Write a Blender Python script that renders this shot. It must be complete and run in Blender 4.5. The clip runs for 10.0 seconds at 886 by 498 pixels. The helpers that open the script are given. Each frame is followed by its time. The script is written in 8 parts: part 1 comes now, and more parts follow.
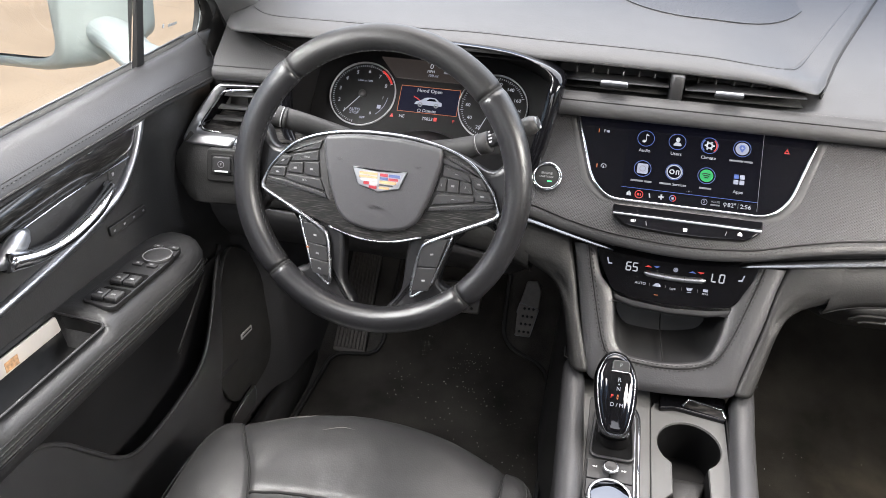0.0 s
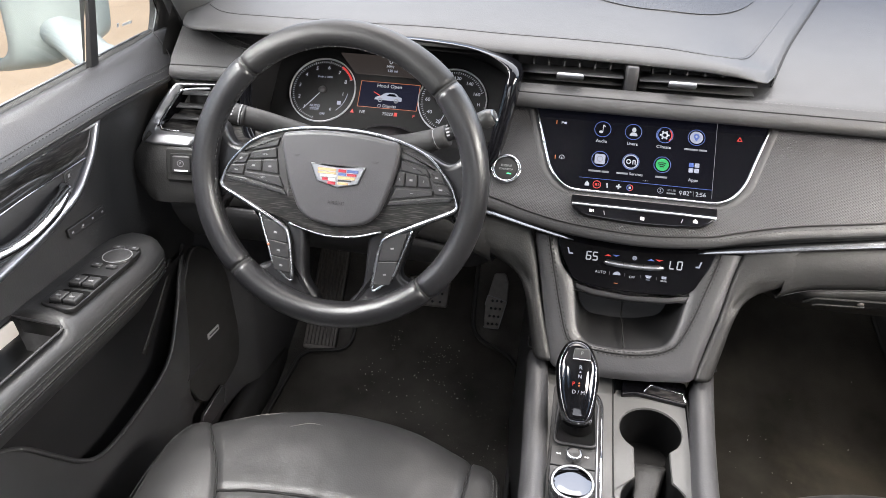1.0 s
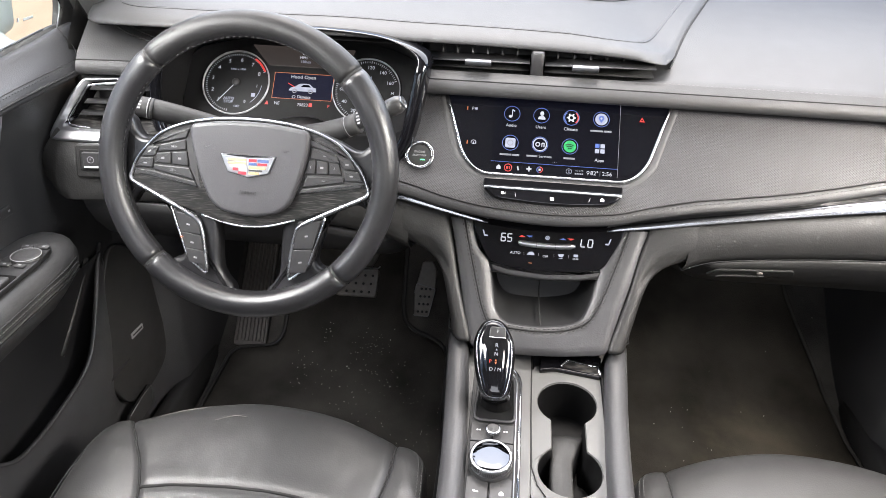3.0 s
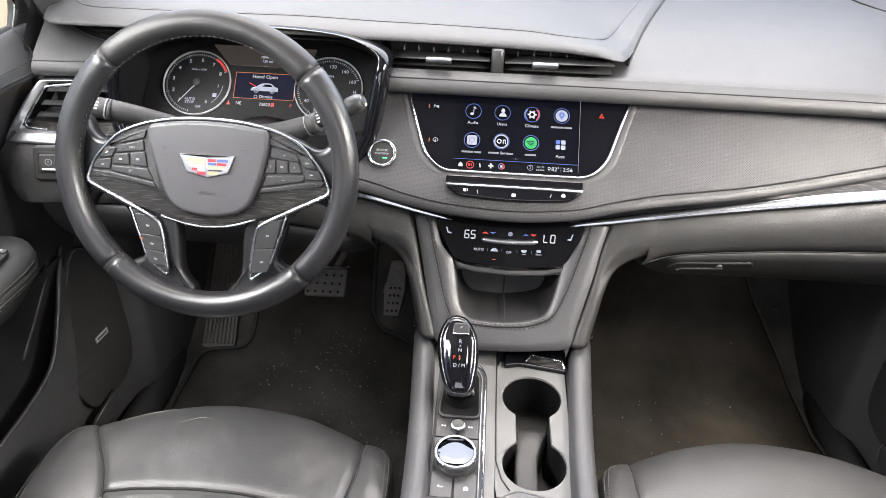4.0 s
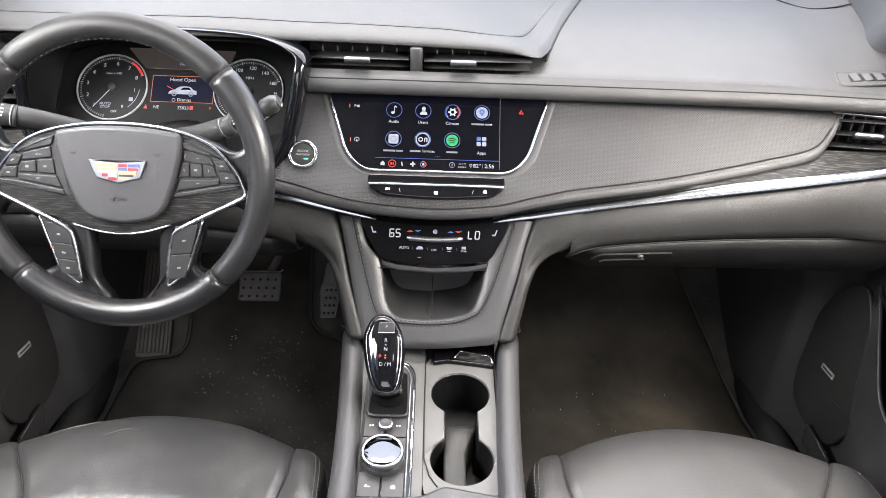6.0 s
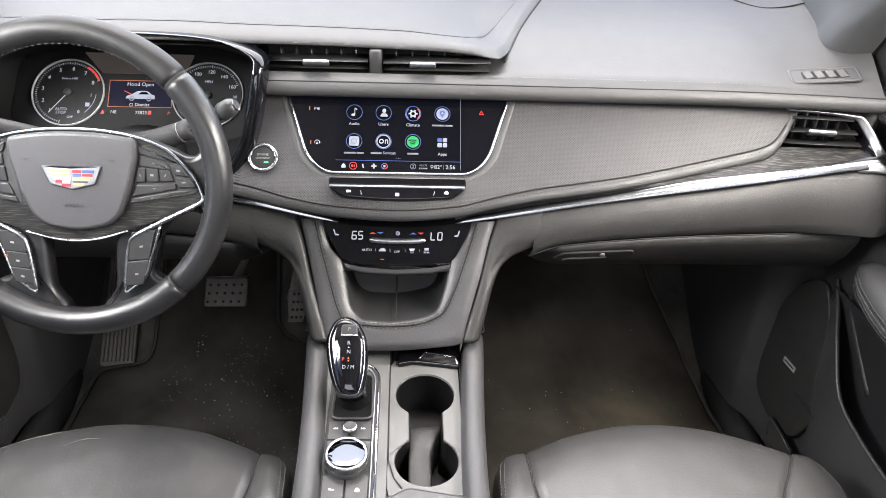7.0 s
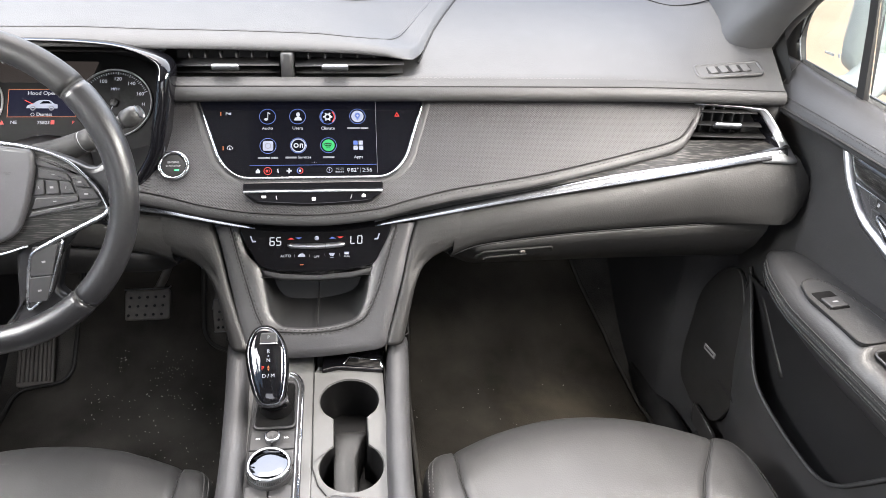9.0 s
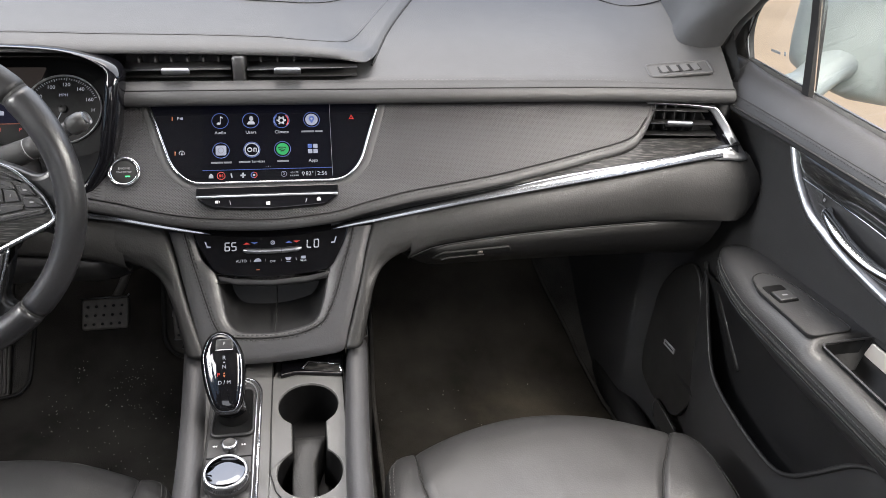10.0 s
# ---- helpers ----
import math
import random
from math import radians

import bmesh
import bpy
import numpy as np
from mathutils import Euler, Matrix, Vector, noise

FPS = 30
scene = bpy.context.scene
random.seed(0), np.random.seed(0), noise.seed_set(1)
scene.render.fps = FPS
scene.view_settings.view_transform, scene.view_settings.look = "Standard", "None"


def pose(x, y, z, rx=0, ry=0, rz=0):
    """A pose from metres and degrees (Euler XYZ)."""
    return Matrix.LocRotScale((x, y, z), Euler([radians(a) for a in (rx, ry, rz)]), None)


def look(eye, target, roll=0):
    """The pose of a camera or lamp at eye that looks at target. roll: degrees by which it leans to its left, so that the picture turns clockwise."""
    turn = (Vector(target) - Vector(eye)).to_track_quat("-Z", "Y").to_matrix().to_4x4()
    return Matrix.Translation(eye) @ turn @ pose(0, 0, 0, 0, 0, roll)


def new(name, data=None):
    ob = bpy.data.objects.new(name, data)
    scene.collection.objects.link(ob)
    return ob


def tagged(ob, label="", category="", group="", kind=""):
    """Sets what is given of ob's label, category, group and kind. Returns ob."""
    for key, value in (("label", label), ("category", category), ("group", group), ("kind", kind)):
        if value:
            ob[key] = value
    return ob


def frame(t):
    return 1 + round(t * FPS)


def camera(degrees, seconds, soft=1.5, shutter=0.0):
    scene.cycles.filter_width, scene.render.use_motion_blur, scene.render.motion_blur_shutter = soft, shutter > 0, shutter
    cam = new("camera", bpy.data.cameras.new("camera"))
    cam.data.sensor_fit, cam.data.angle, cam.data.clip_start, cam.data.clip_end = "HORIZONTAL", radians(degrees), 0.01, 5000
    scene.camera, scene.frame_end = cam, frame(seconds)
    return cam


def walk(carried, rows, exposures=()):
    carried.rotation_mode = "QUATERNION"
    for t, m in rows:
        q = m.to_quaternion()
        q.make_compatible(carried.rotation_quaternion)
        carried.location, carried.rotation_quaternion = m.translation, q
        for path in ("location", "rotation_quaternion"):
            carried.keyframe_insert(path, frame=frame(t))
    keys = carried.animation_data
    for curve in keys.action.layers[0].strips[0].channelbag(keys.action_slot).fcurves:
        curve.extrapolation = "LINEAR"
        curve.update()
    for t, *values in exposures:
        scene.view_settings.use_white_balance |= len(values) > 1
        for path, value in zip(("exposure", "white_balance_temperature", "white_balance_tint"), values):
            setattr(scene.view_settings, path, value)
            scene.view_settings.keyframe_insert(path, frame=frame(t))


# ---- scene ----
cam = camera(61.0, 10.0, soft=0.5)
PATH = [
    (0, -0.1286, -0.9872, 1.0757, 62.029, -2.245, 12.917),
    (0.5, -0.1213, -0.9887, 1.0761, 61.9, -2.131, 11.836),
    (1, -0.108, -0.9906, 1.0776, 61.76, -1.872, 10.649),
    (1.5, -0.0946, -0.9944, 1.0766, 61.697, -1.735, 9.287),
    (2, -0.0821, -1.0008, 1.0762, 61.595, -1.733, 8.092),
    (2.5, -0.0739, -1.0047, 1.0755, 61.569, -1.828, 6.959),
    (4, -0.0462, -1.0109, 1.0735, 61.674, -1.955, 3.951),
    (4.5, -0.0345, -1.0124, 1.0727, 61.742, -1.917, 2.953),
    (5, -0.0239, -1.0127, 1.0716, 61.785, -1.944, 1.928),
    (5.5, -0.0144, -1.0114, 1.0725, 61.784, -1.977, 0.964),
    (7, 0.0135, -1.0143, 1.0723, 62.116, -1.956, -2.163),
    (7.5, 0.0219, -1.0144, 1.0734, 62.127, -2, -3.253),
    (8, 0.0289, -1.0131, 1.0723, 62.226, -2.082, -4.517),
    (8.5, 0.0372, -1.0129, 1.0725, 62.284, -2.092, -5.747),
    (9, 0.0439, -1.0141, 1.0723, 62.399, -2.098, -7.136),
    (9.5, 0.0563, -1.0157, 1.0738, 62.443, -2.157, -8.389),
    (10, 0.0637, -1.0179, 1.0729, 62.638, -2.099, -9.613),
]
EXPOSURES = [(0.0, 1.24), (0.5, 1.35), (1.0, 1.28), (1.5, 1.23), (2.0, 1.5), (2.5, 1.62), (4.0, 1.62), (5.0, 1.58), (5.5, 1.56), (7.0, 1.6), (7.5, 1.58), (8.0, 1.6), (8.5, 1.66), (9.5, 1.63), (10.0, 0.94)]
walk(cam, [(t, pose(*p)) for t, *p in PATH], [(t, stops, 6800, 12) for t, stops in EXPOSURES])

# ---- light ----
world = bpy.data.worlds.new("sky")
scene.world = world
world.use_nodes = True
wn = world.node_tree
sky = wn.nodes.new("ShaderNodeTexSky")
sky.sky_type, sky.sun_disc = "NISHITA", False
SUN_EL, SUN_ROT = radians(76), radians(-6)
sky.sun_elevation, sky.sun_rotation, sky.dust_density = SUN_EL, SUN_ROT, 2.0
wn.nodes["Background"].inputs["Strength"].default_value = 0.15
wn.links.new(sky.outputs[0], wn.nodes["Background"].inputs["Color"])
sun = new("sun", bpy.data.lights.new("sun", "SUN"))
sun.data.energy, sun.data.angle, sun.data.color = 0.7, radians(30), (1.0, 0.96, 0.90)
sun.rotation_euler = (radians(90) - SUN_EL, 0, math.pi - SUN_ROT)


def opening_light(name, at_, target, sx, sy, watts, color):
    """An added area lamp in an opening of the car, standing in for sky light."""
    lamp = new(name, bpy.data.lights.new(name, "AREA"))
    lamp.data.shape, lamp.data.size, lamp.data.size_y = "RECTANGLE", sx, sy
    lamp.data.energy, lamp.data.color = watts, color
    lamp.matrix_world = look(at_, target)
    return lamp


opening_light("windscreen_light", (0, 0.19, 1.15), (0, -0.16, 0.25), 1.42, 0.58, 5.3, (0.91, 0.955, 1.0))
opening_light("sunroof_light", (0, -1.72, 1.30), (0, -1.50, 0.0), 0.90, 0.80, 3.6, (0.97, 0.98, 1.0))
# Added fill lamps in unseen rear openings, uneven to brighten the driver's side.
opening_light("rear_fill_light", (-0.74, -1.92, 1.06), (0.20, -0.80, 0.60), 0.55, 0.34, 0.6, (0.98, 0.98, 1.0))
opening_light("rear_fill_light", (0.74, -1.92, 1.06), (-0.20, -0.80, 0.60), 0.55, 0.34, 2.4, (1.0, 0.98, 0.96))
opening_light("side_window_light", (-0.705, -0.34, 1.13), (0.10, -0.28, 0.45), 0.80, 0.24, 8.8, (0.97, 0.98, 1.0))
opening_light("side_window_light", (0.705, -0.42, 1.13), (-0.10, -0.36, 0.45), 0.70, 0.24, 9.0, (1.0, 0.965, 0.93))


# ---- materials ----
def material(name, color, rough=0.5, metal=0.0, grain=0.0, grain_size=0.002, vary=0.0, vary_size=0.08,
             spec=0.5, rough_vary=0.0, coat=0.0, emit=None, power=0.0):
    """A procedural surface: colour with slow variation, fine relief and uneven gloss, in metres."""
    m = bpy.data.materials.new(name)
    m.use_nodes = True
    nt, b = m.node_tree, m.node_tree.nodes["Principled BSDF"]
    b.inputs["Base Color"].default_value = (*color, 1)
    b.inputs["Roughness"].default_value, b.inputs["Metallic"].default_value = rough, metal
    b.inputs["Specular IOR Level"].default_value = spec
    b.inputs["Coat Weight"].default_value = coat
    b.inputs["Coat Roughness"].default_value = 0.05
    if emit:
        b.inputs["Emission Color"].default_value = (*emit, 1)
        b.inputs["Emission Strength"].default_value = power
    if not (grain or vary or rough_vary):
        return m
    co = nt.nodes.new("ShaderNodeTexCoord").outputs["Object"]

    def noise_at(size, detail):
        n = nt.nodes.new("ShaderNodeTexNoise")
        n.inputs["Scale"].default_value, n.inputs["Detail"].default_value = 1 / size, detail
        nt.links.new(co, n.inputs["Vector"])
        return n.outputs["Fac"]

    def spread(fac, low, high):
        r = nt.nodes.new("ShaderNodeMapRange")
        r.inputs["From Min"].default_value, r.inputs["From Max"].default_value = 0.3, 0.7
        r.inputs["To Min"].default_value, r.inputs["To Max"].default_value = low, high
        nt.links.new(fac, r.inputs["Value"])
        return r.outputs["Result"]
    if vary:
        mix = nt.nodes.new("ShaderNodeMix")
        mix.data_type, mix.blend_type = "RGBA", "MULTIPLY"
        mix.inputs["Factor"].default_value = 1
        mix.inputs["A"].default_value = (*color, 1)
        comb = nt.nodes.new("ShaderNodeCombineColor")
        v = spread(noise_at(vary_size, 6), 1 - vary, 1 + vary)
        for i in range(3):
            nt.links.new(v, comb.inputs[i])
        nt.links.new(comb.outputs[0], mix.inputs["B"])
        nt.links.new(mix.outputs["Result"], b.inputs["Base Color"])
    if rough_vary:
        nt.links.new(spread(noise_at(0.03, 7), rough - rough_vary, rough + rough_vary), b.inputs["Roughness"])
    if grain:
        v = nt.nodes.new("ShaderNodeTexVoronoi")
        v.inputs["Scale"].default_value = 1 / grain_size
        nt.links.new(co, v.inputs["Vector"])
        add = nt.nodes.new("ShaderNodeMath")
        add.operation = "ADD"
        nt.links.new(v.outputs["Distance"], add.inputs[0])
        nt.links.new(noise_at(grain_size * 4, 4), add.inputs[1])
        bump = nt.nodes.new("ShaderNodeBump")
        bump.inputs["Strength"].default_value, bump.inputs["Distance"].default_value = grain, grain_size * 0.25
        nt.links.new(add.outputs[0], bump.inputs["Height"])
        nt.links.new(bump.outputs[0], b.inputs["Normal"])
    return m


def perforated(name, color, rough, pitch):
    """Soft trim with rows of small pressed holes, laid out in the sheet's own metres."""
    m = material(name, color, rough, grain=0.0, vary=0.08, vary_size=0.1)
    nt, b = m.node_tree, m.node_tree.nodes["Principled BSDF"]
    uv = nt.nodes.new("ShaderNodeTexCoord").outputs["UV"]
    turn = nt.nodes.new("ShaderNodeMapping")
    turn.inputs["Rotation"].default_value = (0, 0, radians(45))
    nt.links.new(uv, turn.inputs["Vector"])
    v = nt.nodes.new("ShaderNodeTexVoronoi")
    v.voronoi_dimensions = "2D"
    v.inputs["Scale"].default_value, v.inputs["Randomness"].default_value = 1 / pitch, 0.0
    nt.links.new(turn.outputs[0], v.inputs["Vector"])
    r = nt.nodes.new("ShaderNodeMapRange")
    r.interpolation_type = "SMOOTHSTEP"
    r.inputs["From Min"].default_value, r.inputs["From Max"].default_value = 0.16, 0.34
    nt.links.new(v.outputs["Distance"], r.inputs["Value"])
    bump = nt.nodes.new("ShaderNodeBump")
    bump.inputs["Strength"].default_value, bump.inputs["Distance"].default_value = 0.9, 0.0007
    nt.links.new(r.outputs[0], bump.inputs["Height"])
    nt.links.new(bump.outputs[0], b.inputs["Normal"])
    hole = nt.nodes.new("ShaderNodeMix")
    hole.data_type = "RGBA"
    hole.inputs["A"].default_value = (*(c * 0.30 for c in color), 1)
    hole.inputs["B"].default_value = (*color, 1)
    nt.links.new(r.outputs[0], hole.inputs["Factor"])
    nt.links.new(hole.outputs["Result"], b.inputs["Base Color"])
    return m


def wood(name, rough=0.5, coat=0.0):
    """Dark open-pore veneer with fine streaks along the sheet."""
    m = bpy.data.materials.new(name)
    m.use_nodes = True
    nt, b = m.node_tree, m.node_tree.nodes["Principled BSDF"]
    co = nt.nodes.new("ShaderNodeTexCoord").outputs["Object"]
    mp = nt.nodes.new("ShaderNodeMapping")
    mp.inputs["Scale"].default_value = (55, 60, 1100)
    mp.inputs["Rotation"].default_value = (0, radians(6), 0)
    nt.links.new(co, mp.inputs["Vector"])
    n = nt.nodes.new("ShaderNodeTexNoise")
    n.inputs["Scale"].default_value, n.inputs["Detail"].default_value, n.inputs["Distortion"].default_value = 1, 5, 0.3
    nt.links.new(mp.outputs[0], n.inputs["Vector"])
    ramp = nt.nodes.new("ShaderNodeValToRGB")
    e = ramp.color_ramp.elements
    e[0].position, e[0].color = 0.50, (0.007, 0.007, 0.007, 1)
    e[1].position, e[1].color = 0.72, (0.070, 0.066, 0.063, 1)
    nt.links.new(n.outputs["Fac"], ramp.inputs["Fac"])
    nt.links.new(ramp.outputs[0], b.inputs["Base Color"])
    b.inputs["Roughness"].default_value = rough
    b.inputs["Specular IOR Level"].default_value = 0.25
    b.inputs["Coat Weight"].default_value, b.inputs["Coat Roughness"].default_value = coat, 0.04
    bump = nt.nodes.new("ShaderNodeBump")
    bump.inputs["Strength"].default_value, bump.inputs["Distance"].default_value = 0.3, 0.0004
    nt.links.new(n.outputs["Fac"], bump.inputs["Height"])
    nt.links.new(bump.outputs[0], b.inputs["Normal"])
    return m


DASH = material("dash_skin", (0.039, 0.039, 0.0395), 0.55, grain=0.22, grain_size=0.0020, vary=0.05, rough_vary=0.015)
SOFT = material("soft_trim", (0.039, 0.039, 0.041), 0.42, grain=0.20, grain_size=0.0022, vary=0.08, rough_vary=0.04)
LOWER = material("lower_trim", (0.0235, 0.0233, 0.0228), 0.50, spec=0.36, grain=0.25, grain_size=0.0022, vary=0.1, rough_vary=0.06)
PLASTIC = material("black_plastic", (0.032, 0.032, 0.033), 0.42, grain=0.25, grain_size=0.001, vary=0.1)
DARK = material("dark_plastic", (0.017, 0.017, 0.0175), 0.6, grain=0.2, grain_size=0.001, vary=0.15)
SEAT = material("seat_leather", (0.035, 0.035, 0.0355), 0.34, spec=0.66, grain=0.13, grain_size=0.0022, vary=0.06, rough_vary=0.02)
RIM = material("wheel_leather", (0.013, 0.013, 0.0142), 0.34, spec=0.52, grain=0.10, grain_size=0.0016, vary=0.15, rough_vary=0.05)
RIMTOP = material("dull_wheel_leather", (0.013, 0.013, 0.0135), 0.46, spec=0.32, grain=0.16, grain_size=0.0018, vary=0.15, rough_vary=0.05)
PERF = perforated("perforated_trim", (0.035, 0.035, 0.0362), 0.5, 0.0027)
WOOD = wood("dark_veneer", 0.42, 0.15)
LACQUER = wood("lacquered_veneer", 0.3, 1.0)
GLOSS = material("gloss_black", (0.004, 0.004, 0.005), 0.05, vary=0.1, rough_vary=0.02)
CHROME = material("chrome", (0.50, 0.51, 0.53), 0.16, 1.0, rough_vary=0.04)
SILL = material("sill_skin", (0.032, 0.032, 0.0335), 0.46, spec=0.38, grain=0.22, grain_size=0.0022, vary=0.08, rough_vary=0.04)
STRIP = material("strip_chrome", (0.30, 0.31, 0.33), 0.24, 1.0, rough_vary=0.02)
SATIN = material("satin_silver", (0.44, 0.45, 0.475), 0.34, 1.0, rough_vary=0.05)
GALVANO = material("satin_galvano", (0.48, 0.49, 0.51), 0.42, 1.0, rough_vary=0.04)
WHEELTRIM = material("wheel_trim_silver", (0.42, 0.43, 0.45), 0.27, 1.0, rough_vary=0.04)
SIDEBAND = material("dark_chrome", (0.20, 0.205, 0.22), 0.20, 1.0, rough_vary=0.03)
# Blacker than the plastic: recess shade is put into the colour.
SHADE_BLACK = material("shade_black", (0.006, 0.006, 0.0062), 0.8, spec=0.05, vary=0.15)
KNURL = material("knurled_silver", (0.24, 0.24, 0.25), 0.34, 0.85, rough_vary=0.05)
SLAT = material("vent_slat", (0.018, 0.018, 0.0185), 0.40, vary=0.08)
THREAD = material("grey_thread", (0.085, 0.085, 0.085), 0.8, vary=0.2, vary_size=0.004)
GROOVE = material("dark_groove", (0.007, 0.007, 0.007), 0.8)
CARPET = material("carpet", (0.066, 0.0635, 0.060), 1.0, grain=1.0, grain_size=0.0025, vary=0.45, vary_size=0.09, spec=0.1)
MAT = material("mat_carpet", (0.042, 0.0395, 0.0365), 1.0, grain=1.0, grain_size=0.002, vary=0.5, vary_size=0.14, spec=0.1)
DUSTY = material("dusty_carpet", (0.047, 0.043, 0.037), 1.0, grain=1.0, grain_size=0.002, vary=0.5, vary_size=0.14, spec=0.1)


def add_dust(m, middle, reach, color):
    """Pale dust trodden into the pile round one spot, with a ragged edge."""
    nt, b = m.node_tree, m.node_tree.nodes["Principled BSDF"]
    place = nt.nodes.new("ShaderNodeNewGeometry").outputs["Position"]
    away = nt.nodes.new("ShaderNodeMapping")
    away.vector_type = "TEXTURE"
    away.inputs["Location"].default_value, away.inputs["Scale"].default_value = middle, reach
    nt.links.new(place, away.inputs["Vector"])
    far = nt.nodes.new("ShaderNodeVectorMath")
    far.operation = "LENGTH"
    nt.links.new(away.outputs[0], far.inputs[0])
    rag = nt.nodes.new("ShaderNodeTexNoise")
    rag.inputs["Scale"].default_value, rag.inputs["Detail"].default_value = 14, 8
    nt.links.new(place, rag.inputs["Vector"])
    total = nt.nodes.new("ShaderNodeMath")
    total.operation = "ADD"
    nt.links.new(far.outputs["Value"], total.inputs[0])
    nt.links.new(rag.outputs["Fac"], total.inputs[1])
    fade = nt.nodes.new("ShaderNodeMapRange")
    fade.interpolation_type = "SMOOTHSTEP"
    fade.inputs["From Min"].default_value, fade.inputs["From Max"].default_value = 1.55, 0.45
    nt.links.new(total.outputs[0], fade.inputs["Value"])
    mix = nt.nodes.new("ShaderNodeMix")
    mix.data_type = "RGBA"
    nt.links.new(b.inputs["Base Color"].links[0].from_socket, mix.inputs["A"])
    mix.inputs["B"].default_value = (*color, 1)
    nt.links.new(fade.outputs["Result"], mix.inputs["Factor"])
    nt.links.new(mix.outputs["Result"], b.inputs["Base Color"])


add_dust(DUSTY, (0.52, 0.10, 0.03), (0.20, 0.26, 1.0), (0.140, 0.122, 0.094))
CRUMB = material("pale_grit", (0.45, 0.43, 0.40), 0.8, vary=0.3, vary_size=0.003)
STEEL = material("brushed_steel", (0.165, 0.152, 0.138), 0.45, 0.0, spec=0.5, vary=0.15, vary_size=0.01)
RUBBER = material("pedal_rubber", (0.02, 0.02, 0.02), 0.6, grain=0.3, grain_size=0.001, vary=0.2)
BODY = material("silver_paint", (0.27, 0.295, 0.285), 0.4, 0.1, vary=0.05, coat=0.35)
MIRROR = material("mirror_glass", (0.9, 0.9, 0.9), 0.01, 1.0)
CONCRETE = material("pale_concrete", (0.62, 0.45, 0.29), 0.9, spec=0.1, grain=0.4, grain_size=0.02, vary=0.12, vary_size=1.2)
LINER = material("roof_lining", (0.10, 0.10, 0.10), 0.95, grain=0.3, grain_size=0.002, vary=0.05)
PILLAR = material("pillar_trim", (0.055, 0.055, 0.056), 0.6, grain=0.3, grain_size=0.0015, vary=0.06)
CREASE = material("worn_leather", (0.10, 0.097, 0.09), 0.55, vary=0.3, vary_size=0.01)
PEDALPAD = material("grey_rubber", (0.115, 0.108, 0.100), 0.55, grain=0.3, grain_size=0.001, vary=0.2)
BADGE = material("badge_silver", (0.34, 0.34, 0.35), 0.4, 0.2, vary=0.1, vary_size=0.004)
HUB = material("hub_skin", (0.040, 0.040, 0.043), 0.45, grain=0.3, grain_size=0.001, vary=0.05)
WHITE = material("white_print", (0.7, 0.7, 0.7), 0.6, vary=0.05)
GREYPRINT = material("grey_print", (0.22, 0.22, 0.23), 0.6, vary=0.05)
KEY = material("key_black", (0.020, 0.020, 0.021), 0.42, grain=0.15, grain_size=0.0008, vary=0.06)
DOORSKIN = material("door_skin", (0.027, 0.027, 0.0275), 0.45, grain=0.22, grain_size=0.0022, vary=0.08, rough_vary=0.04)
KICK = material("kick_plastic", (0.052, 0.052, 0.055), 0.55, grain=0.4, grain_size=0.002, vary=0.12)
# The hollow's shade is put into its colour, darker than the pocket front.
HOLLOW_SHADE = material("pocket_shade_black", (0.015, 0.015, 0.0157), 0.5, spec=0.4, vary=0.15)
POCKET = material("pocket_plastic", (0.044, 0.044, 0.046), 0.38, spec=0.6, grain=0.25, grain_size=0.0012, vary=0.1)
# Near-black: the depth shade of wells and openings is put into the colour.
WELL_SHADE = material("well_shade_black", (0.004, 0.004, 0.0042), 0.50, spec=0.25, vary=0.2, rough_vary=0.05)
ROTARY = material("black_mirror", (0.085, 0.092, 0.105), 0.04, 1.0, vary=0.05)
GREEN_LED = material("green_light", (0.0, 0.1, 0.02), 0.4, emit=(0.05, 1.0, 0.25), power=1.2)
PLATE_MAT = material("pale_plate", (0.55, 0.52, 0.48), 0.4, 0.3, vary=0.05)


def glow(name, color, power):
    return material(name, tuple(c * 0.1 for c in color), 0.35, emit=color, power=power)


CLUSTERFACE = material("cluster_black", (0.008, 0.008, 0.0085), 0.7, spec=0.2, vary=0.1)
LCD = material("lcd_black", (0.003, 0.003, 0.004), 0.04, spec=0.35, emit=(0.004, 0.005, 0.009), power=0.15, vary=0.1)
G_WHITE = glow("glow_white", (0.82, 0.88, 1.0), 0.18)
G_GREY = glow("glow_grey", (0.45, 0.48, 0.55), 0.15)
G_BLUE = glow("glow_blue", (0.13, 0.24, 0.75), 0.20)
G_NAVY = material("glow_navy", (0.002, 0.002, 0.003), 0.05, spec=0.35, emit=(0.005, 0.006, 0.014), power=0.12, vary=0.1)
PALETHREAD = material("pale_thread", (0.115, 0.115, 0.112), 0.8, vary=0.2, vary_size=0.004)
BLACKTHREAD = material("black_thread", (0.03, 0.03, 0.03), 0.7, vary=0.2, vary_size=0.004)
G_RED = glow("glow_red", (1.0, 0.06, 0.05), 0.26)
G_ORANGE = glow("glow_orange", (1.0, 0.30, 0.12), 0.20)
G_GREEN = glow("glow_green", (0.02, 0.55, 0.16), 0.26)
G_PALE = glow("glow_pale", (0.60, 0.66, 0.85), 0.20)


def clear_glass(name, tint):
    m = bpy.data.materials.new(name)
    m.use_nodes = True
    nt = m.node_tree
    b = nt.nodes["Principled BSDF"]
    b.inputs["Base Color"].default_value = (*tint, 1)
    b.inputs["Roughness"].default_value = 0.0
    b.inputs["IOR"].default_value = 1.45
    b.inputs["Transmission Weight"].default_value = 1.0
    return m


GLASS = clear_glass("window_glass", (0.93, 0.97, 0.95))


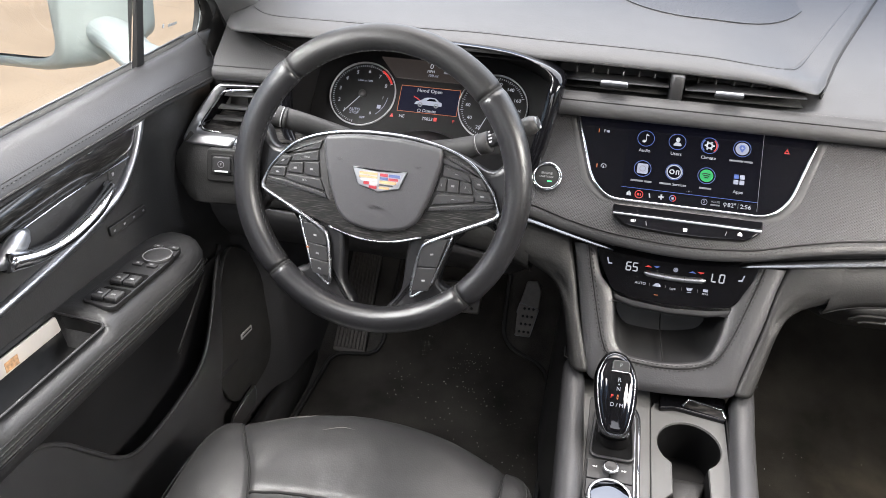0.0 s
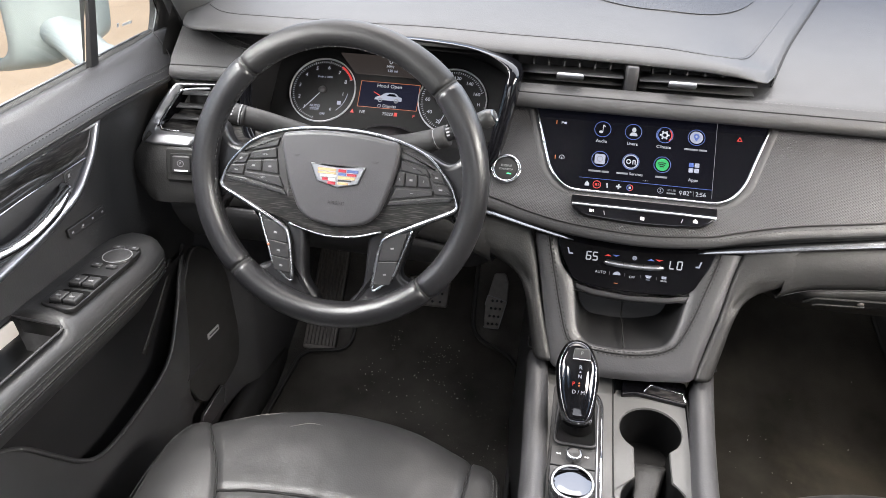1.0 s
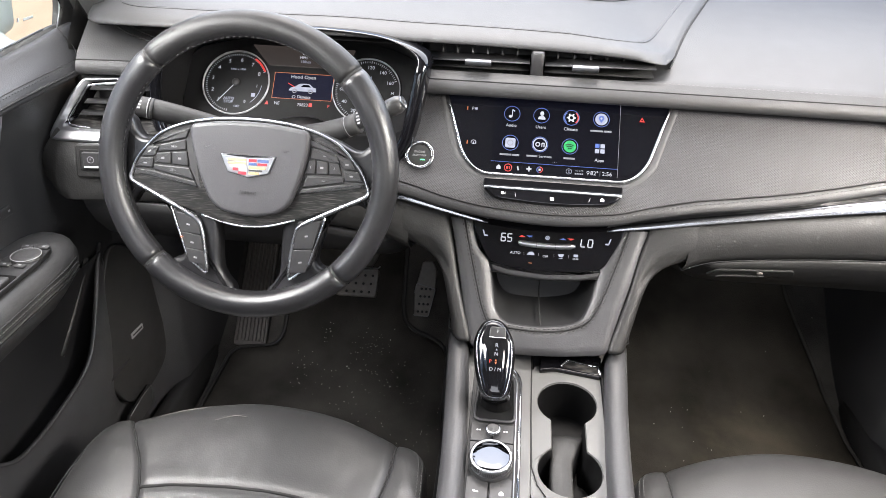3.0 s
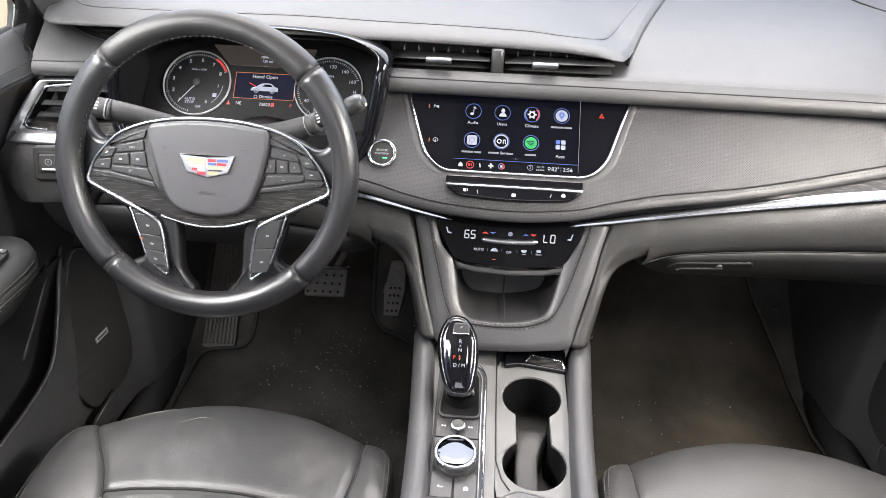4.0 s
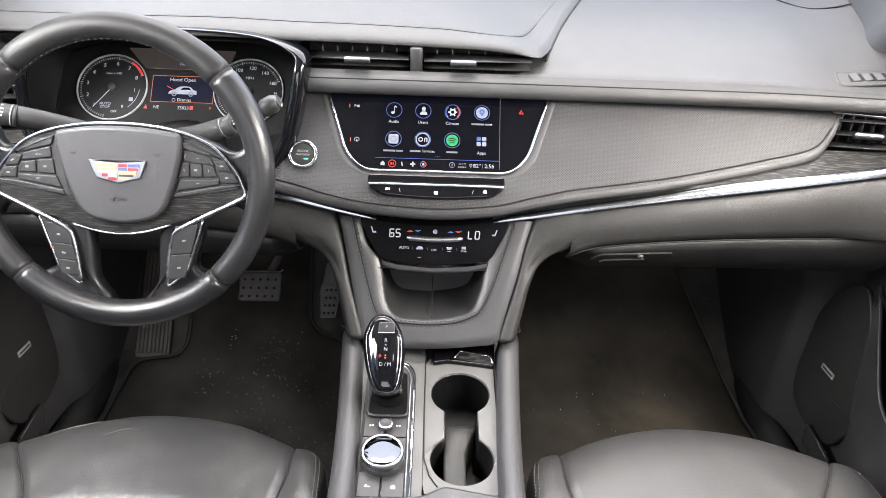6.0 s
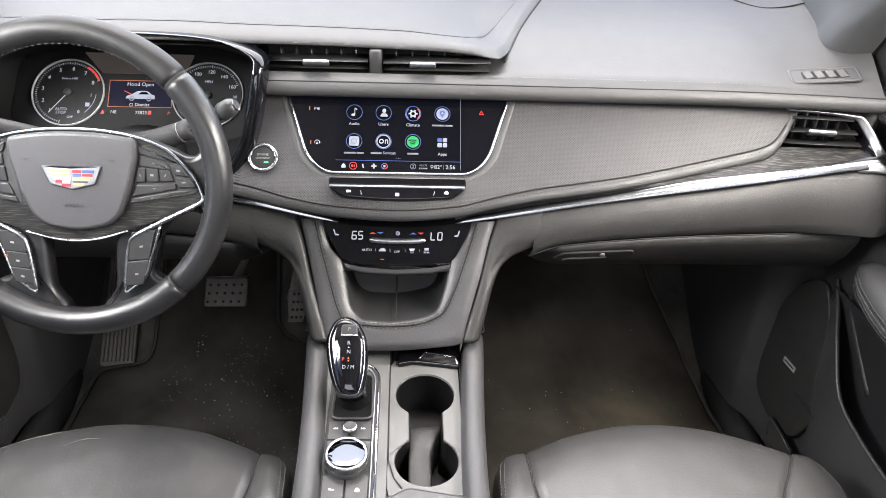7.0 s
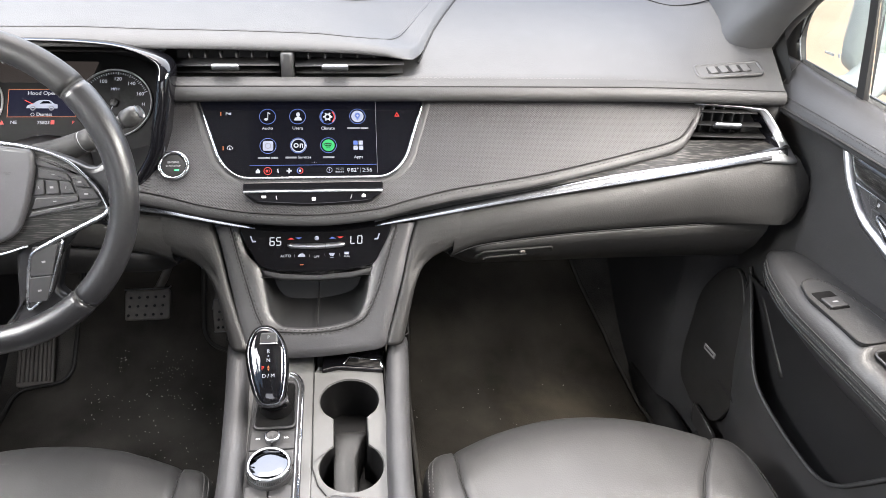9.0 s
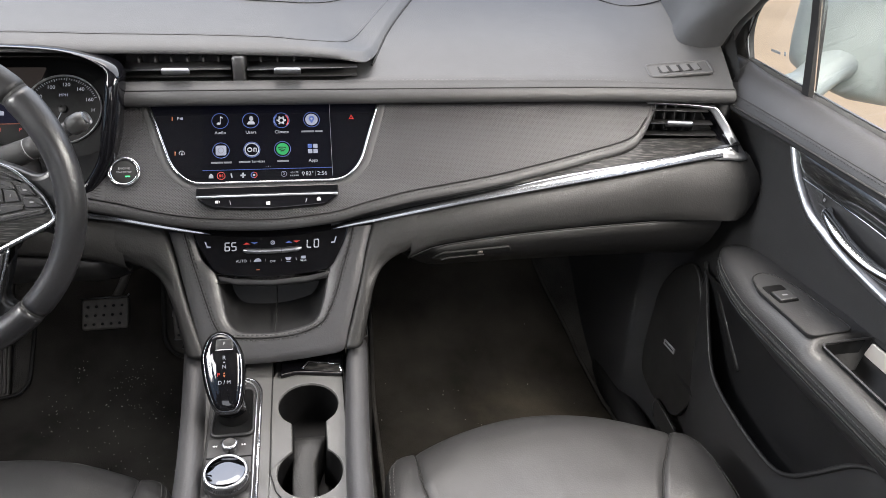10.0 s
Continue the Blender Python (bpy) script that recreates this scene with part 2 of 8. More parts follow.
# ---- helpers of this scene ----
def part(name, bm, mat, parent=None, label="", flat=False):
    """Links a bmesh as one mesh object, under a thing or a part when one is given."""
    for f in bm.faces:
        f.smooth = not flat
    for e in bm.edges:
        if len(e.link_faces) == 2 and e.calc_face_angle(0) > radians(38):
            e.smooth = False
    me = bpy.data.meshes.new(name)
    bm.to_mesh(me)
    bm.free()
    me.materials.append(mat)
    ob = new(name, me)
    if parent:
        ob.parent = parent
        if parent.type == "EMPTY":
            ob.matrix_parent_inverse = Matrix.Translation(-parent.location)
    if label:
        ob["label"] = label
    return ob


def thing(name, at, label, category, group="", kind=""):
    """An Empty at the base of a thing, to carry its parts."""
    e = new(name)
    e.location, e.empty_display_size = at, 0.05
    return tagged(e, label, category, group, kind)


def smooth_fn(xs, ys):
    """A smooth function through a few points, flat where the points turn."""
    xs, ys = np.array(xs, float), np.array(ys, float)
    h, d = np.diff(xs), np.diff(ys) / np.diff(xs)
    m = np.concatenate(([d[0]], [0 if a * b <= 0 else 2 * a * b / (a + b) for a, b in zip(d[:-1], d[1:])], [d[-1]]))

    def f(x):
        x = min(max(x, xs[0]), xs[-1])
        i = min(max(int(np.searchsorted(xs, x)) - 1, 0), len(h) - 1)
        t = (x - xs[i]) / h[i]
        return float((1 + 2 * t) * (1 - t) ** 2 * ys[i] + t * (1 - t) ** 2 * h[i] * m[i]
                     + t * t * (3 - 2 * t) * ys[i + 1] + t * t * (t - 1) * h[i] * m[i + 1])
    return f


def spline(pts, n, closed=False):
    """Catmull-Rom through pts, n steps a span."""
    p = [Vector(v) for v in pts]
    k = len(p)
    out = []
    for i in range(k if closed else k - 1):
        if closed:
            a, b, c, d = (p[(i + j) % k] for j in (-1, 0, 1, 2))
        else:
            b, c = p[i], p[i + 1]
            a = p[i - 1] if i else b * 2 - c
            d = p[i + 2] if i + 2 < k else c * 2 - b
        for s in range(n):
            t = s / n
            out.append(0.5 * (2 * b + (c - a) * t + (2 * a - 5 * b + 4 * c - d) * t * t + (3 * b - a - 3 * c + d) * t ** 3))
    if not closed:
        out.append(p[-1].copy())
    return out


def rounded(poly, r, n=5):
    """A polygon in 2D with its corners rounded by r (one number or one for each corner)."""
    out, k = [], len(poly)
    for i in range(k):
        p, a, b = (Vector(poly[j % k]).to_2d() for j in (i, i - 1, i + 1))
        rr = r[i] if isinstance(r, (list, tuple)) else r
        u, v = (a - p), (b - p)
        cut = min(rr, u.length * 0.48, v.length * 0.48)
        s, e = p + u.normalized() * cut, p + v.normalized() * cut
        if cut < 1e-5:
            out.append(p)
            continue
        for j in range(n + 1):
            t = j / n
            out.append(s * (1 - t) ** 2 + p * 2 * t * (1 - t) + e * t * t)
    return out


def ellipse(cx, cy, rx, ry, n=32, a0=0.0, a1=360.0):
    full = abs(a1 - a0) >= 360
    return [Vector((cx + rx * math.cos(radians(a0 + (a1 - a0) * i / (n if full else n - 1))),
                    cy + ry * math.sin(radians(a0 + (a1 - a0) * i / (n if full else n - 1))))) for i in range(n)]


def area2(poly):
    return sum(a[0] * b[1] - b[0] * a[1] for a, b in zip(poly, poly[1:] + poly[:1])) / 2


def inset(poly, d):
    """The polygon moved inwards by d along its normals (counter-clockwise)."""
    out, k = [], len(poly)
    for i in range(k):
        a, p, b = poly[i - 1], poly[i], poly[(i + 1) % k]
        u, v = (p - a), (b - p)
        if u.length < 1e-9 or v.length < 1e-9:
            out.append(p.copy())
            continue
        u, v = u.normalized(), v.normalized()
        n = Vector((-u.y - v.y, u.x + v.x))
        if n.length < 1e-6:
            out.append(p.copy())
            continue
        n.normalize()
        out.append(p + n * d / max(0.5, n.dot(Vector((-u.y, u.x)))))
    return out


def frame_of(origin, u, v):
    """A local frame: u to the right, v up in the plane, their cross outwards."""
    u, v = Vector(u).normalized(), Vector(v)
    v = (v - u * v.dot(u)).normalized()
    w = u.cross(v)
    m = Matrix((u, v, w)).transposed().to_4x4()
    m.translation = origin
    return m


def skin(rows, closed_row=False, closed_col=False, bm=None, caps=False):
    """Quads between rows of points, with UVs in metres."""
    bm = bm or bmesh.new()
    uv = bm.loops.layers.uv.verify()
    vs = [[bm.verts.new(p) for p in r] for r in rows]
    n, k = len(rows), len(rows[0])
    us = [0.0]
    mid = len(rows[0]) // 2
    for i in range(1, n):
        us.append(us[-1] + (Vector(rows[i][mid]) - Vector(rows[i - 1][mid])).length)
    acc = []
    for r in rows:
        a = [0.0]
        for j in range(1, k):
            a.append(a[-1] + (Vector(r[j]) - Vector(r[j - 1])).length)
        acc.append(a)
    for i in range(n if closed_row else n - 1):
        for j in range(k if closed_col else k - 1):
            q = [(i, j), ((i + 1) % n, j), ((i + 1) % n, (j + 1) % k), (i, (j + 1) % k)]
            f = bm.faces.new([vs[a][b] for a, b in q])
            for lp, (a, b) in zip(f.loops, q):
                lp[uv].uv = (us[a], acc[a][b])
    if caps:
        bm.faces.new(vs[0])
        bm.faces.new(vs[-1][::-1])
    return bm


def plate(poly, m, h, bev=0.001, seg=3, dome=0.0, base=0.0, bm=None):
    """A raised plate of outline poly in the frame m, from base to base + h, its upper edge rounded, its face domed."""
    bm = bm or bmesh.new()
    poly = [Vector(p).to_2d() for p in poly]
    if area2(poly) < 0:
        poly = poly[::-1]
    loops = [[(p.x, p.y, base) for p in poly]]
    bev = min(bev, h)
    for s in range(seg + 1):
        a = math.pi / 2 * s / seg
        q = inset(poly, bev * (1 - math.cos(a))) if s else poly
        loops.append([(p.x, p.y, base + h - bev + bev * math.sin(a)) for p in q])
    if dome:
        c = sum((Vector(p).to_2d() for p in poly), Vector((0, 0))) / len(poly)
        last = [Vector(p) for p in loops[-1]]
        for t in (0.12, 0.3, 0.55, 0.8):
            loops.append([(p.x + (c.x - p.x) * t, p.y + (c.y - p.y) * t, p.z + dome * (1 - (1 - t) ** 2)) for p in last])
    vs = [[bm.verts.new(m @ Vector(p)) for p in lp] for lp in loops]
    k = len(poly)
    for a, b in zip(vs, vs[1:]):
        for j in range(k):
            bm.faces.new((a[j], a[(j + 1) % k], b[(j + 1) % k], b[j]))
    cap = bm.faces.new(vs[-1])
    bm.faces.new(vs[0][::-1])
    if not dome:
        for e in cap.edges:
            e.smooth = False
    return bm


def sweep(path, profile, closed=False, up=(0, 0, 1), bm=None, scale=None, caps=True):
    """A 2D profile carried along a path; its second axis stays near up."""
    p = [Vector(v) for v in path]
    k = len(p)
    rows = []
    for i in range(k):
        a = p[i - 1] if (closed or i) else p[i]
        b = p[(i + 1) % k] if (closed or i + 1 < k) else p[i]
        t = (b - a).normalized()
        u = Vector(up[i] if isinstance(up, list) else up)
        s = t.cross(u)
        s = s.normalized() if s.length > 1e-6 else t.orthogonal().normalized()
        w = s.cross(t)
        f = scale(i / max(1, k - 1)) if scale else 1.0
        rows.append([p[i] + s * (x * f) + w * (y * f) for x, y in profile])
    return skin(rows, closed_row=closed, closed_col=True, bm=bm, caps=caps and not closed)


def circle(r, n=12, ry=None):
    return [(r * math.cos(2 * math.pi * i / n), (ry or r) * math.sin(2 * math.pi * i / n)) for i in range(n)]


def box(sx, sy, sz, m, bev=0.002, seg=2, bm=None):
    """A block centred on x and y, standing on z = 0 of the frame m, with rounded upright and upper edges."""
    return plate(rounded([(-sx / 2, -sy / 2), (sx / 2, -sy / 2), (sx / 2, sy / 2), (-sx / 2, sy / 2)], min(bev * 2, sx * 0.4, sy * 0.4), 4), m, sz, bev, seg, bm=bm)


def turned(profile, m, n=32, bm=None):
    """A solid of revolution: (radius, height) pairs about the frame's z axis."""
    rows = [[m @ Vector((r * math.cos(2 * math.pi * i / n), r * math.sin(2 * math.pi * i / n), z)) for i in range(n)] for r, z in profile]
    bm = skin(rows, closed_col=True, bm=bm)
    return bm


def stitches(name, path, parent, up=(0, 0, 1), length=0.0042, gap=0.0022, r=0.00045, mat=None):
    """A row of thread stitches along a path, as one part."""
    p = [Vector(v) for v in path]
    bm = bmesh.new()
    d, nxt = 0.0, 0.0
    up = Vector(up)
    for a, b in zip(p, p[1:]):
        seg = (b - a).length
        if seg < 1e-9:
            continue
        t = (b - a) / seg
        s = t.cross(up).normalized()
        while nxt < d + seg:
            c = a + t * (nxt - d)
            ring = []
            for off, h in ((-0.5, -0.4), (-0.3, 1), (0.3, 1), (0.5, -0.4)):
                q = c + t * (off * length) + up * (h * r)
                ring.append((bm.verts.new(q + s * r), bm.verts.new(q - s * r)))
            for u, v in zip(ring, ring[1:]):
                bm.faces.new((u[0], v[0], v[1], u[1]))
            nxt += length + gap
        d += seg
    ob = part(name, bm, mat or THREAD, parent)
    return ob


def lettering(text, m, size, mat, parent, align="CENTER", name="lettering", depth=0.0002, wide=1.0):
    """Words in the built-in font, as a thin mesh on the frame m."""
    c = bpy.data.curves.new(name, "FONT")
    c.body, c.size, c.align_x, c.align_y, c.extrude, c.resolution_u = text, size, align, "CENTER", depth, 3
    tmp = bpy.data.objects.new("tmp", c)
    scene.collection.objects.link(tmp)
    bpy.context.view_layer.update()
    me = bpy.data.meshes.new_from_object(tmp.evaluated_get(bpy.context.evaluated_depsgraph_get()))
    bpy.data.objects.remove(tmp)
    bpy.data.curves.remove(c)
    me.transform(m @ Matrix.Diagonal((wide, 1, 1, 1)))
    me.materials.clear()
    me.materials.append(mat)
    ob = new(name, me)
    ob.parent = parent
    if parent.type == "EMPTY":
        ob.matrix_parent_inverse = Matrix.Translation(-parent.location)
    return ob


def at(m, x, y, z=0.0, turn=0.0):
    return m @ pose(x, y, z, 0, 0, turn)


def bar(m, x, y, w, h, mat, parent, name="print_mark", turn=0.0, z=0.0):
    """A small flat printed or lit mark."""
    bm = plate([(-w / 2, -h / 2), (w / 2, -h / 2), (w / 2, h / 2), (-w / 2, h / 2)], at(m, x, y, z, turn), 0.0003, 0.0001, 1)
    return part(name, bm, mat, parent)


def mark(m, poly, mat, parent, name="print_mark", z=0.0, h=0.0003):
    return part(name, plate(poly, at(m, 0, 0, z), h, 0.0001, 1), mat, parent)


def ring(m, x, y, r, w, mat, parent, name="ring", h=0.0004, z=0.0, a0=0, a1=360, n=36):
    """A flat ring or arc."""
    bm = bmesh.new()
    full = a1 - a0 >= 360
    rows = []
    for i in range(n if full else n + 1):
        a = radians(a0 + (a1 - a0) * i / n)
        c, s = math.cos(a), math.sin(a)
        rows.append([m @ Vector((x + c * q, y + s * q, z + k)) for q, k in ((r - w / 2, 0), (r - w / 2, h), (r + w / 2, h), (r + w / 2, 0))])
    return part(name, skin(rows, closed_row=full, closed_col=True, bm=bm), mat, parent)

# ---- dashboard ----
dash = thing("dashboard", (0, 0.3, 0.45), "soft dark grey padded dashboard with stitched cover, veneer and chrome trim", "dashboard")
top_z = smooth_fn([0.030, 0.06, 0.19, 0.40, 0.80], [0.776, 0.788, 0.829, 0.862, 0.89])   # cover height, going forward
lip_y = smooth_fn([-0.71, -0.6, 0.0, 0.45, 0.60, 0.71], [0.022, 0.030, 0.036, 0.034, 0.024, 0.010])
LIP = [(0.055, 0.757), (0.016, 0.7555), (0.006, 0.757), (0.001, 0.762), (0.0, 0.768), (0.0025, 0.7745), (0.007, 0.7780)]


def cover_section(x, sink):
    y0 = lip_y(x)
    pts = [Vector((x, y0 + dy, z)) for dy, z in LIP]
    for y in (0.018, 0.03, 0.05, 0.075, 0.10, 0.14, 0.20, 0.28, 0.40, 0.55, 0.80):
        z = top_z(y0 + y + 0.004) + 0.0015
        if sink and y > 0.025:
            z -= sink * min(1, (y - 0.025) / 0.012)
        rise = max(0, (abs(x) - 0.58) / 0.12) ** 2 * min(1, max(0, y0 + y - 0.02) / 0.09)
        flare = max(0, (abs(x) - 0.62) / 0.082) * min(1, y / 0.10)
        pts.append(Vector((x + math.copysign(0.010 * flare, x), y0 + y, z + 0.022 * rise)))
    return pts


sink_at = smooth_fn([-0.2, 0.085, 0.125, 0.16], [0.022, 0.022, 0.014, 0.0])
rows = [cover_section(-0.195 + 0.897 * i / 90, sink_at(-0.195 + 0.897 * i / 90)) for i in range(91)]
part("cover", skin(rows), DASH, dash, "matt grey grained dash cover")
rows = [cover_section(-0.702 + 0.122 * i / 10, 0) for i in range(11)]
part("cover", skin(rows), DASH, dash, "matt grey grained dash cover")
# groove under the crease of the lip and its seam
for x0, x1, n in ((-0.19, 0.701, 60), (-0.701, -0.585, 10)):
    path = [(x, lip_y(x) + 0.0075, 0.7783) for x in (x0 + (x1 - x0) * i / n for i in range(n + 1))]
    part("seam", sweep(path, circle(0.0011, 6)), GROOVE, dash)
    path = [(x, lip_y(x) + 0.016, top_z(lip_y(x) + 0.02) + 0.0022) for x in (x0 + (x1 - x0) * i / n for i in range(n + 1))]
    if x0 > -0.5:
        stitches("stitching", [p for p in path if p[0] > 0.10], dash, mat=DASH)

# brow over the instruments and the middle vents
brow_y = smooth_fn([-0.712, -0.69, -0.655, -0.55, -0.40, -0.25, -0.10, 0.05, 0.115, 0.142, 0.153, 0.19, 0.25, 0.33, 0.42],
                   [0.115, 0.060, 0.030, 0.016, 0.026, 0.050, 0.066, 0.068, 0.060, 0.064, 0.085, 0.19, 0.345, 0.56, 0.80])
brow_z = smooth_fn([-0.712, -0.55, -0.35, -0.20, 0.0, 0.10, 0.15, 0.42], [0.828, 0.834, 0.832, 0.825, 0.8195, 0.816, 0.810, 0.81])


def brow_section(x):
    y0, z0 = brow_y(x), brow_z(x)
    thick = 1.0 if x < 0.10 else max(0.25, 1 - (x - 0.10) / 0.06)
    if x > 0.15:
        z0 = max(z0, top_z(y0) + 0.0015)
    out = [Vector((x, y0 + 0.05, z0 - 0.004)), Vector((x, y0 + 0.012, z0 - 0.001 * thick)), Vector((x, y0 + 0.003, z0)), Vector((x, y0, z0 + 0.002 * thick)),
           Vector((x, y0 + 0.0025, z0 + 0.006 * thick)), Vector((x, y0 + 0.008, z0 + 0.0105 * thick))]
    for d, h in ((0.018, 0.0155), (0.035, 0.0205), (0.06, 0.0265), (0.10, 0.035), (0.17, 0.047), (0.28, 0.062), (0.45, 0.078), (0.75, 0.095)):
        y = min(y0 + d, 0.80 + 0.0005 * d)
        w = min(1, max(0, (x - 0.0) / 0.155))
        w = w * w * (3 - 2 * w)
        z = (z0 + h) * (1 - w) + max(z0 + 0.0085 + 0.12 * min(d, 0.02), top_z(y) + 0.0075) * w
        out.append(Vector((x, y, z)))
    return out


xs = [-0.712 + 0.01 * i for i in range(8)] + [-0.63 + 0.02 * i for i in range(37)] + [0.105 + 0.005 * i for i in range(12)] + [0.17 + 0.02 * i for i in range(12)]
rows = [brow_section(x) for x in xs]
part("brow", skin(rows), DASH, dash, "raised stitched brow over the instruments")
def on_brow(x, y, lift):
    """The point of the brow's skin over (x, y)."""
    sec = brow_section(x)
    for a, b in zip(sec[3:], sec[4:]):
        if a.y <= y <= b.y:
            return a.lerp(b, (y - a.y) / (b.y - a.y)) + Vector((0, 0, lift))
    return None


line = [(x, brow_y(x) + 0.0335 + 0.03 * max(0, (-0.60 - x) / 0.065) ** 2) for x in (-0.665 + 0.0235 * i for i in range(30))]
line += [(0.060, 0.101), (0.095, 0.1075), (0.122, 0.126), (0.146, 0.175), (0.198, 0.300), (0.255, 0.445), (0.320, 0.61)]
line = spline([(x, y, 0) for x, y in line], 6)
for off, k in ((0.0, 0), (0.0042, 1)):
    path = [on_brow(p.x - 0.7 * off * (p.x > 0.11), p.y + off, 0.0003) for p in line]
    path = [p for p in path if p]
    path = [sum(path[max(0, i - 3):i + 4], Vector()) / len(path[max(0, i - 3):i + 4]) for i in range(len(path))]
    if k:
        stitches("stitching", path, dash, mat=THREAD, r=0.0004)
    else:
        part("seam", sweep(path, circle(0.0006, 6)), PLASTIC, dash)

path = []
for i in range(40):
    x = 0.1555 + 0.22 * i / 39
    path.append(Vector((x, brow_y(x) - 0.001, top_z(brow_y(x)) + 0.0022)))
part("seam", sweep(path, circle(0.0017, 6)), GROOVE, dash)
grid = []
for i in range(20):
    u = i / 19
    edge_a = Vector((-0.135, 0.318)).lerp(Vector((0.165, 0.372)), u)
    bow = 0.108 * (1 - (2 * u - 1) ** 2) ** 0.8
    row = []
    for j in range(9):
        p = Vector((edge_a.x, edge_a.y - bow + (0.30 + bow) * j / 8))
        sec = brow_section(p.x)
        for a, b in zip(sec[3:], sec[4:]):
            if a.y <= p.y <= b.y:
                row.append(a.lerp(b, (p.y - a.y) / (b.y - a.y)) + Vector((0, 0, 0.0012)))
                break
    grid.append(row)
patch = part("speaker_cover", skin(grid), PERF, dash, "perforated speaker cover in the brow")
part("seam", sweep([r[0] for r in grid], circle(0.0007, 6)), PLASTIC, patch)

# dark end panels towards the doors
for s in (-1, 1):
    pts = [(s * 0.6985, lip_y(s * 0.70) + y, z) for y, z in ((0.01, 0.765), (0.30, 0.83), (0.75, 0.86), (0.75, 0.47), (0.25, 0.47), (0.08, 0.56))]
    rows = [[Vector(p) for p in pts], [Vector(p) + Vector((s * 0.012, 0, 0)) for p in pts]]
    part("end_panel", skin(rows, closed_col=True, caps=True), LOWER, dash)

# middle fascia, leaning back, with pressed dots
SLOPE = 0.076 / 0.093
fascia_low = smooth_fn([-0.25, -0.2, -0.15, -0.08, 0.0, 0.08, 0.14, 0.197, 0.26, 0.321, 0.41, 0.48, 0.53, 0.552, 0.572, 0.60],
                       [0.640, 0.632, 0.622, 0.614, 0.6115, 0.6155, 0.6260, 0.6350, 0.6420, 0.6495, 0.6640, 0.6770, 0.6870, 0.6950, 0.714, 0.757])
fascia_left = smooth_fn([0.60, 0.65, 0.69, 0.74, 0.79], [-0.275, -0.258, -0.221, -0.206, -0.197])   # where it meets the cluster


def fascia_y(x, z):
    """How far forward the fascia lies at x and height z."""
    end = max(0, abs(x) - 0.45)
    bulge = 0.012 * math.exp(-(x / 0.15) ** 2) * min(1, max(0, (0.660 - z) / 0.014))
    return 0.0615 - (0.757 - z) * SLOPE - 0.05 * end ** 1.5 - bulge + 0.35 * max(0, 0.632 - z)


rows = []
for i in range(86):
    x = -0.245 + 0.84 * i / 85
    zl = fascia_low(x)
    zs = [0.762 + (zl + 0.0135 - 0.762) * t for t in [j / 14 for j in range(15)]]
    rows.append([Vector((max(x, fascia_left(z)), fascia_y(x, z), z)) for z in zs])
part("fascia_panel", skin(rows), PERF, dash, "dark grey perforated soft fascia panel")
rows = []
for i in range(86):
    x = -0.245 + 0.84 * i / 85
    zl = fascia_low(x)
    y = fascia_y(x, zl + 0.0135)
    yb = fascia_y(x, zl)
    rows.append([Vector((x, y, zl + 0.0135)), Vector((x, y - 0.0016, zl + 0.0122)), Vector((x, yb - 0.001, zl + 0.003)), Vector((x, yb + 0.001, zl - 0.001)), Vector((x, yb + 0.012, zl - 0.003)), Vector((x, yb + 0.06, zl - 0.003))])
part("fascia_edge", skin(rows), DOORSKIN, dash, "smooth stitched edge of the fascia")
path = [Vector((x, fascia_y(x, fascia_low(x) + 0.0138) - 0.0006, fascia_low(x) + 0.0142)) for x in (-0.236 + 0.810 * i / 120 for i in range(121))]
part("seam", sweep(path, circle(0.0013, 6)), GROOVE, dash)
path = [Vector((x, fascia_y(x, fascia_low(x) + 0.0100) - 0.0022, fascia_low(x) + 0.0103)) for x in (-0.24 + 0.775 * i / 120 for i in range(121))]
stitches("stitching", path, dash, up=(0, -0.8, 0.6), mat=BLACKTHREAD)

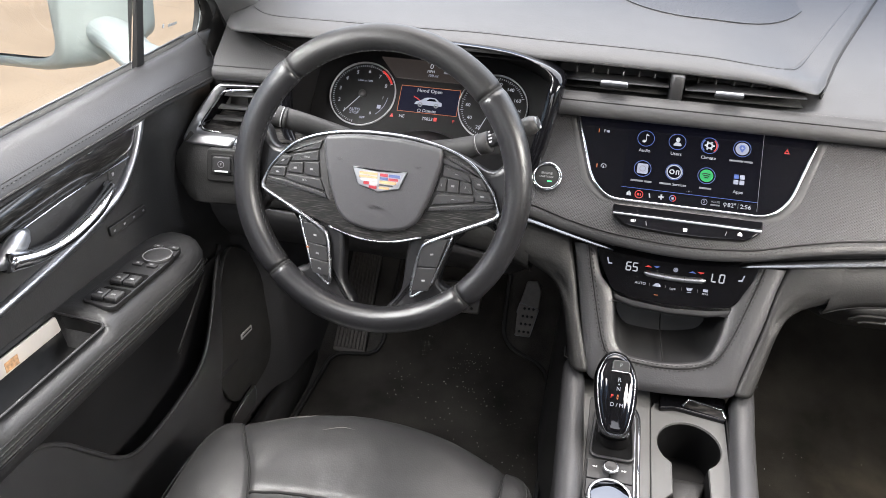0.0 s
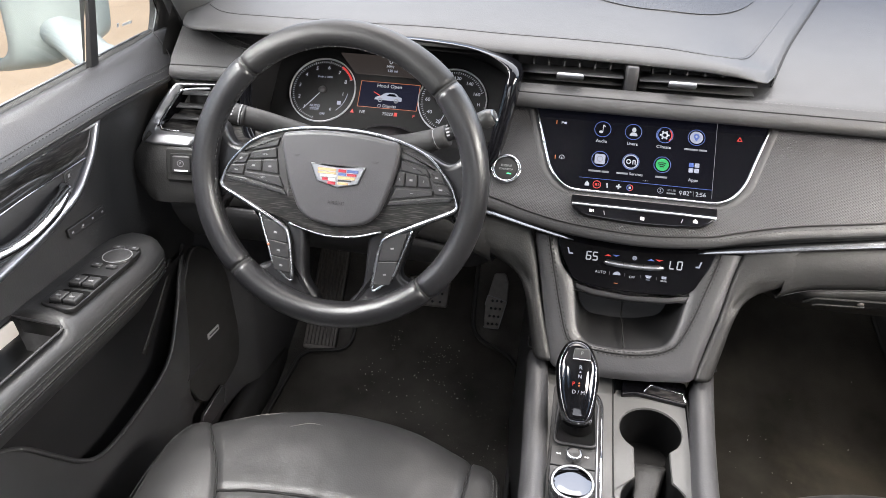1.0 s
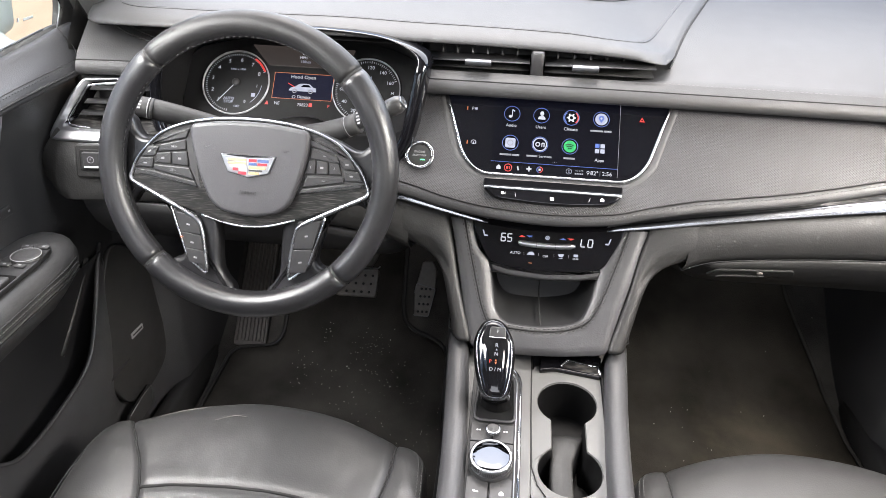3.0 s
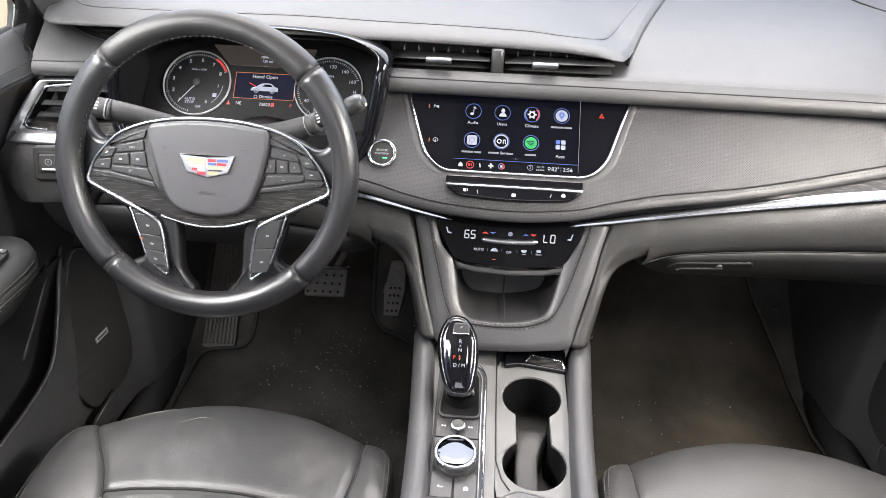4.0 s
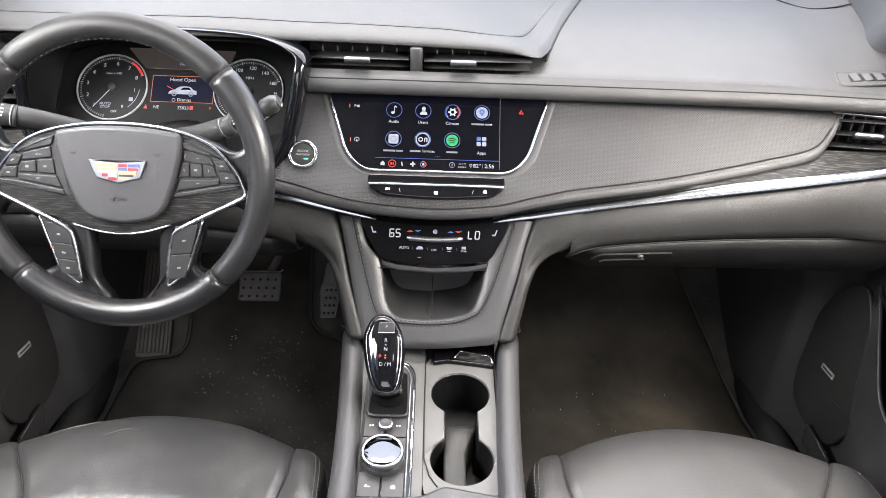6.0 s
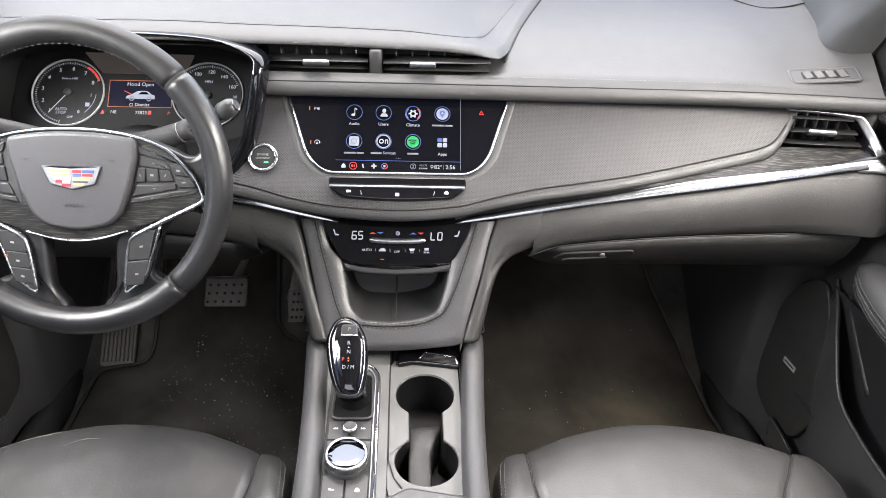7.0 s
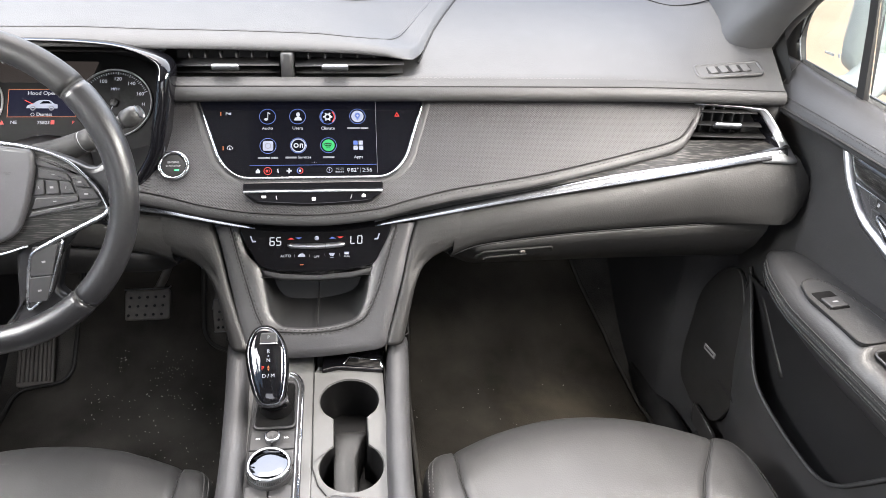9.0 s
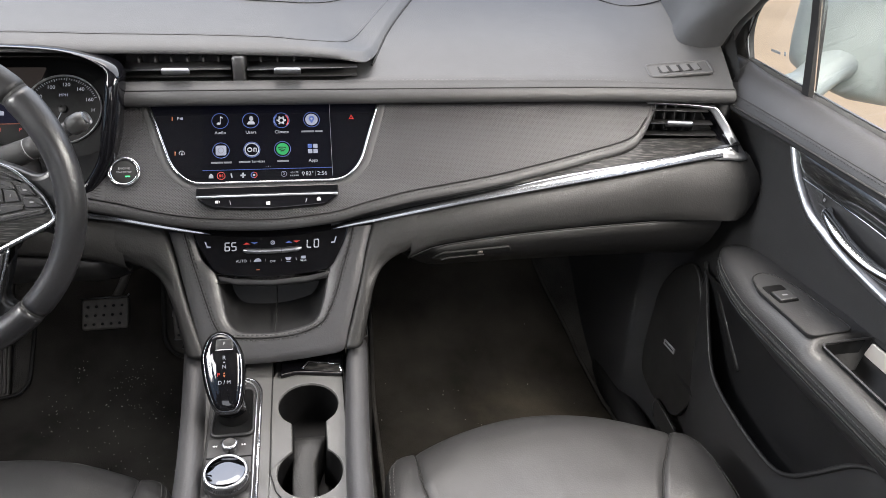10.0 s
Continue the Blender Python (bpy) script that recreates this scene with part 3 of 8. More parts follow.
# veneer and chrome sweep on both sides
chrome_low = smooth_fn([0.085, 0.147, 0.30, 0.485, 0.67, 0.72], [0.5905, 0.600, 0.627, 0.654, 0.684, 0.690])
chrome_up = smooth_fn([0.085, 0.1074, 0.147, 0.198, 0.30, 0.365, 0.449, 0.577, 0.68, 0.72], [0.5935, 0.6003, 0.6085, 0.6190, 0.6378, 0.6506, 0.6646, 0.6827, 0.6995, 0.706])
sweep_y = smooth_fn([0.085, 0.15, 0.30, 0.50, 0.65, 0.72], [-0.021, -0.022, -0.022, -0.020, -0.019, -0.024])
for s in (-1, 1):
    xs = [0.085 + (0.583 if s < 0 else 0.617) * i / 60 for i in range(61)]
    rows = []
    for x in xs:
        up = -0.0110 * min(1, max(0, (x - 0.45) / 0.25)) * (s < 0) + 0.006 * min(1, max(0, (x - 0.11) / 0.09)) * (s < 0) * (1 - min(1, max(0, (x - 0.3) / 0.2)))
        a, b, y = chrome_low(x) + up, chrome_up(x) + up, sweep_y(x)
        rows.append([Vector((s * x, yy, zz)) for yy, zz in ((y + 0.02, a - 0.001), (y - 0.003, a), (y - 0.006, a + 0.10 * (b - a)), (y - 0.006 + 0.05 * (b - a), a + 0.25 * (b - a)), (y - 0.006 + 0.15 * (b - a), a + 0.5 * (b - a)), (y - 0.006 + 0.35 * (b - a), a + 0.92 * (b - a)), (y - 0.003 + 0.5 * (b - a), b), (y + 0.02, b))])
    part("chrome_strip", skin(rows, caps=True), STRIP, dash, "polished chrome strip")
    xs = [0.085 + (0.505 if s < 0 else 0.623) * i / 60 for i in range(61)]
    rows = []
    for x in xs:
        top = min(fascia_low(x) + 0.002, 0.703)
        b, y = chrome_up(x) - 0.001, sweep_y(x)
        top = max(top, b + 0.004)
        yt = fascia_y(x, top) + 0.004
        if x > 0.56:
            yt = fascia_y(x, 0.70) + 0.006
        rows.append([Vector((s * x, y + 0.003 + (yt - y - 0.003) * t, b + (top - b) * t)) for t in (0, 0.25, 0.5, 0.75, 1)])
    part("veneer", skin(rows), WOOD, dash, "dark open-pore wood veneer")

# lower dash: bulge and glovebox on the passenger's side, knee panel on the driver's
low_line = smooth_fn([0.11, 0.15, 0.20, 0.25, 0.43, 0.60, 0.69, 0.73], [0.44, 0.49, 0.548, 0.566, 0.583, 0.590, 0.594, 0.61])
for s in (-1, 1):
    rows = []
    for i in range(52):
        x = 0.195 + 0.527 * i / 51
        a, y, b = chrome_low(x), sweep_y(x), low_line(x)
        end = max(0, (x - 0.700) / 0.02) ** 2 * 0.7 - 0.9 * max(0, (x - 0.58) / 0.13)
        wide = 1 + 2.2 * max(0, (x - 0.64) / 0.082) ** 1.5
        rows.append([Vector((s * (x + e * wide), yy, zz)) for e, yy, zz in (
            (0, y + 0.01, a + 0.001), (0, y - 0.002, a - 0.001), (0.001, y - 0.008, a - 0.10 * (a - b)), (0.004, y - 0.015 + 0.010 * end, a - 0.30 * (a - b)),
            (0.006, y - 0.019 + 0.014 * end, a - 0.55 * (a - b)), (0.005, y - 0.019 + 0.020 * end, a - 0.8 * (a - b)), (0.002, y - 0.0165 + 0.026 * end, b + 0.001), (0.001, y - 0.013 + 0.03 * end, b - 0.001), (0, y + 0.004 + 0.04 * end, b - 0.002))])
    part("lower_pad", skin(rows), LOWER, dash, "grained lower dash pad")
    rows = []
    for i in range(46):
        x = 0.168 + 0.527 * i / 45
        b, y = low_line(x), sweep_y(x) + 0.05 * max(0, (0.25 - x) / 0.05) ** 2
        lowz = 0.486 - 0.004 * i / 45
        rows.append([Vector((s * x, yy, zz)) for yy, zz in ((y + 0.004, b - 0.004), (y - 0.011, b - 0.0045), (y - 0.0145, b - 0.0075), (y - 0.010, b - 0.22 * (b - lowz)), (y + 0.010, b - 0.52 * (b - lowz)), (y + 0.042, b - 0.82 * (b - lowz)), (y + 0.075, lowz), (y + 0.105, lowz - 0.006), (y + 0.30, lowz + 0.02))])
    if s > 0:
        box_door = part("glovebox_door", skin(rows), LOWER, dash, "closed dark grey glovebox door")
        path = [Vector((0.197 + 0.49 * i / 40, sweep_y(0.197 + 0.49 * i / 40) - 0.0135, low_line(0.197 + 0.49 * i / 40) - 0.0035)) for i in range(41)]
        part("edge_trim", sweep(path, circle(0.0008, 6)), SOFT, box_door, "thin bright edge line")
        m = frame_of((0.295, -0.0290, 0.5460), (1, 0, 0.06), (0, -0.62, 0.78))
        bm = plate(rounded([(-0.062, -0.009), (0.062, -0.007), (0.058, 0.010), (-0.048, 0.010)], 0.006), m, 0.003, 0.001)
        hb = part("handle_recess", bm, GROOVE, box_door)
        bm = plate(rounded([(-0.048, -0.0055), (0.014, -0.0055), (0.020, 0.0005), (-0.040, 0.0005)], 0.002), at(m, 0, -0.004, 0.003), 0.003, 0.001)
        part("handle", bm, LOWER, box_door, "slim satin latch handle")
        part("lock", turned([(0.0, 0.0022), (0.004, 0.002), (0.0045, 0.0)], at(m, 0.012, 0.003, 0.003), 16), STEEL, box_door)
    else:
        part("knee_panel", skin(rows), PLASTIC, dash, "black knee panel under the column")


# ---- air vents ----
def slat(name, a, b, depth, thick, parent, mat, lean=(0, 1, 0.1)):
    d = Vector(lean).normalized()
    bm = sweep([Vector(a), Vector(a).lerp(Vector(b), 0.5), Vector(b)], [(-depth, -thick * 0.3), (-depth, thick * 0.3), (-depth * 0.2, thick * 0.5), (0, thick * 0.4), (thick * 0.4, 0), (0, -thick * 0.4), (-depth * 0.2, -thick * 0.5)], up=(0, -0.1, 1))
    return part(name, bm, mat, parent)


mid_vent = thing("air_vent", (-0.03, 0.09, 0.79), "wide black centre air vents with chrome tabs under the brow", "air vent", "dash air vents")
rows = [[Vector((x, brow_y(x) + 0.075, brow_z(x) + 0.01)), Vector((x, brow_y(x) + 0.07, 0.765))] for x in (-0.195 + 0.345 * i / 20 for i in range(21))]
part("backing", skin(rows), DARK, mid_vent)
bm = box(0.018, 0.05, 0.045, frame_of((-0.033, 0.085, 0.775), (1, 0, 0), (0, 1, 0)), 0.003)
part("divider", bm, PLASTIC, mid_vent)
for x0, x1 in ((-0.188, -0.044), (-0.022, 0.132)):
    # Slat colours are darkened, the lower most, for the shade under the brow.
    slat("slat", (x0, 0.060, 0.8020), (x1, 0.060, 0.8055 if x0 > -0.1 else 0.8035), 0.03, 0.0024, mid_vent, KEY)
    slat("slat", (x0, 0.070, 0.7905), (x1, 0.072, 0.7905), 0.03, 0.0030, mid_vent, GROOVE)
    n = 6
    for i in range(n):
        x = x0 + 0.018 + (x1 - x0 - 0.036) * i / (n - 1)
        bm = box(0.0026, 0.022, 0.017, frame_of((x, 0.100, 0.796), (1, 0, 0), (0, 1, 0)), 0.0006, 1)
        part("vane", bm, PLASTIC, mid_vent)
for x in (-0.1165, 0.034):
    bm = plate(rounded([(-0.0190, -0.0030), (0.0190, -0.0030), (0.0180, 0.0030), (-0.0180, 0.0030)], 0.0025), frame_of((x, 0.056, 0.8000), (1, 0, 0), (0, 0.8, 1)), 0.010, 0.0026)
    part("tab", bm, SATIN, mid_vent, "chrome vent tab")

for s in (-1, 1):
    sv = thing("air_vent", (s * 0.63, 0.05, 0.70), "side air vent with black slats and a chrome corner frame", "air vent", "dash air vents")
    rows = [[Vector((s * x, 0.075, 0.757)), Vector((s * x, 0.066, 0.70))] for x in (0.56 if s > 0 else 0.588, 0.60, 0.66, 0.705)]
    part("backing", skin(rows), DARK, sv)
    for k, (z, xa, xb) in enumerate(((0.741, 0.585, 0.667), (0.7225, 0.573, 0.675), (0.7065, 0.565, 0.682))):
        slat("slat", (s * xa, 0.040 - 0.006 * k, z), (s * (xb + (0.012 if s < 0 else 0)), 0.022 - 0.006 * k, z + 0.002), 0.016, 0.0020, sv, SLAT)
    for i in range(5):
        x = 0.59 + 0.017 * i
        bm = box(0.002, 0.024, 0.046, frame_of((s * x, 0.056, 0.704), (1, 0, 0), (0, 1, 0)), 0.0006, 1)
        part("vane", bm, PLASTIC, sv)
    bm = plate(rounded([(-0.021, -0.0034), (0.021, -0.0034), (0.020, 0.0034), (-0.020, 0.0034)], 0.003), frame_of((s * 0.622, 0.024, 0.7225), (1, -s * 0.15, 0), (0, 0.8, 1)), 0.012, 0.0030)
    part("tab", bm, SATIN, sv, "chrome vent tab")
    # chrome corner that wraps the vent and meets the long strip
    if s > 0:
        out_line = [(0.578, 0.047, 0.7535), (0.64, 0.036, 0.7525), (0.6700, 0.030, 0.7505), (0.6815, 0.026, 0.7485), (0.6960, 0.015, 0.7300), (0.7085, 0.004, 0.7105), (0.7150, -0.012, 0.6955), (0.7180, -0.025, 0.6850), (0.708, -0.0280, 0.6820), (0.690, -0.0245, 0.6822), (0.668, -0.0195, 0.6810)]
        in_line = [(0.578, 0.047, 0.7495), (0.64, 0.036, 0.7470), (0.6625, 0.030, 0.7440), (0.6735, 0.026, 0.7425), (0.6860, 0.015, 0.7240), (0.6935, 0.004, 0.7110), (0.6945, -0.012, 0.7030), (0.6920, -0.024, 0.6985), (0.686, -0.0260, 0.6965), (0.672, -0.0210, 0.6960), (0.655, -0.0165, 0.6950)]
    else:
        out_line = [(0.600, 0.045, 0.7535), (0.64, 0.038, 0.7525), (0.684, 0.030, 0.7517), (0.696, 0.026, 0.7498), (0.7108, 0.015, 0.7305), (0.7255, 0.004, 0.7060), (0.7305, -0.014, 0.6885), (0.7300, -0.0255, 0.6780), (0.715, -0.0310, 0.6760), (0.690, -0.0290, 0.6752), (0.655, -0.0255, 0.6735)]
        in_line = [(0.600, 0.045, 0.7480), (0.64, 0.038, 0.7468), (0.678, 0.030, 0.7460), (0.6865, 0.026, 0.7430), (0.6996, 0.015, 0.7229), (0.7105, 0.004, 0.7015), (0.7135, -0.013, 0.6950), (0.7105, -0.0235, 0.6910), (0.700, -0.0280, 0.6895), (0.680, -0.0265, 0.6886), (0.650, -0.0225, 0.6870)]
    outer, inner = (spline([(s * x, y, z) for x, y, z in q], 6) for q in (out_line, in_line))
    rows = [[o.lerp(i, f) + Vector((0, d, 0)) for f, d in ((-0.02, 0.014), (0.0, -0.003), (0.08, -0.0058), (0.35, -0.0042), (0.70, -0.0020), (0.94, -0.0002), (1.0, 0.002), (1.02, 0.014))] for o, i in zip(outer, inner)]
    part("corner_frame", skin(rows, caps=True), GALVANO, sv, "satin chrome corner frame")
    wall = inner[12:48] if s > 0 else inner[12:38]
    if s < 0:
        edge = spline([(-0.6325, 0.012, 0.7525), (-0.668, 0.008, 0.7490), (-0.6777, 0.004, 0.7455), (-0.6949, 0.001, 0.7228), (-0.7113, -0.003, 0.6990), (-0.7090, -0.007, 0.6912), (-0.7010, -0.008, 0.6895), (-0.660, -0.004, 0.6852)], 6)
        part("inner_frame", sweep(edge, circle(0.0019, 8)), WHEELTRIM, sv, "thin bright inner frame")
        part("vent_floor", skin([[Vector((-x, y, z)) for x in (0.712, 0.69, 0.66, 0.62, 0.58, 0.555)] for y, z in ((-0.0140, 0.6868), (-0.004, 0.6895), (0.004, 0.6945), (0.022, 0.7010), (0.045, 0.7050))]), WOOD, sv, "dark veneer floor of the vent")
    part("inner_wall", skin([[p + Vector((-s * g, d, h)) for p in wall] for g, d, h in ((-0.001, 0.001, 0.0), (0.004, 0.010, 0.001), (0.010, 0.030, 0.002))]), GLOSS, sv)

# demister vents on the cover near the doors
for s in (-1, 1):
    if s < 0:
        dv = thing("demister_vent", (-0.65, 0.10, 0.80), "dark crescent demister slot under the end of the brow", "air vent")
        up_edge = spline([(-0.700, 0.117, 0), (-0.653, 0.112, 0), (-0.622, 0.104, 0), (-0.594, 0.090, 0)], 4)
        low_edge = spline([(-0.700, 0.112, 0), (-0.672, 0.097, 0), (-0.640, 0.084, 0), (-0.594, 0.073, 0)], 4)
        lift = lambda p, h: Vector((p.x, p.y, top_z(p.y + 0.004) + 0.022 * max(0, (abs(p.x) - 0.58) / 0.12) ** 2 * min(1, max(0, p.y - 0.02) / 0.09) + h))
        part("slot", skin([[lift(a.lerp(b, k / 4), 0.0032) for k in range(5)] for a, b in zip(up_edge, low_edge)]), DARK, dv)
        for k in (0.45, 0.98):
            part("rib", sweep([lift(a.lerp(b, k), 0.0036) for a, b in zip(up_edge, low_edge)], circle(0.0012, 6)), LOWER, dv)
    else:
        m = frame_of((s * 0.630, 0.0685, top_z(0.0685) + 0.0072), (1, -0.04, 0.085), (0, 1, 0.36))
        dv = thing("demister_vent", (s * 0.62, 0.06, 0.79), "small slotted demister outlet set in the dash cover", "air vent")
        part("base", plate(rounded([(-0.050, -0.0145), (0.048, -0.0145), (0.049, 0.0145), (-0.049, 0.0145)], 0.006), at(m, 0, 0, -0.004), 0.005, 0.001), DASH, dv)
        part("rim", sweep([m @ Vector((p.x, p.y, 0.001)) for p in rounded([(-0.051, -0.0155), (0.049, -0.0155), (0.050, 0.0155), (-0.050, 0.0155)], 0.007)], [(-0.003, -0.003), (-0.0018, 0.001), (0.0018, 0.001), (0.003, -0.003)], True, up=m.to_3x3() @ Vector((0, 0, 1))), DASH, dv)
        # Flat near-black plate painted as the shade of an opening that isn't cut.
        part("recess", plate(rounded([(-0.034, -0.009), (0.034, -0.009), (0.033, 0.009), (-0.033, 0.009)], 0.003), at(m, 0, 0, 0.0010), 0.0004, 0.0002), WELL_SHADE, dv)
        for i in range(4):
            part("vane", plate([(-0.0050, -0.0086), (0.0058, -0.0086), (0.0040, 0.0086), (-0.0068, 0.0086)], at(m, -0.0245 + 0.0168 * i, 0, 0.0012) @ pose(0, 0, 0, 0, -9, 0), 0.0016, 0.0006, 1), DASH, dv)
m = frame_of((0.631, 0.1975, top_z(0.2015) + 0.0018), (1, -0.02, 0), (0, 1, 0.3))
part("airbag_mark", plate(rounded([(-0.018, -0.003), (0.018, -0.003), (0.018, 0.003), (-0.018, 0.003)], 0.001), m, 0.0012, 0.0006), DASH, dash)

seam_pts = spline([(0.560, 0.42, 0), (0.572, 0.375, 0), (0.588, 0.342, 0), (0.615, 0.302, 0), (0.648, 0.289, 0), (0.690, 0.285, 0)], 6)
part("seam", sweep([Vector((p.x, p.y, top_z(p.y + 0.004) + 0.0016 + 0.022 * max(0, (p.x - 0.58) / 0.12) ** 2)) for p in seam_pts], circle(0.0012, 6)), GROOVE, dash)

# ---- touchscreen ----
S_UP = Vector((0, 0.076, 0.093)).normalized()
SCR = frame_of((0, -0.017, 0.658), (1, 0, 0), S_UP)
screen = thing("touchscreen", (0, -0.017, 0.658), "lit black touchscreen with app icons in a chrome-edged dash bezel", "touchscreen")
OUT = rounded([(-0.160, 0.130), (-0.156, 0.116), (-0.128, 0.030), (-0.104, 0.006), (0.106, 0.006), (0.130, 0.030), (0.158, 0.116), (0.161, 0.130)], [0.001, 0.004, 0.02, 0.02, 0.02, 0.02, 0.004, 0.001], 6)
glass = part("glass", plate(OUT, at(SCR, 0, 0, -0.004), 0.0065, 0.001), LCD, screen, "glossy black display glass")
edge = [SCR @ Vector((p.x, p.y, 0.003)) for p in OUT]
k = max(range(len(OUT)), key=lambda i: (OUT[i].y, -OUT[i].x))
path = [p for p in (edge[k:] + edge[:k])]
path = [p for p in path if (SCR.inverted() @ p).y < 0.127]
loc = [(SCR.inverted() @ p) for p in path]
left = sorted([p for p in loc if p.x < 0], key=lambda p: -p.y)
right = sorted([p for p in loc if p.x >= 0], key=lambda p: p.y)
path = [SCR @ p for p in left + right]
part("bezel", sweep(path, [(-0.0012, -0.005), (-0.0012, 0.0008), (-0.0004, 0.0022), (0.0014, 0.0022), (0.0030, 0.0006), (0.0040, -0.006)], up=SCR.to_3x3() @ Vector((0, 0, 1))), CHROME, screen, "chrome bezel strip")
roll = [SCR @ Vector((p.x + (0.0095 if p.x > 0 else -0.0095) * (0.35 + 0.65 * min(1, max(0, (p.y - 0.004) / 0.03))), p.y - 0.0085 * max(0, 1 - max(0, p.y - 0.004) / 0.05), 0.0006)) for p in left + right]
part("bezel_roll", sweep(roll, [(-0.006, -0.004), (-0.0055, 0.0), (-0.003, 0.0018), (0.001, 0.0022), (0.005, 0.0008), (0.007, -0.004)], up=SCR.to_3x3() @ Vector((0, 0, 1))), DASH, screen, "smooth grey rolled edge round the display")
FACE = at(SCR, 0, 0, 0.0026)
mark(FACE, [(-0.087, 0.0215), (0.0895, 0.0215), (0.0895, 0.127), (-0.087, 0.127)], G_NAVY, glass, "display_field")
FACE = at(SCR, 0, 0, 0.0030)
bar(FACE, 0.001, 0.0243, 0.178, 0.0006, G_BLUE, glass, "divider_line")
bar(FACE, 0.0902, 0.068, 0.0005, 0.112, G_GREY, glass, "divider_line")
bar(FACE, 0.0015, 0.0282, 0.0012, 0.0012, G_WHITE, glass, "page_dot")
bar(FACE, -0.0015, 0.0282, 0.0008, 0.0008, G_GREY, glass, "page_dot")
bar(FACE, 0.0045, 0.0282, 0.0008, 0.0008, G_GREY, glass, "page_dot")
names = [("Audio", -0.063, 0.0967), ("Users", -0.021, 0.0967), ("Climate", 0.0215, 0.0963), ("", 0.064, 0.0967), ("", -0.0625, 0.053), ("", -0.0205, 0.0533), ("", 0.0218, 0.0533), ("Apps", 0.064, 0.053)]
for i, (word, x, y) in enumerate(names):
    if i != 7:
        ring(FACE, x, y, 0.0112, 0.0007, G_BLUE, glass, "icon_ring")
    if word:
        lettering(word, at(FACE, x, y - 0.0175, 0), 0.0063, G_WHITE, glass)
    else:
        w = {3: 0.030, 4: 0.028, 5: 0.036, 6: 0.016}[i]
        for j in range(2 if w > 0.02 else 1):
            ww = w * (0.6 if j == 0 else 0.36) if w > 0.02 else w
            xx = x + (-w / 2 + ww / 2 if j == 0 else w / 2 - ww / 2) if w > 0.02 else x
            if i == 5 and j == 1:
                lettering("Services", at(FACE, x + 0.0085, y - 0.0175, 0), 0.0056, G_WHITE, glass)
            else:
                bar(FACE, xx - (0.003 if i == 5 else 0), y - 0.0178, ww * (0.72 if i == 5 else 1), 0.0026, G_GREY, glass, "caption_bar")
    if i == 0:
        mark(FACE, ellipse(x - 0.002, y - 0.004, 0.0026, 0.002, 14), G_WHITE, glass, "icon")
        bar(FACE, x + 0.0004, y + 0.0012, 0.0009, 0.0105, G_WHITE, glass, "icon")
        bar(FACE, x + 0.002, y + 0.0052, 0.004, 0.0016, G_WHITE, glass, "icon", -35)
    if i == 1:
        mark(FACE, ellipse(x + 0.0008, y + 0.003, 0.0028, 0.0035, 16), G_WHITE, glass, "icon")
        mark(FACE, rounded([(x - 0.0055, y - 0.0058), (x + 0.0065, y - 0.0058), (x + 0.0042, y - 0.0008), (x - 0.0028, y - 0.0008)], 0.002), G_WHITE, glass, "icon")
    if i == 2:
        ring(FACE, x, y, 0.0036, 0.0022, G_WHITE, glass, "icon")
        for a in range(0, 360, 60):
            bar(at(FACE, x, y, 0, a), 0.0056, 0, 0.002, 0.0022, G_WHITE, glass, "icon")
        ring(FACE, x, y, 0.0096, 0.0014, G_RED, glass, "icon_arc", a0=-50, a1=50)
        ring(FACE, x, y, 0.0096, 0.0014, G_BLUE, glass, "icon_arc", a0=130, a1=230)
    if i == 3:
        mark(FACE, ellipse(x, y, 0.0088, 0.0088, 28), G_PALE, glass, "icon")
        mark(FACE, rounded([(x, y - 0.006), (x + 0.0044, y + 0.0012), (x + 0.0026, y + 0.0052), (x - 0.0026, y + 0.0052), (x - 0.0044, y + 0.0012)], 0.0015), G_BLUE, glass, "icon", z=0.0003)
        bar(FACE, x, y + 0.001, 0.0034, 0.001, G_WHITE, glass, "icon", z=0.0006)
        bar(FACE, x, y + 0.001, 0.001, 0.0034, G_WHITE, glass, "icon", z=0.0006)
    if i == 4:
        mark(FACE, rounded([(x - 0.0072, y - 0.0072), (x + 0.0072, y - 0.0072), (x + 0.0072, y + 0.0072), (x - 0.0072, y + 0.0072)], 0.003), G_PALE, glass, "icon")
        ring(FACE, x, y, 0.0038, 0.001, G_GREY, glass, "icon", z=0.0003)
    if i == 5:
        ring(FACE, x, y, 0.0094, 0.0015, G_PALE, glass, "icon")
        ring(FACE, x - 0.003, y, 0.0028, 0.0014, G_WHITE, glass, "icon", n=18)
        bar(FACE, x + 0.0028, y - 0.0006, 0.0014, 0.006, G_WHITE, glass, "icon")
        bar(FACE, x + 0.006, y - 0.0006, 0.0014, 0.006, G_WHITE, glass, "icon")
        bar(FACE, x + 0.0044, y + 0.0022, 0.0030, 0.0013, G_WHITE, glass, "icon")
    if i == 6:
        mark(FACE, ellipse(x, y, 0.0088, 0.0088, 28), G_GREEN, glass, "icon")
        for j in range(3):
            ring(FACE, x - 0.0007 + 0.0003 * j, y - 0.0090 + 0.0004 * j, 0.0118 - 0.0031 * j, 0.0012, G_NAVY, glass, "icon_arc", z=0.0003, a0=62, a1=118, n=10)
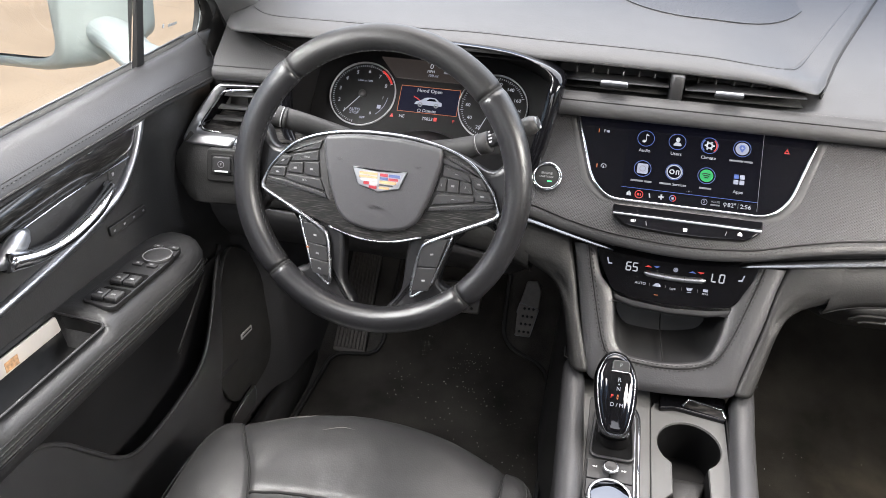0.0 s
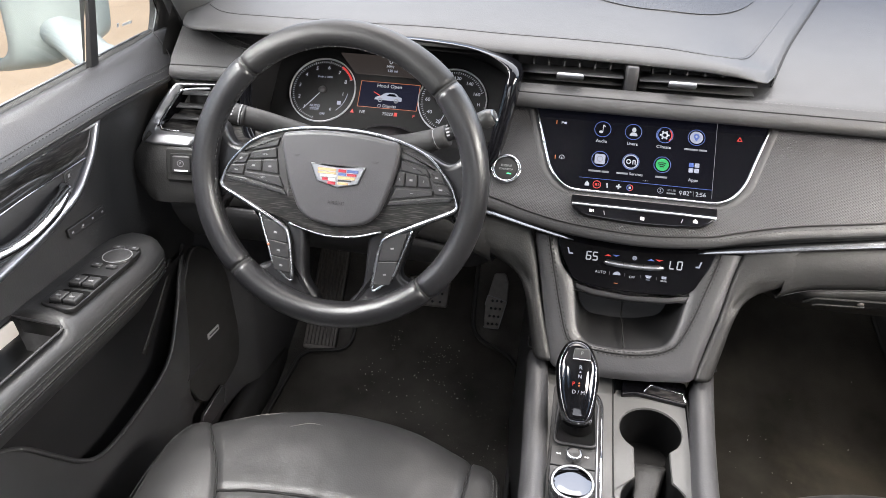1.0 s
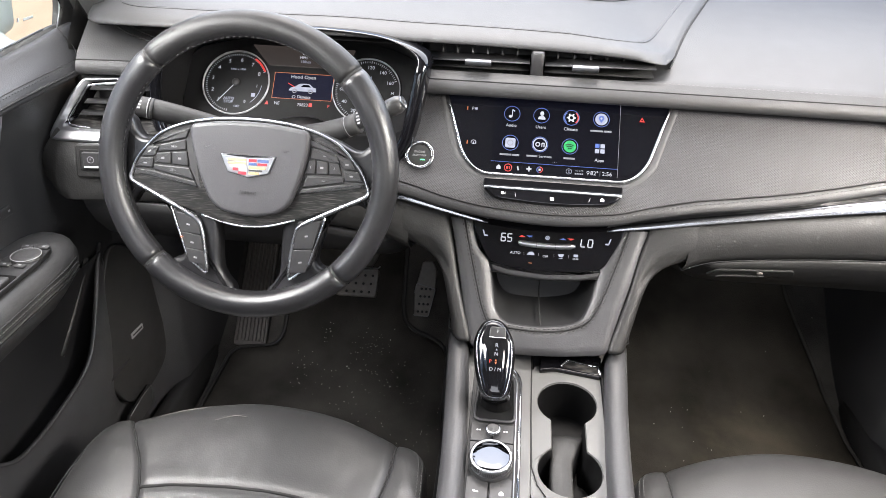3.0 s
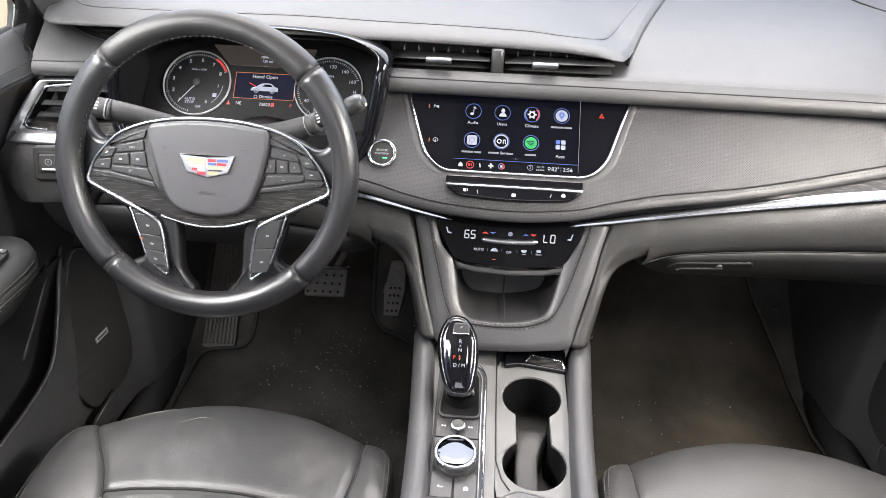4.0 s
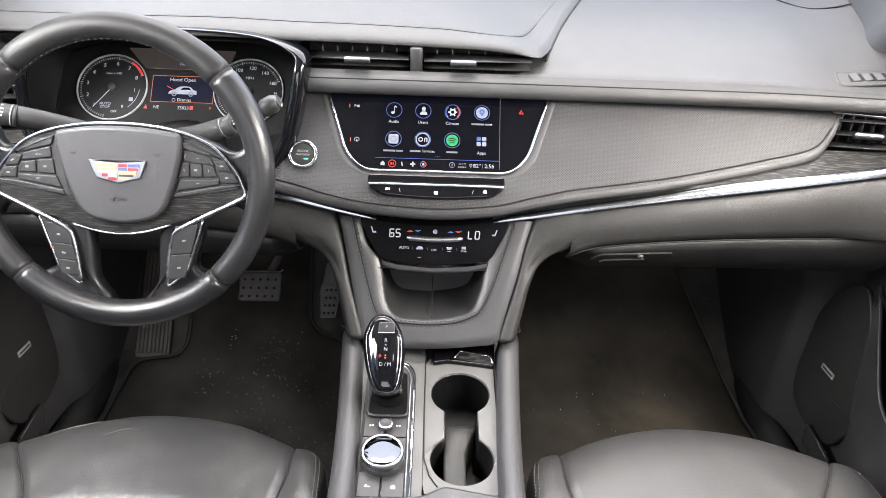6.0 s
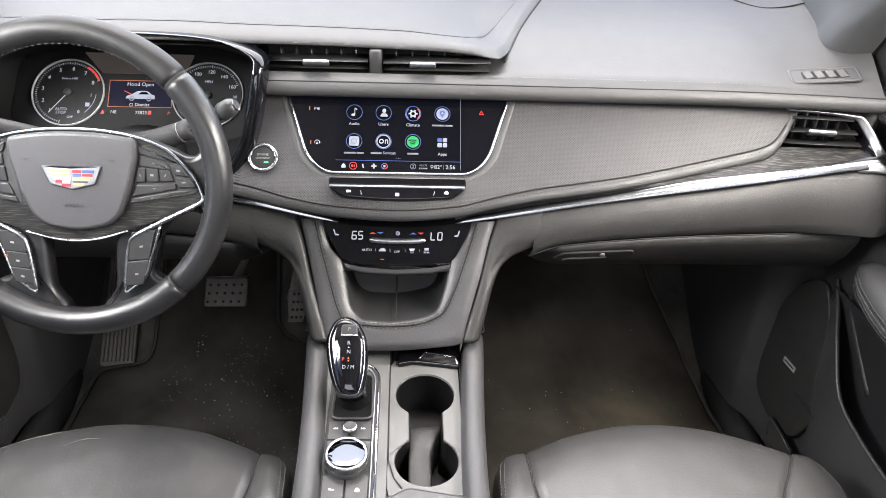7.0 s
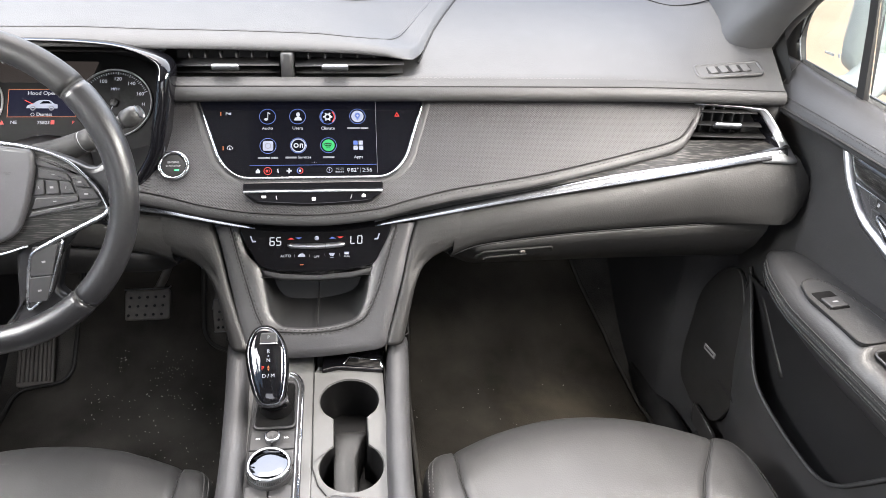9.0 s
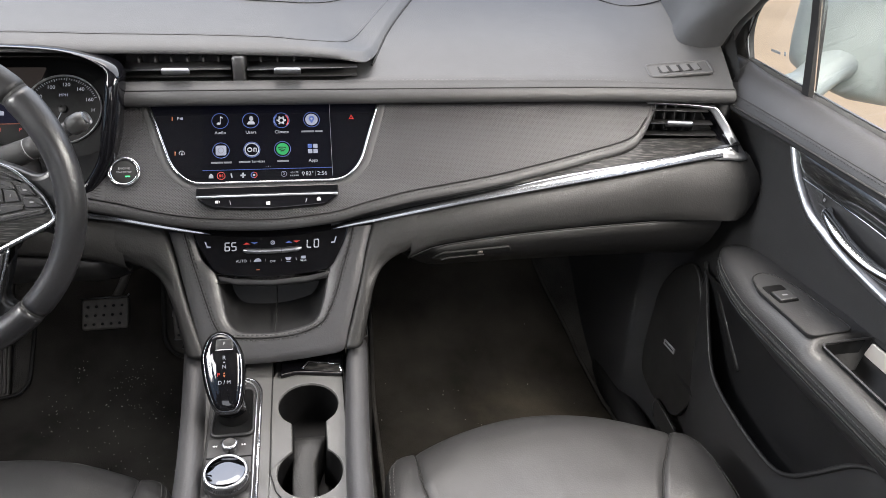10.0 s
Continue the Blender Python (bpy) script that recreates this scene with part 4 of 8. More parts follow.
    if i == 7:
        for a in (-1, 1):
            for b in (-1, 1):
                mark(FACE, rounded([(x + a * 0.0038 - 0.0031, y + b * 0.0038 - 0.0031), (x + a * 0.0038 + 0.0031, y + b * 0.0038 - 0.0031), (x + a * 0.0038 + 0.0031, y + b * 0.0038 + 0.0031), (x + a * 0.0038 - 0.0031, y + b * 0.0038 + 0.0031)], 0.001), G_BLUE if (a, b) == (-1, 1) else G_PALE, glass, "icon")
# lower row
y = 0.0160
mark(FACE, [(-0.0795, y - 0.0030), (-0.0735, y - 0.0030), (-0.0735, y + 0.0006), (-0.0765, y + 0.0038), (-0.0795, y + 0.0006)], G_WHITE, glass, "icon")
ring(FACE, -0.0630, y, 0.0052, 0.0009, G_RED, glass, "icon_ring")
bar(FACE, -0.0642, y, 0.0030, 0.0034, G_RED, glass, "icon")
ring(FACE, -0.0632, y, 0.0026, 0.0007, G_RED, glass, "icon_arc", a0=-50, a1=50, n=8)
bar(FACE, -0.0490, y, 0.0018, 0.0062, G_WHITE, glass, "icon", 12)
bar(FACE, -0.0335, y, 0.0072, 0.0022, G_WHITE, glass, "icon")
bar(FACE, -0.0335, y, 0.0022, 0.0072, G_WHITE, glass, "icon")
ring(FACE, -0.0185, y, 0.0040, 0.0010, G_BLUE, glass, "icon_arc", a0=90, a1=270, n=14)
ring(FACE, -0.0185, y, 0.0040, 0.0010, G_RED, glass, "icon_arc", a0=-90, a1=90, n=14)
bar(FACE, -0.0185, y, 0.0030, 0.0030, G_WHITE, glass, "icon")
ring(FACE, 0.0225, y + 0.0005, 0.0038, 0.0005, G_PALE, glass, "icon_ring", n=20)
lettering("2", at(FACE, 0.0225, y + 0.0005), 0.0052, G_PALE, glass)
lettering("4G LTE", at(FACE, 0.0370, y + 0.0022), 0.0036, G_GREY, glass)
for i in range(5):
    bar(FACE, 0.0318 + 0.0025 * i, y - 0.0022, 0.0017, 0.0022, G_GREY, glass, "signal_bar")
ring(FACE, 0.0493, y + 0.001, 0.0017, 0.0007, G_WHITE, glass, "icon_ring", n=14)
bar(FACE, 0.0493, y - 0.002, 0.0006, 0.0026, G_WHITE, glass, "icon")
lettering("82°", at(FACE, 0.0582, y), 0.0082, G_WHITE, glass)
bar(FACE, 0.0660, y, 0.0004, 0.0075, G_GREY, glass, "divider_line")
lettering("2:56", at(FACE, 0.0757, y), 0.0082, G_WHITE, glass)
# touch keys beside the display
bar(FACE, -0.1275, 0.1010, 0.0012, 0.0056, G_ORANGE, glass, "lamp_bar")
lettering("P", at(FACE, -0.1195, 0.1010), 0.0062, G_WHITE, glass)
mark(FACE, [(-0.1172, 0.0998), (-0.1132, 0.0992), (-0.1132, 0.1030), (-0.1172, 0.1024)], G_PALE, glass, "icon")
bar(FACE, -0.1240, 0.0500, 0.0012, 0.0056, G_ORANGE, glass, "lamp_bar")
ring(FACE, -0.1150, 0.0500, 0.0034, 0.0008, G_WHITE, glass, "icon_arc", a0=-30, a1=210, n=18)
mark(FACE, [(-0.1166, 0.0474), (-0.1134, 0.0474), (-0.1150, 0.0516)], G_WHITE, glass, "icon")
mark(FACE, [(0.1170, 0.0965), (0.1248, 0.0965), (0.1209, 0.1035)], G_RED, glass, "hazard_mark")
mark(FACE, [(0.1190, 0.0977), (0.1228, 0.0977), (0.1209, 0.1011)], LCD, glass, "hazard_mark", z=0.0003)

# button bar below
keys = thing("button_bar", (0, -0.045, 0.640), "gloss black button bar with silver top edge under the screen", "button panel")
KB = frame_of((0, -0.0300, 0.6570), (1, 0, 0), (0, 0.70, 0.71))
pan = part("panel", plate(rounded([(-0.0955, 0.003), (-0.0955, -0.010), (-0.078, -0.0245), (0.0, -0.0300), (0.080, -0.0245), (0.0970, -0.010), (0.0970, 0.003)], [0.002, 0.006, 0.012, 0.06, 0.012, 0.006, 0.002], 6), at(KB, 0, 0, -0.012), 0.018, 0.002), GLOSS, keys)
part("top_edge", plate(rounded([(-0.0945, -0.0080), (0.0960, -0.0080), (0.0960, 0.0042), (-0.0945, 0.0042)], 0.002), at(KB, 0, 0, 0.0045), 0.0035, 0.0015), GLOSS, keys)
part("silver_edge", plate([(-0.0942, -0.0112), (0.0957, -0.0112), (0.0957, -0.0082), (-0.0942, -0.0082)], at(KB, 0, 0, 0.0045), 0.0040, 0.0012), SATIN, keys, "satin silver edge strip")
KF = at(KB, 0, 0, 0.0061)
bar(KF, -0.068, -0.0170, 0.0040, 0.0036, WHITE, pan, "icon")
bar(KF, -0.0645, -0.0170, 0.0008, 0.0036, WHITE, pan, "icon")
bar(KF, -0.050, -0.0185, 0.0010, 0.0062, GREYPRINT, pan, "icon", 12)
bar(KF, 0.0005, -0.0210, 0.0052, 0.0046, WHITE, pan, "icon")
bar(KF, 0.052, -0.0185, 0.0010, 0.0062, GREYPRINT, pan, "icon", -18)
mark(KF, [(0.0665, -0.0195), (0.0720, -0.0195), (0.0720, -0.0165), (0.06925, -0.0140), (0.0665, -0.0165)], WHITE, pan, "icon")

# start button
SB = frame_of((-0.190, fascia_y(-0.190, 0.679) - 0.001, 0.679), (1, 0, 0), S_UP)
start = thing("start_button", (-0.190, 0.0, 0.679), "round engine start button with a chrome ring", "button")
part("collar", turned([(0.0215, -0.002), (0.0215, 0.003), (0.0205, 0.0048), (0.0175, 0.0052), (0.0160, 0.0035), (0.0160, -0.001)], SB, 40), CHROME, start, "bright chrome collar ring")
cap = part("cap", turned([(0.0158, -0.001), (0.0158, 0.0030), (0.0148, 0.0040), (0.0, 0.0034)], SB, 40), GROOVE, start, "black button cap")
lettering("ENGINE", at(SB, 0, 0.0040, 0.0044), 0.0044, GREYPRINT, cap)
lettering("START/STOP", at(SB, 0, -0.0012, 0.0044), 0.0035, GREYPRINT, cap)
bar(at(SB, 0, 0, 0.0043), 0.005, -0.0072, 0.006, 0.0016, GREEN_LED, cap, "indicator")

# ---- climate panel ----
C_UP = Vector((0, 0.0345, 0.054)).normalized()
CLM = frame_of((0, -0.056, 0.5375), (1, 0, 0), C_UP)
clim = thing("climate_panel", (0, -0.056, 0.5375), "curved gloss black climate control panel with lit symbols", "control panel")
cg = part("panel", plate(rounded([(-0.110, 0.072), (-0.104, 0.050), (-0.080, 0.006), (-0.05, 0.0), (0.0, -0.003), (0.05, 0.0), (0.083, 0.006), (0.106, 0.050), (0.112, 0.072)], [0.001, 0.01, 0.012, 0.02, 0.03, 0.02, 0.012, 0.01, 0.001], 6), at(CLM, 0, 0, -0.006), 0.009, 0.0015), GLOSS, clim)
CF = at(CLM, 0, 0, 0.0031)
SEGMENTS = {"6": "acdefg", "5": "acdfg", "L": "def", "O": "abcdef"}


def segment_digit(c, m, w, h, thick):
    """A digit of lit segments, leaning a little, as one mesh."""
    bm = bmesh.new()
    for k in SEGMENTS[c]:
        flat_one = k in "agd"
        x, y = {"a": (0, h), "g": (0, 0), "d": (0, -h), "b": (w, h / 2), "c": (w, -h / 2), "e": (-w, -h / 2), "f": (-w, h / 2)}[k]
        a, b = (w - 0.1 * thick, thick / 2) if flat_one else (thick / 2, h / 2 - 0.1 * thick)
        plate([(x - a + 0.08 * y, y - b), (x + a + 0.08 * y, y - b), (x + a + 0.08 * y, y + b), (x - a + 0.08 * y, y + b)], m, 0.0003, 0.0001, 1, bm=bm)
    return part("digit", bm, G_WHITE, cg)


for c, x in (("6", -0.0615), ("5", -0.0525), ("L", 0.0530), ("O", 0.0630)):
    segment_digit(c, at(CF, x, 0.0425), 0.0030, 0.0055, 0.0017)
for x, a, b in ((-0.034, G_RED, G_BLUE), (0.025, G_BLUE, G_RED)):
    mark(CF, [(x - 0.006, 0.0448), (x + 0.004, 0.0448), (x - 0.001, 0.0475)], a, cg, "temperature_mark")
    mark(CF, [(x + 0.005, 0.0475), (x + 0.015, 0.0475), (x + 0.010, 0.0448)], b, cg, "temperature_mark")
ring(CF, 0.0015, 0.0460, 0.0026, 0.0010, G_PALE, cg, "fan_mark", n=16)
bar(CF, 0.0015, 0.0460, 0.0064, 0.0009, G_PALE, cg, "fan_mark", 45)
bar(CF, 0.0015, 0.0460, 0.0064, 0.0009, G_PALE, cg, "fan_mark", -45)
for s in (-1, 1):
    ob = mark(CF, [(s * 0.0895, 0.0420), (s * 0.0840, 0.0420), (s * 0.0845, 0.0440), (s * 0.0885, 0.0445), (s * 0.0905, 0.0510), (s * 0.0925, 0.0510)], G_PALE, cg, "seat_mark")
part("toggle_bar", sweep(spline([CLM @ Vector((x, 0.0362 - 0.0022 * (1 - (x / 0.04) ** 2), 0.006)) for x in (-0.040, -0.03, -0.015, 0, 0.015, 0.03, 0.042)], 5), circle(0.0042, 12, 0.0040), up=CLM.to_3x3() @ Vector((0, 0, 1)), scale=lambda t: min(1, 0.45 + 6 * min(t, 1 - t))), SATIN, clim, "satin silver toggle bar")
for x in (-0.0135, 0.0135):
    bar(CLM, x, 0.0345, 0.0005, 0.0075, GROOVE, cg, "joint", z=0.0096)
lettering("AUTO", at(CF, -0.043, 0.0212), 0.0054, G_WHITE, cg)
mark(CF, rounded([(-0.0265, 0.0196), (-0.0150, 0.0196), (-0.0165, 0.0232), (-0.0195, 0.0246), (-0.0235, 0.0236)], 0.001), G_PALE, cg, "recirculation_mark")
lettering("OFF", at(CF, 0.0005, 0.0190), 0.0046, G_WHITE, cg)
mark(CF, [(0.0180, 0.0240), (0.0270, 0.0240), (0.0250, 0.0200), (0.0200, 0.0200)], G_PALE, cg, "screen_mark")
bar(CF, 0.0225, 0.0178, 0.0060, 0.0008, G_PALE, cg, "screen_mark")
mark(CF, [(0.0405, 0.0214), (0.0470, 0.0214), (0.0470, 0.0252), (0.0405, 0.0252)], G_PALE, cg, "rear_mark")
lettering("REAR", at(CF, 0.0437, 0.0185), 0.0036, G_WHITE, cg)
for x in (-0.0305, -0.0095, 0.0125, 0.0335):
    bar(CF, x, 0.0212, 0.0004, 0.0042, GREYPRINT, cg, "tick_mark", 8)
bar(CF, -0.0205, 0.0080, 0.0050, 0.0010, G_ORANGE, cg, "indicator")
# trim strip below the panel
part("lower_trim", plate(rounded([(-0.079, 0.0055), (-0.05, -0.001), (0.0, -0.0045), (0.05, -0.001), (0.082, 0.0055), (0.078, -0.006), (0.05, -0.0125), (0.0, -0.0150), (-0.05, -0.0125), (-0.075, -0.006)], 0.003, 3), at(CLM, 0, 0, -0.014), 0.016, 0.003), KEY, clim)

# ---- instrument cluster ----
CLU = frame_of((-0.385, 0.108, 0.716), (1, 0, 0), (0, math.sin(radians(40)), math.cos(radians(40))))
cluster = thing("instrument_cluster", (-0.385, 0.1, 0.70), "lit instrument cluster with two round dials and a warning screen", "instrument cluster")
face = part("face", plate(rounded([(-0.195, -0.055), (0.180, -0.055), (0.180, 0.075), (0.10, 0.100), (-0.10, 0.100), (-0.195, 0.075)], 0.03, 6), at(CLU, 0, 0, -0.008), 0.006, 0.001), CLUSTERFACE, cluster)
# shroud between the opening and the face
open_loop = spline([(-0.565, 0.010, 0.775), (-0.572, 0.012, 0.735), (-0.562, -0.002, 0.690), (-0.50, -0.020, 0.655), (-0.38, -0.028, 0.645), (-0.27, -0.02, 0.650), (-0.226, -0.004, 0.690), (-0.212, 0.006, 0.74), (-0.203, 0.018, 0.790), (-0.205, 0.030, 0.815), (-0.26, 0.040, 0.835), (-0.385, 0.03, 0.842), (-0.50, 0.022, 0.835), (-0.556, 0.015, 0.808)], 5, True)
deep = spline([(-0.188, 0.070, 0), (-0.193, 0.02, 0), (-0.188, -0.03, 0), (-0.12, -0.054, 0), (0.0, -0.054, 0), (0.11, -0.054, 0), (0.165, -0.035, 0), (0.176, 0.0, 0), (0.176, 0.04, 0), (0.172, 0.070, 0), (0.11, 0.095, 0), (0.0, 0.10, 0), (-0.10, 0.095, 0), (-0.165, 0.085, 0)], 5, True)
rows = []
for t in (0, 0.06, 0.3, 0.6, 1.0):
    rows.append([a.lerp(CLU @ b, t) for a, b in zip(open_loop, deep)])
part("shroud", skin(rows, closed_col=True), CLUSTERFACE, cluster, "matt black cluster shroud")
cen = sum(open_loop, Vector()) / len(open_loop)
rows = []
for g, d in ((0.0, 0.004), (0.0, -0.003), (0.005, -0.006), (0.014, -0.004), (0.020, 0.004), (0.022, 0.03)):
    rows.append([p + (p - cen).normalized() * g * (0.3 if p.z < 0.66 else min(1.0, max(0.08, (0.832 - p.z) / 0.035))) + Vector((0, d, 0)) for p in open_loop])
part("surround", skin(rows, closed_col=True), GLOSS, cluster, "piano-black gloss surround")
CFACE = at(CLU, 0, 0, -0.0018)
dial_words = {-0.114: [(str(i), 230 - 29.3 * (i - 1)) for i in range(1, 9)], 0.094: [(str(v), 180 - (v - 60) * 1.58) for v in range(20, 161, 20)]}
for cx, words in dial_words.items():
    dial = part("dial", plate(ellipse(cx, 0.02, 0.0515, 0.0515, 48), CFACE, 0.001, 0.0003), material("dial_black", (0.005, 0.005, 0.0055), 0.5, spec=0.25, vary=0.05), cluster, "black dial face with white numerals")
    part("dial_ring", turned([(0.0520, 0), (0.0520, 0.003), (0.0528, 0.0040), (0.0538, 0.003), (0.0538, 0)], at(CFACE, cx, 0.02), 56), BADGE, cluster, "bright dial ring")
    DF = at(CFACE, cx, 0.02, 0.0011)
    for i in range(57 if cx < 0 else 61):
        a = 259.3 - 29.3 / 7 * i if cx < 0 else 275 - 253 / 60 * i
        big = i % 7 == 0 if cx < 0 else i % 5 == 0
        if cx < 0 and i > 56:
            break
        bar(at(DF, 0, 0, 0, a), 0.0474, 0, 0.0046 if big else 0.0025, 0.0007, G_WHITE, dial, "scale_mark")
    for w, a in words:
        lettering(w, at(DF, 0.0385 * math.cos(radians(a)), 0.0385 * math.sin(radians(a))), 0.0086 if cx < 0 else 0.0078, G_WHITE, dial)
    if cx < 0:
        ring(DF, 0, 0, 0.0485, 0.0030, G_RED, dial, "red_line", a0=25, a1=58, n=14, z=0.0001)
        lettering("1/min x 1000", at(DF, 0, 0.0225), 0.0046, G_PALE, dial)
        lettering("AUTO", at(DF, -0.008, -0.0270), 0.0062, G_PALE, dial)
        lettering("STOP", at(DF, -0.008, -0.0325), 0.0062, G_PALE, dial)
        lettering("OFF", at(DF, 0.006, -0.0395), 0.0052, G_PALE, dial)
        lettering("1", at(DF, 0.034, -0.004), 0.0072, G_WHITE, dial)
        lettering("0", at(DF, 0.018, -0.031), 0.0066, G_WHITE, dial)
        bar(DF, 0.030, -0.019, 0.006, 0.006, G_PALE, dial, "fuel_mark")
        ring(DF, 0.0, 0.0, 0.0415, 0.0006, G_PALE, dial, "scale_arc", a0=-50, a1=-4, n=12)
        bar(at(DF, 0, 0, 0.0006, 232), 0.021, 0, 0.042, 0.0012, G_WHITE, dial, "needle")
    else:
        lettering("MPH", at(DF, 0, 0.022), 0.0062, G_PALE, dial)
        lettering("H", at(DF, 0.041, -0.002), 0.0068, G_WHITE, dial)
        bar(at(DF, 0, 0, 0.0006, 248), 0.021, 0, 0.042, 0.0012, G_WHITE, dial, "needle")
    part("hub", turned([(0.006, 0), (0.006, 0.003), (0.005, 0.004), (0, 0.0042)], at(CFACE, cx, 0.02, 0.001), 24), DARK, cluster)
# warning screen
info = part("warning_screen", plate([(-0.054, -0.002), (0.041, -0.002), (0.041, 0.0415), (-0.054, 0.0415)], CFACE, 0.0015, 0.0003), material("navy_lcd", (0.004, 0.004, 0.006), 0.12, emit=(0.05, 0.055, 0.11), power=0.10), cluster, "warning display with orange border")
IF = at(CFACE, 0, 0, 0.0016)
for x, y, w, h in ((-0.0065, -0.0016, 0.095, 0.0007), (-0.0065, 0.0411, 0.095, 0.0007), (-0.0536, 0.02, 0.0007, 0.043), (0.0406, 0.02, 0.0007, 0.043)):
    bar(IF, x, y, w, h, G_ORANGE, info, "border")
lettering("Hood Open", at(IF, -0.0075, 0.0352), 0.0082, G_WHITE, info)
lettering("Dismiss", at(IF, -0.003, 0.0022), 0.0070, G_WHITE, info)
ring(IF, -0.0190, 0.0020, 0.0024, 0.0006, G_WHITE, info, n=16)
mark(IF, spline([(-0.0285, 0.0120), (-0.026, 0.0165), (-0.019, 0.0190), (-0.011, 0.0240), (0.003, 0.0242), (0.010, 0.0190), (0.0145, 0.0175), (0.0150, 0.0115)], 4), G_PALE, info, "car_picture")
mark(IF, [(-0.010, 0.0188), (-0.0055, 0.0227), (0.0025, 0.0227), (0.0065, 0.0190)], G_NAVY, info, "car_picture", z=0.0003)
for x in (-0.019, 0.0065):
    ring(IF, x, 0.0118, 0.0030, 0.0016, G_GREY, info, "car_picture", z=0.0003, n=18)
bar(IF, -0.0255, 0.0215, 0.0125, 0.0012, G_RED, info, "car_picture", -28)
lettering("NE", at(CFACE, -0.045, -0.0095), 0.0070, G_WHITE, face)
lettering("75823", at(CFACE, -0.004, -0.0100), 0.0070, G_WHITE, face)
lettering("P", at(CFACE, 0.037, -0.0100), 0.0070, G_RED, face)
mark(CFACE, [(-0.0640, -0.0125), (-0.0580, -0.0125), (-0.061, -0.006)], G_RED, face, "belt_lamp")
bar(CFACE, 0.0085, -0.0095, 0.005, 0.006, G_RED, face, "door_lamp")
# upper speed display
hud = part("speed_screen", plate(rounded([(-0.096, 0.086), (-0.066, 0.0525), (0.058, 0.0525), (0.070, 0.086)], 0.003), CFACE, 0.0015, 0.0003), material("grey_lcd", (0.008, 0.008, 0.009), 0.22, emit=(0.10, 0.085, 0.08), power=0.14), cluster, "dim grey speed display")
lettering("0", at(CFACE, -0.0115, 0.0765, 0.0017), 0.0125, G_WHITE, hud)
lettering("MPH", at(CFACE, -0.0115, 0.0680, 0.0017), 0.0060, G_WHITE, hud)
lettering("130 mi", at(CFACE, -0.0070, 0.0612, 0.0017), 0.0060, G_PALE, hud)
bar(CFACE, 0.013, 0.068, 0.008, 0.003, G_GREY, hud, "car_mark", z=0.0017)
# hood backing above the face
rows = [[Vector((x, brow_y(x) + 0.010, brow_z(x) - 0.007)) for x in (-0.60, -0.50, -0.385, -0.28, -0.20)], [Vector((x, 0.20, brow_z(x) - 0.012)) for x in (-0.60, -0.50, -0.385, -0.28, -0.20)]]
part("hood_lining", skin(rows), DARK, cluster)

# ---- steering wheel ----
TILTW = radians(17)
WHL = frame_of((-0.383, -0.1735, 0.713), (1, 0, 0), (0, math.sin(TILTW), math.cos(TILTW)))
wheel = thing("steering_wheel", (-0.383, -0.14, 0.60), "black leather steering wheel with silver trim, switches and a worn rim", "steering wheel")
R0 = 0.1715


def rim_row(a, gx=1.0):
    c, s = math.cos(a), math.sin(a)
    low = max(0, -s)
    grip = 1 + 0.10 * math.exp(-((math.degrees(a) % 180 - 40) / 22) ** 2) * (s > 0) + 0.06 * low
    rr, rz = 0.0160 * grip * gx, 0.0175 * grip * gx
    out = []
    for i in range(20):
        p = 2 * math.pi * i / 20
        q = R0 + rr * math.cos(p) * (1 + 0.08 * math.cos(p))
        out.append(WHL @ Vector((q * c, q * s, rz * math.sin(p) - 0.001)))
    return out


cuts = [43, 133, 226, 314]
for k, a0 in enumerate(cuts):
    a1 = cuts[(k + 1) % 4] + (360 if k == 3 else 0)
    n = 40
    rows = []
    for i in range(n + 1):
        a = radians(a0 + 0.35 + (a1 - a0 - 0.7) * i / n)
        g = 0.93 if i in (0, n) else 1.0
        rows.append(rim_row(a, g))
    part("rim", skin(rows, closed_col=True, caps=True), RIMTOP if k == 0 else RIM, wheel, "dull black leather rim section" if k == 0 else "worn shiny black leather rim section")
    part("rim_joint", skin([rim_row(radians(a0 - 0.5), 0.94), rim_row(radians(a0 + 0.5), 0.94)], closed_col=True), GROOVE, wheel)
path = []
for i in range(241):
    a = 2 * math.pi * i / 240
    q = R0 - 0.0148
    path.append(WHL @ Vector((q * math.cos(a), q * math.sin(a), 0.0030)))
stitches("stitching", path, wheel, up=WHL.to_3x3() @ Vector((0, 0, 1)), length=0.0040, gap=0.0035, r=0.0005, mat=BLACKTHREAD)

half = [(0.0, 0.060), (0.060, 0.055), (0.112, 0.036), (0.142, 0.004), (0.152, -0.016)]
upper_line = [Vector((-x, y)) for x, y in half[::-1]] + [Vector(p) for p in half[1:]]
lower_line = [(-0.152, -0.024), (-0.120, -0.0400), (-0.088, -0.0525), (-0.040, -0.0670), (0.0, -0.0725), (0.040, -0.0670), (0.088, -0.0510), (0.120, -0.0385), (0.152, -0.024)]
# leather webs towards the rim and the lower spokes
hub_line = [(-0.128, 0.020), (-0.095, 0.044), (-0.05, 0.056), (0.0, 0.058), (0.05, 0.056), (0.095, 0.044), (0.128, 0.020), (0.128, -0.030), (0.06, -0.060), (0.0, -0.070), (-0.06, -0.060), (-0.128, -0.030)]
part("hub_back", plate(rounded(hub_line, 0.01, 3), at(WHL, 0, 0, -0.044), 0.031, 0.004), PLASTIC, wheel, "black plastic hub behind the trim")
